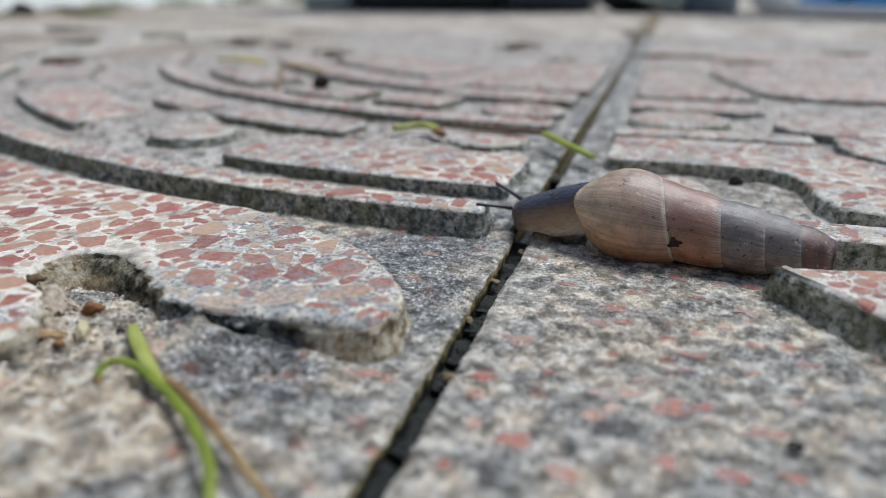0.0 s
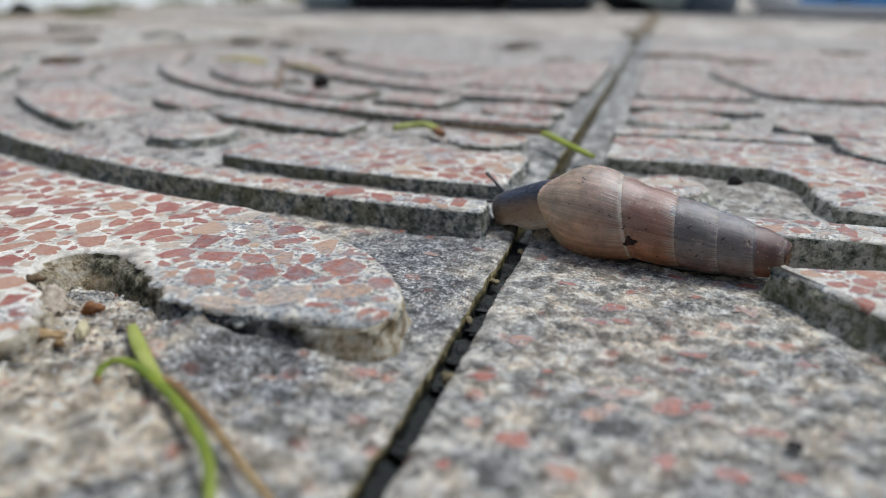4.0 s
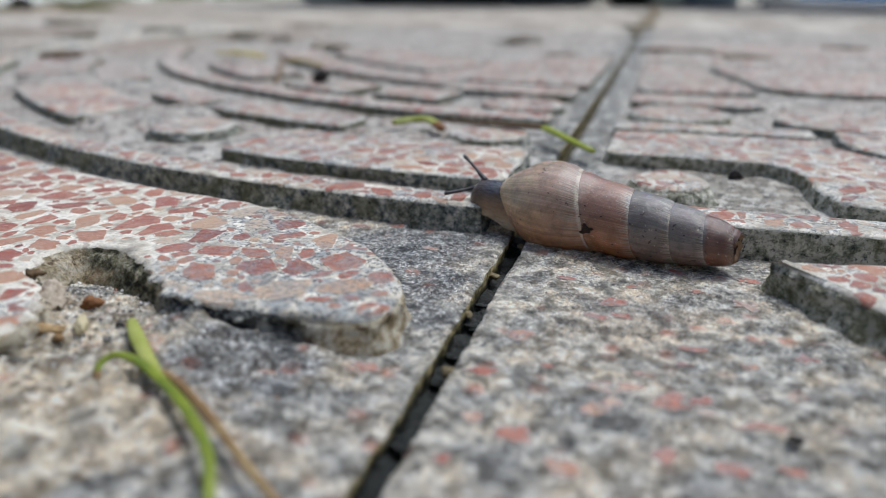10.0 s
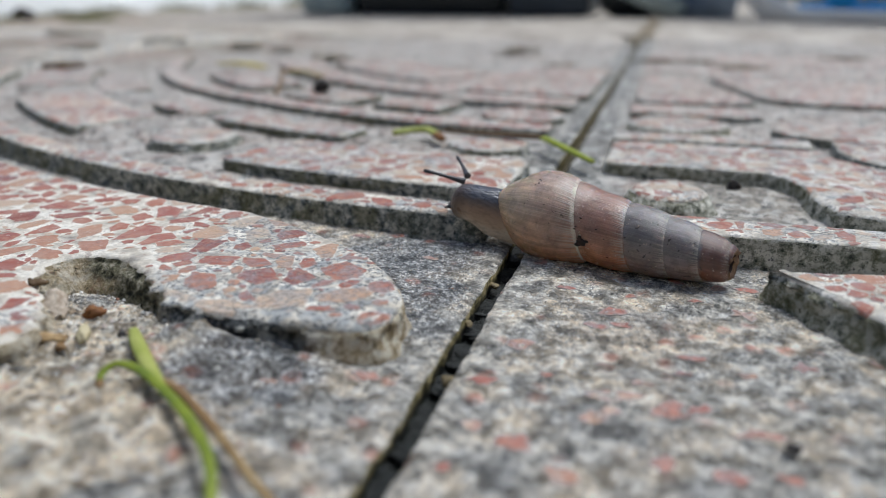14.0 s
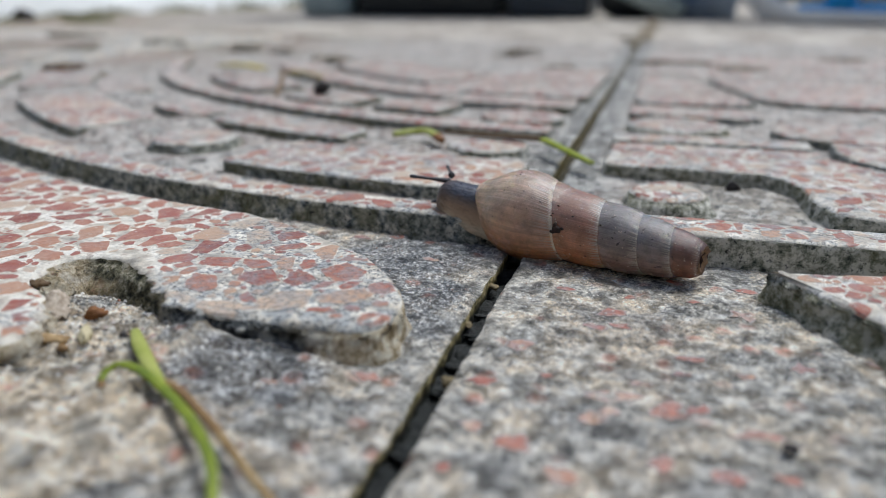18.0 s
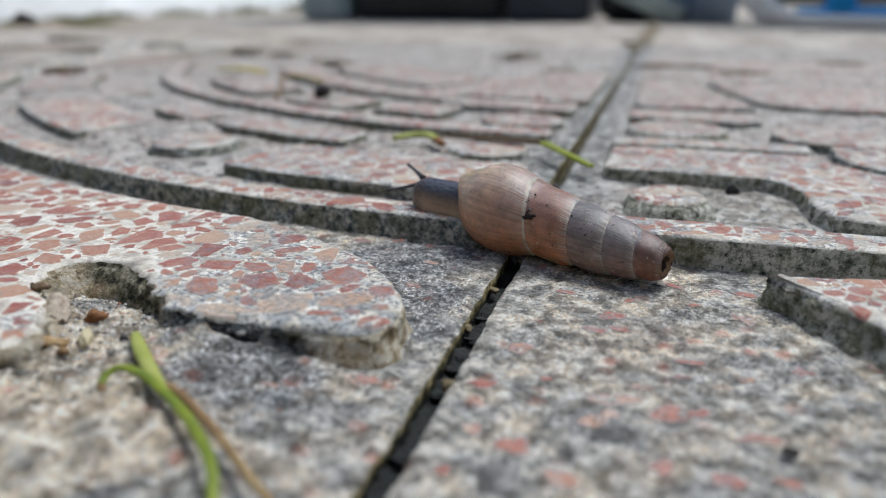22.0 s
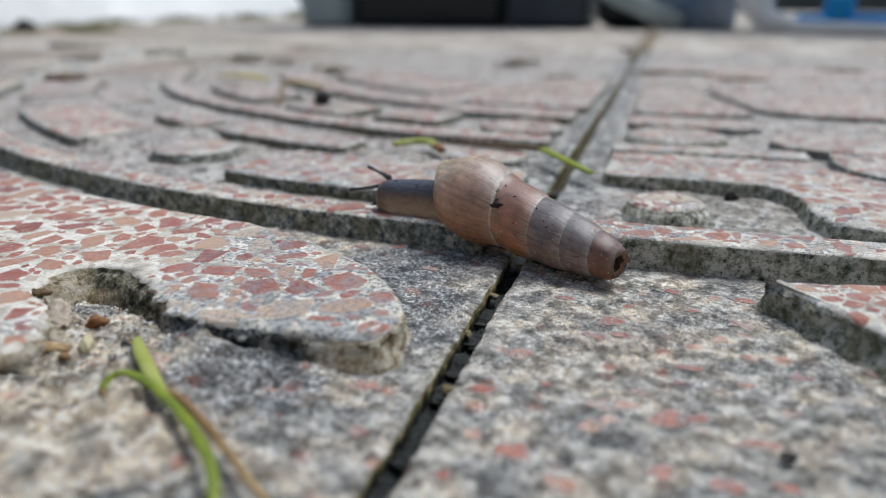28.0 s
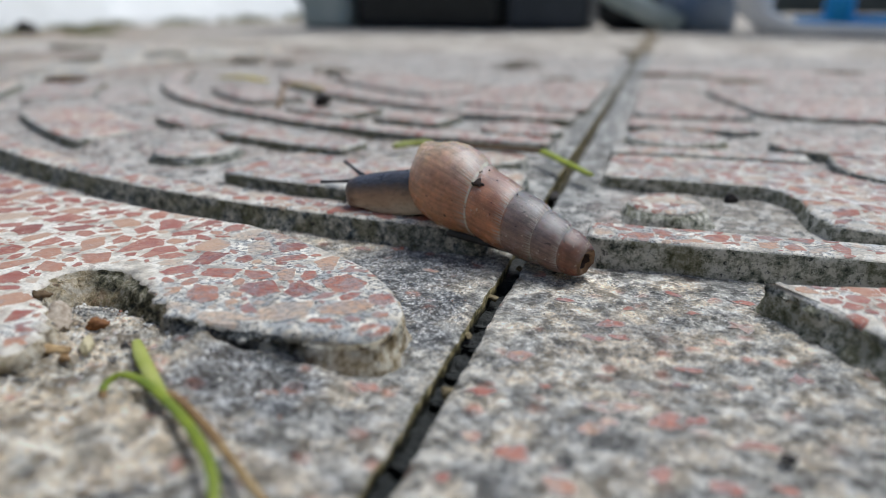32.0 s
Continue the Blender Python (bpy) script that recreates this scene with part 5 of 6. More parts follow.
def patch_on_shell(name, s0, th0, ds, dth, seed, mat, lift=0.12):
    """A small ragged crust lying on the shell."""
    n, rings = 18, 4
    verts, faces = [], []

    def at(s, th, up):
        r = (float(np.interp(s, R_POS, R_VAL)) * 1.022) * SHELL_L + up
        return (r * math.sin(th), s * SHELL_L, r * math.cos(th))

    verts.append(at(s0, th0, lift))
    for k in range(1, rings + 1):
        for i in range(n):
            q = 2 * math.pi * i / n
            f = k / rings * (1 + 0.55 * nz(math.cos(q) * 2.2, math.sin(q) * 2.2, seed))
            verts.append(at(s0 + ds * f * math.cos(q), th0 + dth * f * math.sin(q), lift * (1 - (k / rings) ** 3) - (0.12 if k == rings else 0)))
    faces += [(0, 1 + i, 1 + (i + 1) % n) for i in range(n)]
    for k in range(rings - 1):
        faces += [(1 + k * n + i, 1 + (k + 1) * n + i, 1 + (k + 1) * n + (i + 1) % n, 1 + k * n + (i + 1) % n) for i in range(n)]
    return child(name, mesh_of(name, verts, faces, [mat]), shell)


tagged(patch_on_shell("scar", 0.565, -0.02, 0.020, 0.10, 3, M_SCAR, 0.22), "dark brown crust on the second whorl")
for s_, t_, ds_, dt_, k_ in ((0.628, -0.10, 0.013, 0.045, 8), (0.622, 0.085, 0.008, 0.075, 13), (0.592, 0.03, 0.010, 0.035, 17), (0.56, 0.42, 0.0055, 0.022, 19), (0.648, 0.30, 0.004, 0.016, 23), (0.645, 0.36, 0.004, 0.014, 29), (0.52, 0.22, 0.004, 0.014, 31), (0.44, 0.40, 0.004, 0.02, 37), (0.635, 0.60, 0.005, 0.018, 41), (0.50, -0.30, 0.0045, 0.02, 43)):
    patch_on_shell("scar", s_ - 0.047, t_, ds_, dt_, k_, M_SCAR)


def body_mesh():
    """Neck and head: +Y forward, the head's front at the origin."""
    prof = [(-19.0, 1.2, 2.4), (-17.5, 2.6, 3.4), (-14, 3.0, 3.9), (-10, 3.0, 3.9), (-6.5, 3.2, 3.6), (-4.0, 3.0, 3.3), (-2.2, 2.8, 3.1), (-1.0, 2.5, 2.7), (-0.3, 1.9, 2.0), (0.1, 1.1, 1.1), (0.22, 0.2, 0.2)]
    path = [p[0] for p in prof]
    yy = [path[0] + (path[-1] - path[0]) * (1 - (1 - i / 46) ** 1.5) for i in range(47)]
    verts, faces, n = [], [], 40
    for y in yy:
        hw, hh = float(np.interp(y, path, [p[1] for p in prof])), float(np.interp(y, path, [p[2] for p in prof]))
        for i in range(n):
            q = 2 * math.pi * i / n
            c, s = math.cos(q), math.sin(q)
            wide = 1.0 + (0.16 if s < -0.55 else 0.0)
            x = hw * math.copysign(abs(c) ** 0.85, c) * wide
            z = hh * math.copysign(abs(s) ** 0.9, s)
            low = -2.45 - 1.4 * soft_step(-4.0, -8.5, y)
            if s < 0:
                z *= -low / 2.45
            if z < low:
                z = low + 0.12 * nz(x, y, 3, 2)
            d = 1 + 0.03 * nz(x * 1.5, y * 0.5, z * 1.5, 1.0) + 0.004 * math.sin(y * 5 + 2 * nz(x, y, z, 2))
            verts.append((x * d, y, z * d if z > -2.2 else z))
    for j in range(len(yy) - 1):
        for i in range(n):
            a, b = j * n + i, j * n + (i + 1) % n
            faces.append((a, b, b + n, a + n))
    faces.append(tuple(range((len(yy) - 1) * n, len(yy) * n)))
    return mesh_of("body", verts, faces, [M_SKIN])


body = child("body", body_mesh(), snail, "dark slate wrinkled neck and head, paler flanks")


def foot_mesh():
    verts, faces, n, m = [], [], 26, 16
    for j in range(n + 1):
        f = j / n
        y = -13.5 + 22 * f
        hw = 3.4 * min(1.0, (f / 0.35) ** 0.6 + 0.05) * (1 if f < 0.9 else 1 - (f - 0.9) * 3)
        hh = 2.0 * min(1.0, 0.15 + f * 1.6)
        for i in range(m):
            q = 2 * math.pi * i / m
            x, z = hw * math.cos(q), hh * math.sin(q)
            verts.append((x * (1 + 0.04 * nz(y, i, 2, 2)), y, max(z, -0.15) + 0.35))
    for j in range(n):
        for i in range(m):
            a, b = j * m + i, j * m + (i + 1) % m
            faces.append((a, b, b + m, a + m))
    faces += [tuple(reversed(range(m))), tuple(range(n * m, n * m + m))]
    return mesh_of("foot", verts, faces, [M_SOLE])


foot = child("foot", foot_mesh(), snail, "near-black sole, coloured to match the shade under the shell")


def tentacle_mesh(length):
    path = [(0, 0, length * i / 16) for i in range(17)]
    rad = [0.62 - 0.34 * min(1, i / 8) ** 0.7 + (0.07 if i >= 14 else 0) for i in range(17)]
    rad[-1] = 0.22
    verts, faces = tube(path, rad, 12)
    verts = [(x + 0.35 * math.sin(z / length * 2.2) * 0.5, y, z) for x, y, z in verts]
    return mesh_of("tentacle", verts, faces, [M_TENT])


tentacle_near = child("tentacle", tentacle_mesh(7.4), snail)
tentacle_far = child("tentacle", tentacle_mesh(6.8), snail)
v_, f_ = tube([(1.0, -0.5, -1.2), (1.1, 0.4, -1.5), (1.15, 0.9, -1.8)], [0.42, 0.3, 0.16], 8)
child("feeler", mesh_of("feeler", v_, f_, [M_TENT]), body)
v_, f_ = tube([(-1.0, -0.5, -1.2), (-1.1, 0.4, -1.5), (-1.15, 0.9, -1.8)], [0.42, 0.3, 0.16], 8)
child("feeler", mesh_of("feeler", v_, f_, [M_TENT]), body)


def slime_trail():
    """Wet film that the foot leaves on the concrete, in uneven patches."""
    verts, faces, xs, yy = [], [], graded([(-19, 4, 0.6)]), graded([(107, 115, 0.5)])
    keep = {}
    for y in yy:
        for x in xs:
            mid = 111.6 + 0.06 * (x + 10)
            if abs(y - mid) < 2.2 + 1.6 * nz(x, y, 60, 3) and nz(x, y, 66, 2.5) > -0.25:
                keep[x, y] = len(verts)
                verts.append((x, y, floor_z(x, y) + 0.10 + 0.05 * nz(x, y, 70, 1.0)))
    for x0, x1 in zip(xs, xs[1:]):
        for y0, y1 in zip(yy, yy[1:]):
            q = [(x0, y0), (x1, y0), (x1, y1), (x0, y1)]
            if all(k in keep for k in q):
                faces.append(tuple(keep[k] for k in q))
    n = Nodes("wet_slime")
    n.bsdf.inputs["Transmission Weight"].default_value = 1.0
    n.bsdf.inputs["IOR"].default_value = 1.2
    n.bump(n.noise(1.5, 3), 0.4, 0.2)
    ob = tagged(new("slime_trail", mesh_of("slime_trail", verts, faces, [n.done((0.95, 0.96, 0.97), 0.08)])), "clear wet slime film left on the concrete by the snail", "slime", kind="stuff")
    ob.visible_shadow = False


slime_trail()


# ---------------------------------------------------------------- blades, stems and litter
def blade(name, ctrl, width, mat, label, category, tip=None, tip_from=0.85, flat=0.35, taper=0.35):
    """A fallen blade or stem along a few points, thinner to its ends."""
    pts = curve_points(ctrl, 8)
    n = len(pts) - 1
    rad = [width * (taper + (1 - taper) * math.sin(math.pi * min(1, max(0.02, (i / n) * 0.9 + 0.07))) ** 0.6) for i in range(n + 1)]
    ob = thing(name, label, category)
    cut = int(n * tip_from) if tip else n
    v, f = tube([tuple(p) for p in pts[:cut + 1]], rad[:cut + 1], 10, flat)
    child("blade", mesh_of("blade", v, f, [mat]), ob)
    if tip:
        v, f = tube([tuple(p) for p in pts[cut:]], rad[cut:], 10, flat)
        child("tip", mesh_of("tip", v, f, [tip]), ob)
    return ob


blade("grass_blade", [(-30.6, 39.4, 1.4), (-32.6, 43.2, 2.6), (-35.3, 47.0, 3.2), (-40.2, 51.4, 3.4), (-45.2, 54.8, 3.6), (-49.9, 57.2, 3.9), (-53.4, 58.0, 3.8), (-54.4, 56.6, 3.2), (-53.6, 55.0, 2.4)], 0.60, M_GRASS, "fresh green bent grass blade lying on the slab", "grass blade", M_STRAW, 0.95, 0.5, 0.6)
blade("grass_blade", [(-58.6, 66.9, 3.0), (-56.4, 64.6, 3.1), (-54.2, 62.5, 3.2), (-49.6, 58.4, 3.3), (-46.2, 55.8, 3.2)], 0.86, M_PALEGRASS, "pale yellow-green grass blade lying on the slab", "grass blade", None, 0.8, 0.45, 0.35)
blade("dry_stem", [(-47.2, 57.2, 3.2), (-44.4, 56.0, 3.0), (-41.3, 54.1, 2.8), (-38.4, 52.2, 2.6), (-35.7, 50.2, 2.4), (-31.6, 47.2, 2.1), (-28.6, 45.2, 1.8), (-24.5, 42.4, 1.4)], 0.50, M_STRAW, "dry brown grass stem lying on the slab", "stem", M_RUSTSTEM, 0.5, 0.7, 0.7)
blade("grass_blade", [(-56, 188.6, 5.5), (-43.7, 186.1, 5.7), (-33, 184.4, 5.9), (-28.4, 182.8, 5.9), (-21.5, 173.6, 5.5), (-14.6, 165.2, 4.8)], 1.15, M_DARKSTRAW, "green-tipped grass blade lying across the joint", "grass blade", M_LIME, 0.62, 0.6, 0.6)
blade("grass_blade", [(-68, 182.5, 5.3), (-64, 186, 5.5), (-59.8, 185.6, 5.9), (-56.2, 182.0, 5.6), (-53.4, 177.6, 5.3)], 1.4, M_PALEGRASS, "short yellow-green blade with a rusty end", "grass blade", M_ORANGE, 0.8, 0.6, 0.8)
blade("twig", [(-134, 240, 5.3), (-150, 274, 5.6), (-168, 308, 5.4), (-160, 312, 5.3), (-143, 297, 5.2)], 0.75, M_STRAW, "thin brown twig lying on the rings", "twig", M_YELLOW, 0.62, 0.8, 0.8)
blade("yellow_leaf", [(-214, 329, 5.5), (-198, 325, 6.4), (-183, 320, 5.4)], 3.6, M_YELLOW, "narrow yellow fallen leaf", "leaf", None, 0.8, 0.25, 0.3)


def crumb(name, x, y, z, s, mat, label, category, sy=1.0, sz=0.7, turn=0.0, seed=1, ragged=0.45):
    return tagged(new(name, crumb_mesh(name, x, y, z, s, mat, sy, sz, turn, seed, ragged)), label, category)


crumb("crumb", -121, 251, 7.0, 2.9, M_DEBRIS, "black crumb of dirt on a ring", "crumb", 0.8, 0.9, 0, 2)
crumb("crumb", -281, 297, 5.6, 9, M_DARKSTRAW, "flat dark brown crumb of bark", "crumb", 0.5, 0.2, 15, 3, 0.9)
for x_, y_, s_, sy_, k_ in ((-94, 456, 7, 0.8, 4), (-86, 472, 8, 0.8, 5), (-52, 379, 7, 0.7, 33), (-182, 390, 9, 1.0, 34), (-272, 450, 9, 1.2, 35), (-364, 481, 12, 0.8, 36), (-237, 436, 7, 0.8, 37), (-376, 420, 11, 0.6, 38), (-475, 519, 16, 0.8, 39), (-3, 409, 11, 0.5, 40), (12, 411, 9, 0.5, 44), (34, 391, 9, 0.6, 41), (89, 453, 11, 0.7, 42), (-27, 610, 8, 1.8, 43)):
    crumb("moss_clump", x_, y_, 4.6, s_, M_DULLMOSS, "dull grey-green clump of moss and dirt on the worn slab", "moss", sy_, 0.10, 0, k_, 1.3)
crumb("crumb", 14.3, 66.7, 0.7, 0.75, M_DEBRIS, "tiny black crumb on the concrete", "crumb", 0.8, 0.6, 0, 6)

def on_floor(x, y, lift):
    return max(floor_z(x, y), mortar_z(x, y)) + lift


crumb("seed_husk", -63.8, 64.6, on_floor(-63.8, 64.6, 0.5), 2.0, M_HUSK, "pale straw-coloured seed husk", "seed", 0.36, 0.4, -52, 7)


def flake(name, x, y, z, long, wide, turn, tilt, mat, label, seed):
    """A thin curled scrap with a ragged outline and a fibrous face."""
    verts, faces, n, m = [], [], 14, 9
    for k in (0, 1):
        for i in range(n + 1):
            for j in range(m + 1):
                u, v = 2 * i / n - 1, 2 * j / m - 1
                rag = 1 + 0.5 * nz(u * 2, v * 2, seed, 0.7)
                taper = (1 - 0.5 * abs(u) ** 2.5)
                a, b = u * long * (1 + 0.25 * nz(v * 3, seed, 1, 0.8)), v * wide * taper * rag
                h = 0.35 * wide * (1 - v * v) + 0.12 * nz(j * 2.7, u, seed, 0.9) + 0.25 * nz(u * 2, v, seed + 5, 0.8)
                verts.append((a, b, h - 0.3 * k))
    q = (n + 1) * (m + 1)
    for i in range(n):
        for j in range(m):
            c = i * (m + 1) + j
            faces += [(c, c + m + 1, c + m + 2, c + 1), (q + c, q + c + 1, q + c + m + 2, q + c + m + 1)]
    rim = [i * (m + 1) for i in range(n + 1)] + [n * (m + 1) + j for j in range(1, m + 1)] + [i * (m + 1) + m for i in range(n - 1, -1, -1)] + list(range(m - 1, 0, -1))
    faces += [(p0, q + p0, q + p1, p1) for p0, p1 in zip(rim, rim[1:] + rim[:1])]
    m4 = Matrix.Translation((x, y, z)) @ Matrix.Rotation(radians(turn), 4, "Z") @ Matrix.Rotation(radians(tilt), 4, "Y")
    verts = [tuple(m4 @ Vector(p0)) for p0 in verts]
    return tagged(new(name, mesh_of(name, verts, faces, [mat])), label, "bark")


flake("bark_flake", -67.0, 62.6, on_floor(-67.0, 62.6, 0.5), 2.0, 0.9, 25, 8, M_TAN, "dry tan flake of bark on the mortar", 8)
flake("bark_flake", -64.9, 61.9, on_floor(-64.9, 61.9, 0.3), 1.4, 0.6, -30, -6, M_STRAW, "dry brown flake of bark on the mortar", 18)
flake("bark_strip", -71.8, 69.0, on_floor(-71.8, 69.0, 0.9), 2.6, 1.5, -42, 20, M_FIBRE, "pale fibrous strip of bark leaning on the broken edge", 28)
flake("bark_flake", -77.0, 72.0, 5.0, 1.2, 0.8, 10, 5, M_DARKSTRAW, "small dark curled flake of bark on the terrazzo band", 38)
crumb("crumb", -60.4, 67.0, on_floor(-60.4, 67, 0.15), 0.7, M_DEBRIS, "small black crumb in the broken hollow", "crumb", 0.7, 0.7, 0, 19)
# black lump put where the plate's wall has a dark hole
crumb("crumb", 15.2, 161.6, 2.2, 1.5, M_DEBRIS, "black lump standing in for a dark hole in the plate's wall", "crumb", 0.8, 0.9, 0, 14)
crumb("pebble", -67.6, 70.6, on_floor(-67.6, 70.6, 0.45), 1.35, M_ORANGE, "rusty brown fragment in the broken hollow", "pebble", 0.75, 0.6, 40, 9, 1.0)
crumb("crumb", -22.4, 163, -0.8, 1.7, M_DEBRIS, "dark crumb in the joint", "crumb", 1.2, 0.9, 0, 12)


def loose_grit(name, label, spots, seed):
    """Loose sand grains and bits of stone lying about: (x, y, reach x, reach y, how many, size)."""
    rng = random.Random(seed)
    verts, faces = [], []
    for cx, cy, rx, ry, count, size in spots:
        for _ in range(count):
            x, y = cx + rng.uniform(-1, 1) * rx, cy + rng.uniform(-1, 1) * ry
            if JOINT_L - 0.6 < x < JOINT_R + 0.6 or inside(x, y, band_outline):
                continue
            s, o = size * rng.uniform(0.4, 1.0) ** 1.5, len(verts)
            z = max(floor_z(x, y), mortar_z(x, y) if x < -30 and 22 < y < 85 else -9.0) + 0.25 * s
            ring = [(0.9, 0.0), (0.3, 0.85), (-0.7, 0.55), (-0.75, -0.5), (0.25, -0.9)]
            turn, flat = rng.uniform(0, 6.28), rng.uniform(0.4, 0.9)
            c, q = math.cos(turn), math.sin(turn)
            for a, b in ring:
                k = rng.uniform(0.7, 1.2) * s
                verts.append((x + k * (a * c - b * q), y + k * (a * q + b * c), z + rng.uniform(-0.2, 0.2) * s))
            verts += [(x + rng.uniform(-0.2, 0.2) * s, y + rng.uniform(-0.2, 0.2) * s, z + flat * s), (x, y, z - 0.6 * s)]
            for k in range(5):
                faces += [(o + k, o + (k + 1) % 5, o + 5), (o + (k + 1) % 5, o + k, o + 6)]
    return tagged(new(name, mesh_of(name, verts, faces, [M_GRIT], smooth=False)), label, "grit", kind="stuff")


loose_grit("loose_grit", "cream, grey and rusty grains lying in the broken hollow", [(-69, 70, 13, 11, 800, 0.42), (-56, 58, 26, 14, 350, 0.4)], 31)
loose_grit("sand_grains", "fine pale sand grains on the rough concrete", [(-36, 104, 12, 12, 700, 0.23), (-28, 88, 6, 10, 160, 0.22), (5, 90, 26, 28, 420, 0.22), (-4, 60, 20, 10, 120, 0.26)], 32)

# ---------------------------------------------------------------- far things behind the slabs
wall = thing("low_wall", "low white painted plinth, its face leaned back to catch the sun, moss at its foot", "wall", kind="structure")


def plinth():
    """A low painted bank that turns away along the paving; its slope is added to catch sun."""
    foot = [(-1480, 640), (-790, 747), (-837, 888), (-861, 1033), (-792, 1291), (-770, 1525)]
    lean = [(-280, 240)] * 6
    pts = [((x0 + (x1 - x0) * k / 8, y0 + (y1 - y0) * k / 8), (lx, ly)) for ((x0, y0), (x1, y1), (lx, ly)) in zip(foot, foot[1:], lean) for k in range(8)] + [(foot[-1], lean[-1])]
    verts, faces, rows = [], [], ((0, 2.5), (0.02, 14), (0.35, 130), (1.0, 380), (1.4, 384), (1.4, 2.5))
    for (x, y), (lx, ly) in pts:
        verts += [(x + lx * f + 6 * nz(x, y, z, 90), y + ly * f, z) for f, z in rows]
    n = len(rows)
    for i in range(len(pts) - 1):
        faces += [(i * n + j, (i + 1) * n + j, (i + 1) * n + j + 1, i * n + j + 1) for j in range(n - 1)]
    faces += [tuple(range(n)), tuple(range((len(pts) - 1) * n, len(pts) * n))]
    return mesh_of("wall_body", verts, faces, [M_WHITE], smooth=False)


child("wall_body", plinth(), wall)
post = thing("stone_post", "grey-green mossy stone post at the wall's end", "post", kind="structure")
child("post_body", block_mesh("post_body", -526, -454, 1029, 1126, 2.5, 430, M_GREYGREEN, 10), post)
box = thing("storage_box", "black plastic box standing behind the paving", "box")
child("box_body", block_mesh("box_body", -446, -231, 1045, 1264, 2.5, 330, M_DARK, 14), box)
child("box_lid", block_mesh("box_lid", -452, -225, 1038, 1272, 331, 360, M_DARK, 10), box)
crate = thing("crate", "slate-grey plastic crate beside the black box", "crate")
child("crate_body", block_mesh("crate_body", -220, -109, 1045, 1215, 2.5, 260, M_SLATE, 10), crate)
child("crate_rim", block_mesh("crate_rim", -224, -105, 1040, 1220, 261, 280, M_SLATE, 6), crate)
back = thing("garden_wall", "dim olive-grey garden wall far behind the chair", "wall", kind="structure")
child("wall_body", block_mesh("wall_body", -6000, 6000, 3300, 3500, -40, 1500, M_BACKWALL, 10), back)
plank = thing("leaning_plank", "weathered grey plank leaning on a dark sack", "plank")
v_, f_ = tube([(8, 1022, 10), (-32, 1033, 28), (-73, 1043, 46), (-146, 1053, 92)], [9, 9, 9, 9], 12, 1.6)
child("board", mesh_of("board", v_, f_, [M_GREYGREEN]), plank)
sack = thing("sack", "black sack lying behind the paving", "sack")
v_, f_ = tube([(-99, 1077, 30), (-81, 1077, 34), (-49, 1077, 34), (-16, 1077, 28), (-6, 1077, 20)], [20, 32, 34, 26, 12], 18)
v_ = [(x + 5 * nz(x, y, z, 30), y + 5 * nz(x, y, z + 50, 30), max(2.6, z)) for x, y, z in v_]
child("sack_body", mesh_of("sack_body", v_, f_, [M_DARK]), sack)
bag = thing("cloth_bundle", "crumpled dull blue cloth bundle", "cloth")
v_, f_ = tube([(31, 1077, 2.6), (31, 1077, 40), (32, 1079, 120), (36, 1081, 200), (37, 1081, 260)], [48, 52, 48, 40, 18], 18)
v_ = [(x + 9 * nz(x, y, z, 40), y + 9 * nz(x, y, z + 50, 40), z) for x, y, z in v_]
child("cloth_body", mesh_of("cloth_body", v_, f_, [M_STEEL]), bag)
chair = thing("plastic_chair", "bright blue plastic garden chair behind the paving", "chair")
for x, y in ((190, 1029), (454, 1029), (236, 1296), (409, 1296)):
    v_, f_ = tube([(x, y, 2.6), (x, y, 60), (x, y, 200), (x, y, 330)], [19, 17, 16, 15], 14)
    child("leg", mesh_of("leg", v_, f_, [M_BLUE]), chair)
v_, f_ = tube([(142, 1025, 14), (183, 1022, 15), (324, 1022, 15), (486, 1022, 15)], [9, 10, 10, 9], 12)
child("foot_rail", mesh_of("foot_rail", v_, f_, [M_BLUE]), chair)
child("seat", block_mesh("seat", 162, 478, 1013, 1312, 331, 350, M_BLUE, 8), chair)
cover = thing("plastic_sheet", "crumpled white plastic sheet lying by the chair", "sheet")
v_, f_ = tube([(84, 996, 120), (86, 992, 70), (91, 984, 38), (104, 972, 18), (138, 956, 10), (243, 932, 9), (308, 923, 8)], [26, 26, 22, 14, 8, 7, 4], 14)
v_ = [(x + 5 * nz(x, y, z, 25), y + 5 * nz(x, y, z + 50, 25), max(2.6, z)) for x, y, z in v_]
child("fold", mesh_of("fold", v_, f_, [M_WHITE]), cover)


def moss_clump(x, y, z, w, d, h, seed):
    rng = random.Random(seed)
    verts, faces = [], []
    for i in range(160):
        a, r = rng.uniform(0, 6.283), math.sqrt(rng.random())
        px, py = x + w * r * math.cos(a), y + d * r * math.sin(a)
        hh = h * (1 - 0.6 * r) * rng.uniform(0.5, 1.1)
        lx, ly = rng.uniform(-0.4, 0.4) * hh, rng.uniform(-0.4, 0.4) * hh
        o, b = len(verts), rng.uniform(1.2, 2.6)
        for q in range(3):
            verts.append((px + b * math.cos(q * 2.094 + a), py + b * math.sin(q * 2.094 + a), z))
        verts.append((px + lx, py + ly, z + hh))
        faces += [(o, o + 1, o + 3), (o + 1, o + 2, o + 3), (o + 2, o, o + 3)]
    return tagged(new("moss", mesh_of("moss", verts, faces, [M_MOSS], smooth=False)), "yellow-green moss tuft at the wall's foot", "moss", "moss along the wall", "stuff")


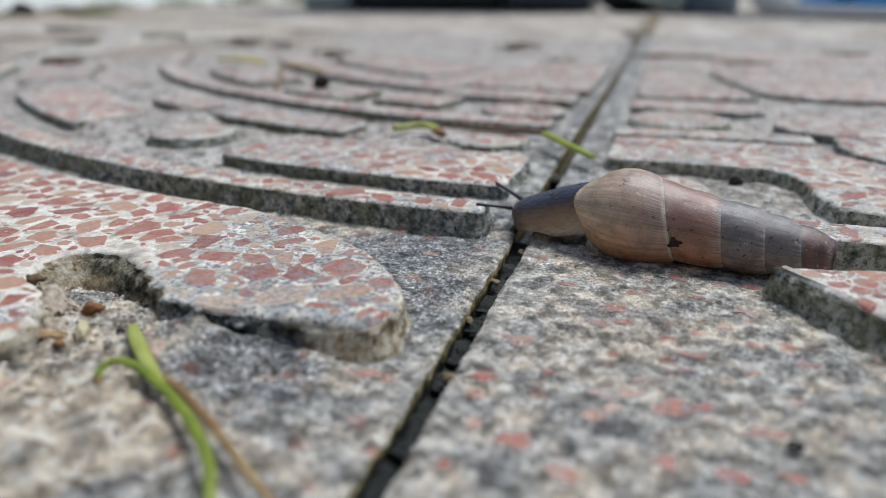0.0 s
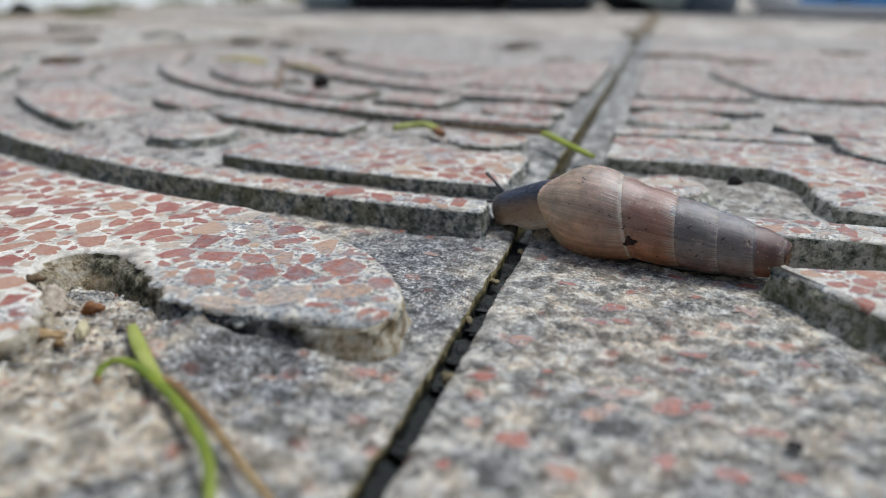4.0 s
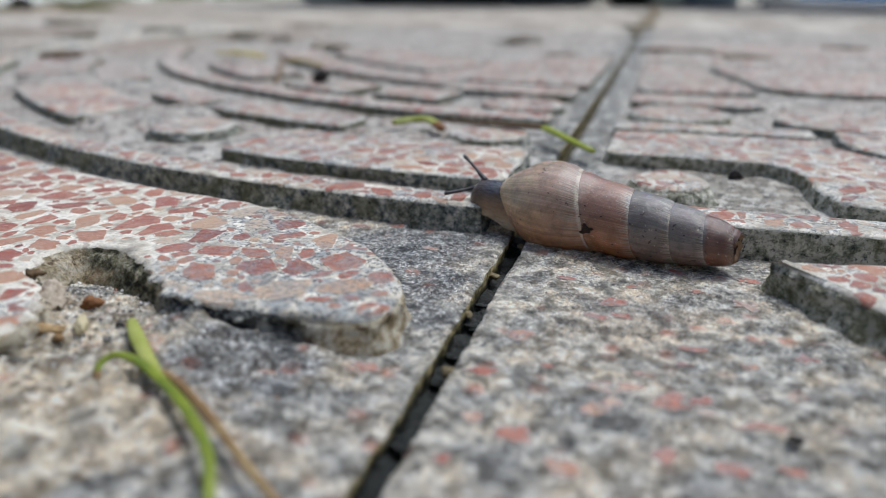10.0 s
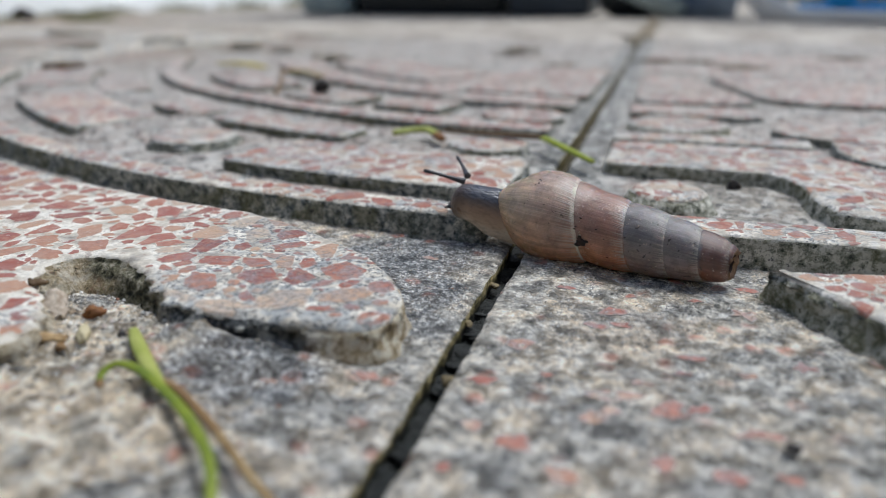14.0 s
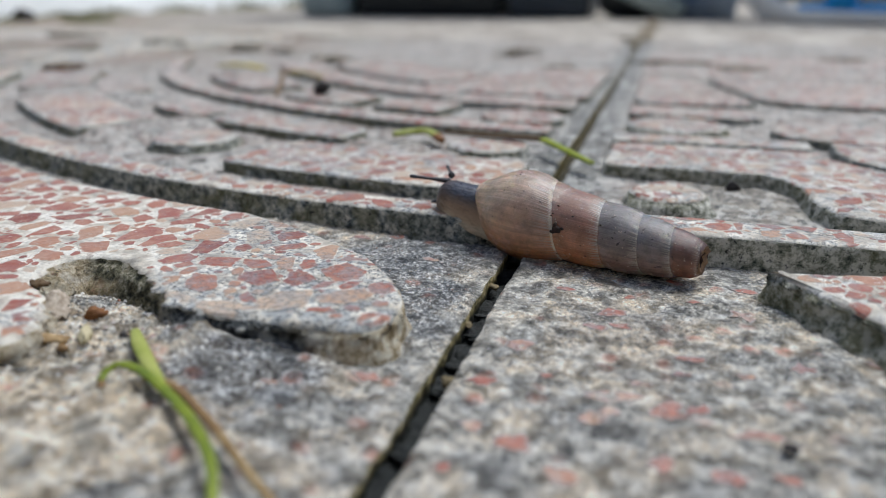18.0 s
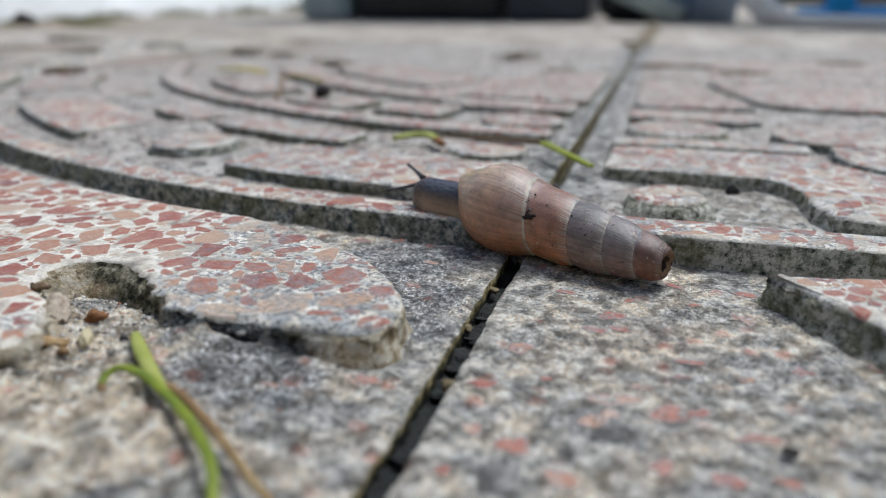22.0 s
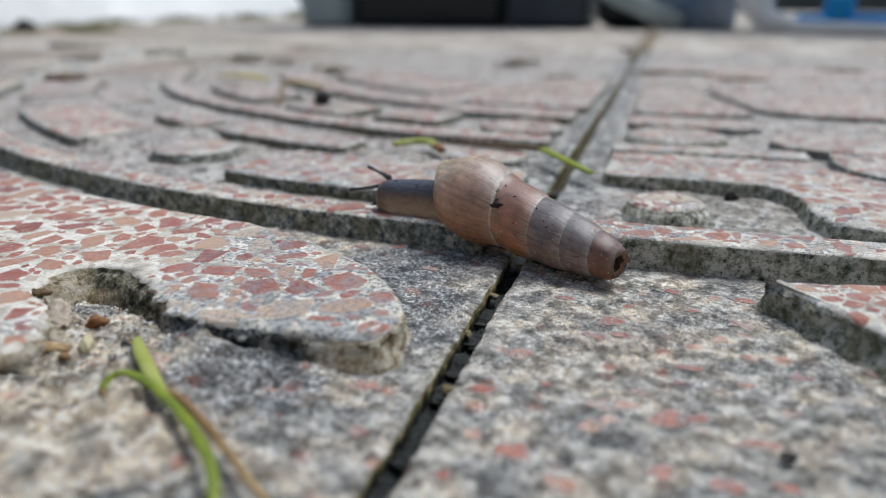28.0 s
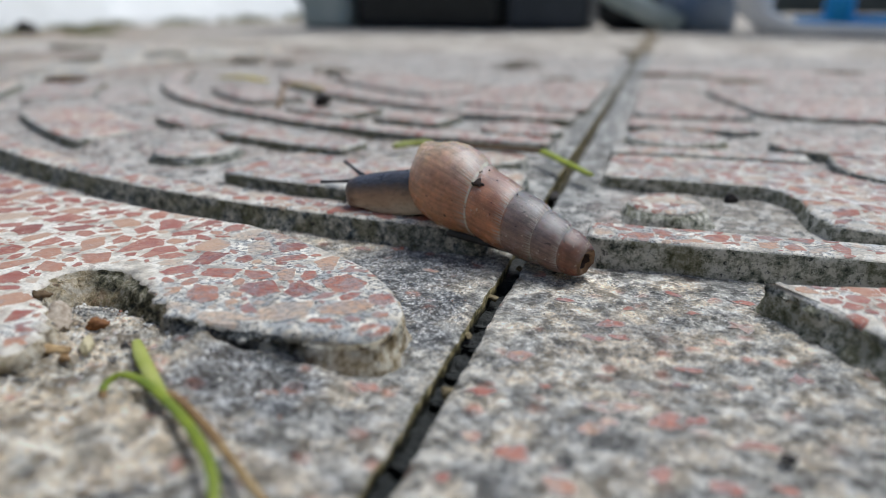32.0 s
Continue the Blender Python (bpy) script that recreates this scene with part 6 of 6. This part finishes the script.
for mx, my, mw, md, mh, ms in ((-790, 770, 30, 30, 12, 1), (-822, 890, 25, 45, 12, 2), (-845, 1010, 25, 60, 16, 3), (-815, 1150, 30, 60, 18, 4), (-780, 1300, 40, 80, 22, 5), (-765, 1480, 40, 60, 24, 8), (-745, 850, 40, 25, 6, 6), (-680, 780, 40, 25, 5, 7)):
    moss_clump(mx, my, 2.5, mw, md, mh, ms)
crumb("crumb", -775, 770, 8, 15, M_DEBRIS, "dark lump of bark beside the slab", "bark", 0.8, 0.6, 0, 15)


def motions():
    walk(snail, [
        (0, pose(0.00041, 0.11815, 0)),
        (0.5, pose(0.00037, 0.11838, 0)),
        (1, pose(-0.00050, 0.11863, 0)),
        (1.5, pose(-0.00233, 0.11936, 0)),
        (2, pose(-0.00380, 0.11903, 0)),
        (2.5, pose(-0.00472, 0.11866, 0)),
        (3, pose(-0.00505, 0.11733, 0)),
        (5.5, pose(-0.00578, 0.11760, 0)),
        (7.5, pose(-0.00598, 0.11798, 0)),
        (8, pose(-0.00749, 0.11901, 0)),
        (8.5, pose(-0.00875, 0.11901, 0)),
        (9, pose(-0.01037, 0.11901, 0)),
        (9.5, pose(-0.01107, 0.11820, 0)),
        (10, pose(-0.01202, 0.11839, 0)),
        (11, pose(-0.01170, 0.11691, 0)),
        (12, pose(-0.01178, 0.11755, 0)),
        (13, pose(-0.01179, 0.11828, 0)),
        (14, pose(-0.01217, 0.11649, 0)),
        (14.5, pose(-0.01302, 0.11696, 0)),
        (16.5, pose(-0.01630, 0.11695, 0)),
        (17.5, pose(-0.01638, 0.11665, 0)),
        (18.5, pose(-0.01632, 0.11726, 0)),
        (20, pose(-0.01636, 0.11714, 0)),
        (20.5, pose(-0.01766, 0.11951, 0)),
        (21, pose(-0.01947, 0.11924, 0)),
        (21.5, pose(-0.02086, 0.11864, 0)),
        (22, pose(-0.02058, 0.11765, 0)),
        (23, pose(-0.02150, 0.11911, 0)),
        (24, pose(-0.02123, 0.11845, 0)),
        (24.5, pose(-0.02142, 0.11886, 0)),
        (25.5, pose(-0.02127, 0.11851, 0)),
        (27.5, pose(-0.02611, 0.12042, 0)),
        (28, pose(-0.02632, 0.12031, 0)),
        (29, pose(-0.02661, 0.12005, 0)),
        (30, pose(-0.02629, 0.12118, 0)),
        (30.3, pose(-0.02738, 0.12105, 0)),
        (30.5, pose(-0.02855, 0.12191, 0)),
        (31, pose(-0.03119, 0.12131, 0)),
        (32, pose(-0.03126, 0.12123, 0)),
    ])
    walk(shell, [
        (0, pose(0.02459, -0.00530, 0.00394, 155.99, -80.65, -78.43)),
        (0.5, pose(0.02460, -0.00524, 0.00393, 155.80, -80.61, -78.13)),
        (1, pose(0.02408, -0.00706, 0.00383, 117.87, -83.81, -44.35)),
        (1.5, pose(0.02271, -0.01007, 0.00356, 20.65, -61.14, 47.82)),
        (2, pose(0.02287, -0.00989, 0.00363, 24.53, -68.60, 43.60)),
        (2.5, pose(0.02333, -0.00911, 0.00377, 67.42, -83.03, 1.41)),
        (3, pose(0.02388, -0.00770, 0.00383, 145.11, -80.45, -73.36)),
        (5.5, pose(0.02414, -0.00707, 0.00394, 162.11, -77.66, -88.83)),
        (7.5, pose(0.02381, -0.00813, 0.00394, 152.47, -82.04, -81.54)),
        (8, pose(0.02301, -0.01009, 0.00389, 40.12, -82.85, 26.43)),
        (8.5, pose(0.02338, -0.00869, 0.00365, 19.38, -64.06, 52.05)),
        (9, pose(0.02317, -0.00940, 0.00372, 17.38, -64.64, 52.12)),
        (9.5, pose(0.02383, -0.00791, 0.00386, 24.64, -77.95, 47.48)),
        (10, pose(0.02391, -0.00794, 0.00403, 148.87, -85.67, -77.31)),
        (11, pose(0.02379, -0.00821, 0.00398, 156.78, -81.96, -86.02)),
        (12, pose(0.02391, -0.00789, 0.00400, 146.74, -84.90, -75.10)),
        (13, pose(0.02377, -0.00831, 0.00401, 159.29, -82.78, -88.71)),
        (14, pose(0.02357, -0.00882, 0.00397, 148.39, -83.85, -79.06)),
        (14.5, pose(0.02288, -0.01047, 0.00397, 20.99, -80.81, 44.66)),
        (16.5, pose(0.02370, -0.00850, 0.00401, 12.37, -77.52, 58.19)),
        (17.5, pose(0.02380, -0.00819, 0.00397, 13.14, -75.85, 58.25)),
        (18.5, pose(0.02380, -0.00817, 0.00396, 19.22, -79.52, 52.14)),
        (20, pose(0.02369, -0.00845, 0.00394, 16.71, -77.04, 54.06)),
        (20.5, pose(0.02260, -0.01097, 0.00388, 9.87, -61.05, 55.46)),
        (21, pose(0.02240, -0.01120, 0.00377, 11.12, -54.39, 54.34)),
        (21.5, pose(0.02282, -0.01031, 0.00376, 15.42, -64.41, 51.72)),
        (22, pose(0.02285, -0.01036, 0.00383, 12.52, -63.35, 54.38)),
        (23, pose(0.02287, -0.01045, 0.00392, 11.07, -68.74, 55.11)),
        (24, pose(0.02283, -0.01054, 0.00393, 10.86, -68.64, 55.09)),
        (24.5, pose(0.02285, -0.01051, 0.00393, 10.85, -68.73, 55.18)),
        (25.5, pose(0.02297, -0.01024, 0.00392, 10.52, -67.31, 56.24)),
        (27.5, pose(0.02192, -0.01137, 0.00346, 21.27, -56.54, 44.59)),
        (28, pose(0.02193, -0.01177, 0.00361, 16.29, -55.61, 48.21)),
        (29, pose(0.02224, -0.01080, 0.00347, 25.34, -62.82, 41.26)),
        (30, pose(0.02205, -0.01117, 0.00347, 20.36, -55.61, 46.11)),
        (30.3, pose(0.02185, -0.01151, 0.00345, 15.42, -40.65, 52.04)),
        (30.5, pose(0.02143, -0.01208, 0.00339, 17.83, -44.45, 47.89)),
        (31, pose(0.02145, -0.01169, 0.00329, 17.49, -34.75, 51.23)),
        (32, pose(0.02170, -0.01107, 0.00325, 18.34, -35.19, 52.15)),
    ])
    walk(body, [
        (0, pose(-0.02404, 0.00503, 0.00260, -16.78, 0.00, 78.28)),
        (0.5, pose(-0.02469, 0.00475, 0.00265, -16.09, 0.00, 79.46)),
        (1, pose(-0.02422, 0.00405, 0.00269, -18.45, 0.00, 82.69)),
        (1.5, pose(-0.02216, 0.00368, 0.00274, -25.98, 0.00, 85.63)),
        (2, pose(-0.02163, 0.00555, 0.00278, -24.66, 0.00, 78.81)),
        (2.5, pose(-0.02137, 0.00731, 0.00283, -21.01, 0.00, 72.00)),
        (3, pose(-0.02156, 0.00816, 0.00287, -18.81, 0.00, 68.29)),
        (5.5, pose(-0.02228, 0.00745, 0.00310, -14.53, 0.00, 70.76)),
        (7.5, pose(-0.02295, 0.00630, 0.00390, -8.12, 0.00, 75.82)),
        (8, pose(-0.02157, 0.00493, 0.00410, -8.45, 0.00, 81.07)),
        (8.5, pose(-0.02013, 0.00415, 0.00443, -13.45, 0.00, 81.88)),
        (9, pose(-0.01894, 0.00374, 0.00477, -9.84, 0.00, 83.64)),
        (9.5, pose(-0.01873, 0.00369, 0.00510, -2.51, 0.00, 82.14)),
        (10, pose(-0.01882, 0.00360, 0.00543, 5.96, 0.00, 82.57)),
        (11, pose(-0.01888, 0.00413, 0.00610, 9.34, 0.00, 80.65)),
        (12, pose(-0.01999, 0.00294, 0.00650, 10.97, 0.00, 85.76)),
        (13, pose(-0.02148, 0.00283, 0.00690, 11.76, 0.00, 86.91)),
        (14, pose(-0.02143, 0.00254, 0.00730, 12.04, 0.00, 88.40)),
        (14.5, pose(-0.02097, 0.00340, 0.00730, 12.15, 0.00, 86.67)),
        (16.5, pose(-0.01897, 0.00502, 0.00730, 14.96, 0.00, 77.32)),
        (17.5, pose(-0.01982, 0.00498, 0.00730, 13.18, 0.00, 77.92)),
        (18.5, pose(-0.02134, 0.00574, 0.00730, 11.47, 0.00, 76.39)),
        (20, pose(-0.02334, 0.00660, 0.00730, 9.76, 0.00, 75.46)),
        (20.5, pose(-0.02276, 0.00551, 0.00730, 8.50, 0.00, 80.54)),
        (21, pose(-0.02073, 0.00408, 0.00730, 6.72, 0.00, 84.74)),
        (21.5, pose(-0.02005, 0.00522, 0.00730, 6.72, 0.00, 79.29)),
        (22, pose(-0.02158, 0.00700, 0.00730, 7.61, 0.00, 74.31)),
        (23, pose(-0.02180, 0.00699, 0.00730, 10.03, 0.00, 74.61)),
        (24, pose(-0.02282, 0.00531, 0.00730, 9.77, 0.00, 80.84)),
        (24.5, pose(-0.02333, 0.00510, 0.00730, 9.55, 0.00, 81.73)),
        (25.5, pose(-0.02505, 0.00606, 0.00730, 8.51, 0.00, 79.52)),
        (27.5, pose(-0.02268, 0.00327, 0.00730, -1.97, 0.00, 88.16)),
        (28, pose(-0.02323, 0.00389, 0.00730, 1.75, 0.00, 86.53)),
        (29, pose(-0.02495, 0.00546, 0.00730, -1.37, 0.00, 81.64)),
        (30, pose(-0.02686, 0.00494, 0.00730, -1.33, 0.00, 83.97)),
        (30.3, pose(-0.02606, 0.00494, 0.00730, -1.77, 0.00, 83.97)),
        (30.5, pose(-0.02530, 0.00393, 0.00730, -3.15, 0.00, 87.01)),
        (31, pose(-0.02345, 0.00421, 0.00730, -5.88, 0.00, 85.55)),
        (32, pose(-0.02502, 0.00484, 0.00730, -6.22, 0.00, 83.66)),
    ])
    walk(foot, [
        (0, pose(0.00439, -0.00095, 0.00010, 0.00, 0.00, 78.02)),
        (0.5, pose(0.00439, -0.00094, 0.00010, 0.00, 0.00, 78.58)),
        (1, pose(0.00430, -0.00126, 0.00010, 0.00, 0.00, 77.30)),
        (1.5, pose(0.00406, -0.00180, 0.00010, 2.15, 0.00, 73.52)),
        (2, pose(0.00408, -0.00177, 0.00010, 1.56, 0.00, 71.21)),
        (2.5, pose(0.00417, -0.00163, 0.00010, 0.31, 0.00, 69.93)),
        (3, pose(0.00426, -0.00138, 0.00010, 0.00, 0.00, 70.65)),
        (5.5, pose(0.00431, -0.00126, 0.00010, 0.00, 0.00, 72.54)),
        (7.5, pose(0.00425, -0.00145, 0.00010, 0.00, 0.00, 72.98)),
        (8, pose(0.00411, -0.00180, 0.00010, 0.00, 0.00, 71.80)),
        (8.5, pose(0.00417, -0.00155, 0.00010, 1.36, 0.00, 73.89)),
        (9, pose(0.00414, -0.00168, 0.00010, 0.81, 0.00, 73.09)),
        (9.5, pose(0.00426, -0.00141, 0.00010, 0.00, 0.00, 75.03)),
        (10, pose(0.00427, -0.00142, 0.00010, 0.00, 0.00, 75.17)),
        (11, pose(0.00425, -0.00147, 0.00010, 0.00, 0.00, 74.13)),
        (12, pose(0.00427, -0.00141, 0.00010, 0.00, 0.00, 76.53)),
        (13, pose(0.00425, -0.00148, 0.00010, 0.00, 0.00, 76.62)),
        (14, pose(0.00421, -0.00158, 0.00010, 0.00, 0.00, 76.35)),
        (14.5, pose(0.00409, -0.00187, 0.00010, 0.00, 0.00, 73.04)),
        (16.5, pose(0.00423, -0.00152, 0.00010, 0.00, 0.00, 72.61)),
        (17.5, pose(0.00425, -0.00146, 0.00010, 0.00, 0.00, 73.38)),
        (18.5, pose(0.00425, -0.00146, 0.00010, 0.00, 0.00, 73.03)),
        (20, pose(0.00423, -0.00151, 0.00010, 0.00, 0.00, 72.40)),
        (20.5, pose(0.00404, -0.00196, 0.00021, 0.00, 0.00, 70.51)),
        (21, pose(0.00400, -0.00200, 0.00031, 0.32, 0.00, 71.07)),
        (21.5, pose(0.00408, -0.00184, 0.00042, 0.40, 0.00, 70.46)),
        (22, pose(0.00408, -0.00185, 0.00053, 0.00, 0.00, 68.90)),
        (23, pose(0.00408, -0.00187, 0.00074, 0.00, 0.00, 68.93)),
        (24, pose(0.00408, -0.00188, 0.00096, 0.00, 0.00, 71.30)),
        (24.5, pose(0.00408, -0.00188, 0.00106, 0.00, 0.00, 71.80)),
        (25.5, pose(0.00410, -0.00183, 0.00128, 0.00, 0.00, 71.65)),
        (27.5, pose(0.00392, -0.00203, 0.00167, 3.09, 0.00, 72.57)),
        (28, pose(0.00392, -0.00210, 0.00174, 1.78, 0.00, 71.58)),
        (29, pose(0.00397, -0.00193, 0.00188, 2.95, 0.00, 71.51)),
        (30, pose(0.00394, -0.00199, 0.00202, 2.98, 0.00, 72.39)),
        (30.3, pose(0.00390, -0.00205, 0.00206, 3.15, 0.00, 71.70)),
        (30.5, pose(0.00383, -0.00216, 0.00209, 3.43, 0.00, 71.87)),
        (31, pose(0.00383, -0.00209, 0.00216, 3.43, 0.00, 71.21)),
        (32, pose(0.00387, -0.00198, 0.00230, 3.43, 0.00, 71.80)),
    ])
    walk(tentacle_near, [
        (0, pose(-0.02394, 0.00624, 0.00393, 82.27, -17.69, -65.92)),
        (0.5, pose(-0.02421, 0.00609, 0.00406, 88.52, -3.46, -66.81)),
        (1, pose(-0.02328, 0.00560, 0.00458, 89.24, -2.57, -73.60)),
        (1.5, pose(-0.02152, 0.00515, 0.00466, 84.66, -18.40, -73.50)),
        (2, pose(-0.02113, 0.00681, 0.00403, 81.19, -22.03, -67.56)),
        (2.5, pose(-0.02041, 0.00843, 0.00356, 91.40, 4.52, -72.75)),
        (3, pose(-0.01976, 0.00964, 0.00390, 91.91, 6.07, -72.47)),
        (5.5, pose(-0.02057, 0.00926, 0.00504, 89.26, -2.51, -73.60)),
        (7.5, pose(-0.02181, 0.00821, 0.00654, 86.18, -13.33, -73.86)),
        (8, pose(-0.02101, 0.00656, 0.00640, 68.55, -46.35, -61.49)),
        (8.5, pose(-0.01959, 0.00580, 0.00667, 64.40, -45.02, -55.89)),
        (9, pose(-0.01829, 0.00539, 0.00668, 74.79, -26.95, -59.05)),
        (9.5, pose(-0.01769, 0.00541, 0.00675, 84.99, -8.43, -59.10)),
        (10, pose(-0.01726, 0.00530, 0.00679, 97.65, 12.57, -58.31)),
        (11, pose(-0.01798, 0.00562, 0.00727, 84.25, -9.93, -59.72)),
        (12, pose(-0.01861, 0.00462, 0.00843, 84.69, -18.29, -73.51)),
        (13, pose(-0.02035, 0.00463, 0.00902, 83.77, -13.74, -65.31)),
        (14, pose(-0.01995, 0.00444, 0.00973, 68.66, -48.07, -62.30)),
        (14.5, pose(-0.02012, 0.00501, 0.00947, 65.25, -50.93, -59.29)),
        (16.5, pose(-0.01777, 0.00664, 0.00922, 87.74, -7.83, -73.87)),
        (17.5, pose(-0.01844, 0.00665, 0.00919, 85.61, -15.26, -73.74)),
        (18.5, pose(-0.01995, 0.00739, 0.00915, 79.37, -32.61, -70.80)),
        (20, pose(-0.02176, 0.00830, 0.00915, 76.35, -38.31, -68.61)),
        (20.5, pose(-0.02134, 0.00711, 0.00901, 80.26, -30.59, -71.36)),
        (21, pose(-0.01954, 0.00569, 0.00920, 82.34, -25.32, -72.53)),
        (21.5, pose(-0.01931, 0.00657, 0.00890, 88.45, -5.35, -73.78)),
        (22, pose(-0.02046, 0.00846, 0.00857, 98.98, 15.92, -60.06)),
        (23, pose(-0.02110, 0.00827, 0.00808, 65.47, -32.54, -49.69)),
        (24, pose(-0.02178, 0.00698, 0.00883, 82.58, -11.69, -57.28)),
        (24.5, pose(-0.02220, 0.00680, 0.00885, 83.67, -10.00, -57.44)),
        (25.5, pose(-0.02472, 0.00754, 0.00894, 88.95, -1.64, -57.23)),
        (27.5, pose(-0.02181, 0.00483, 0.00926, 97.45, 16.44, -65.20)),
        (28, pose(-0.02181, 0.00546, 0.00896, 96.66, 17.87, -69.18)),
        (29, pose(-0.02378, 0.00713, 0.00931, 98.30, 17.11, -63.62)),
        (30, pose(-0.02579, 0.00659, 0.00922, 90.59, 1.35, -66.54)),
        (30.3, pose(-0.02488, 0.00657, 0.00935, 84.90, -17.53, -73.51)),
        (30.5, pose(-0.02391, 0.00562, 0.00934, 84.33, -19.35, -73.33)),
        (31, pose(-0.02184, 0.00589, 0.00914, 84.74, -18.05, -73.46)),
        (32, pose(-0.02361, 0.00650, 0.00925, 91.41, 4.58, -72.81)),
    ])
    walk(tentacle_far, [
        (0, pose(-0.02327, 0.00914, 0.00453, -67.12, -35.27, 53.84)),
        (0.5, pose(-0.02399, 0.00897, 0.00491, -63.32, -35.62, 49.21)),
        (1, pose(-0.02414, 0.00809, 0.00521, -62.98, -26.10, 40.78)),
        (1.5, pose(-0.02204, 0.00774, 0.00533, -69.12, -24.44, 47.32)),
        (2, pose(-0.02118, 0.00955, 0.00493, -67.29, -25.34, 45.64)),
        (2.5, pose(-0.02044, 0.01133, 0.00441, -61.64, -34.38, 46.29)),
        (3, pose(-0.02093, 0.01203, 0.00410, -45.58, -33.64, 29.48)),
        (5.5, pose(-0.02068, 0.01185, 0.00546, -73.73, -20.95, 50.78)),
        (7.5, pose(-0.02160, 0.01073, 0.00618, -49.27, -24.67, 25.87)),
        (8, pose(-0.02059, 0.00938, 0.00649, -40.88, -24.49, 19.74)),
        (8.5, pose(-0.01913, 0.00850, 0.00662, -41.68, -24.28, 20.10)),
        (9, pose(-0.01789, 0.00810, 0.00687, -41.81, -29.32, 23.65)),
        (9.5, pose(-0.01818, 0.00770, 0.00709, -54.59, -22.09, 27.88)),
        (10, pose(-0.01765, 0.00775, 0.00696, -50.41, -34.41, 34.34)),
        (11, pose(-0.01813, 0.00826, 0.00804, -62.17, -36.08, 48.13)),
        (12, pose(-0.01823, 0.00752, 0.00895, -64.56, -35.70, 50.82)),
        (13, pose(-0.01976, 0.00728, 0.00934, -70.89, -24.67, 50.30)),
        (14, pose(-0.02015, 0.00685, 0.01014, -72.04, -10.61, 29.60)),
        (14.5, pose(-0.01966, 0.00761, 0.00959, -61.79, -14.48, 24.99)),
        (16.5, pose(-0.01825, 0.00882, 0.00929, -71.73, -5.06, 14.94)),
        (17.5, pose(-0.01905, 0.00888, 0.00989, -94.68, 2.12, 24.38)),
        (18.5, pose(-0.02023, 0.00964, 0.00949, -82.67, -3.47, 25.18)),
        (20, pose(-0.02203, 0.01089, 0.01003, -83.63, -7.97, 51.16)),
        (20.5, pose(-0.02243, 0.00935, 0.00970, -85.01, -5.65, 48.40)),
        (21, pose(-0.02086, 0.00782, 0.00984, -84.36, -5.80, 45.66)),
        (21.5, pose(-0.02025, 0.00884, 0.00954, -81.70, -8.78, 46.29)),
        (22, pose(-0.02156, 0.01047, 0.00894, -79.31, -10.35, 43.56)),
        (23, pose(-0.02129, 0.01067, 0.00882, -89.89, -0.22, 64.45)),
        (24, pose(-0.02277, 0.00930, 0.00991, -85.30, -10.28, 65.29)),
        (24.5, pose(-0.02298, 0.00914, 0.00982, -85.19, -10.58, 65.37)),
        (25.5, pose(-0.02493, 0.00991, 0.00964, -83.59, -11.37, 60.32)),
        (27.5, pose(-0.02194, 0.00730, 0.00969, -79.29, -15.66, 54.99)),
        (28, pose(-0.02247, 0.00793, 0.00962, -79.79, -16.57, 57.71)),
        (29, pose(-0.02462, 0.00943, 0.00975, -77.44, -21.01, 58.15)),
        (30, pose(-0.02670, 0.00880, 0.00958, -70.26, -24.13, 48.73)),
        (30.3, pose(-0.02607, 0.00873, 0.00938, -70.05, -28.29, 52.54)),
        (30.5, pose(-0.02509, 0.00788, 0.00964, -74.96, -26.54, 58.98)),
        (31, pose(-0.02272, 0.00815, 0.00919, -71.21, -28.28, 54.32)),
        (32, pose(-0.02386, 0.00900, 0.00966, -74.34, -20.54, 51.38)),
    ])


motions()
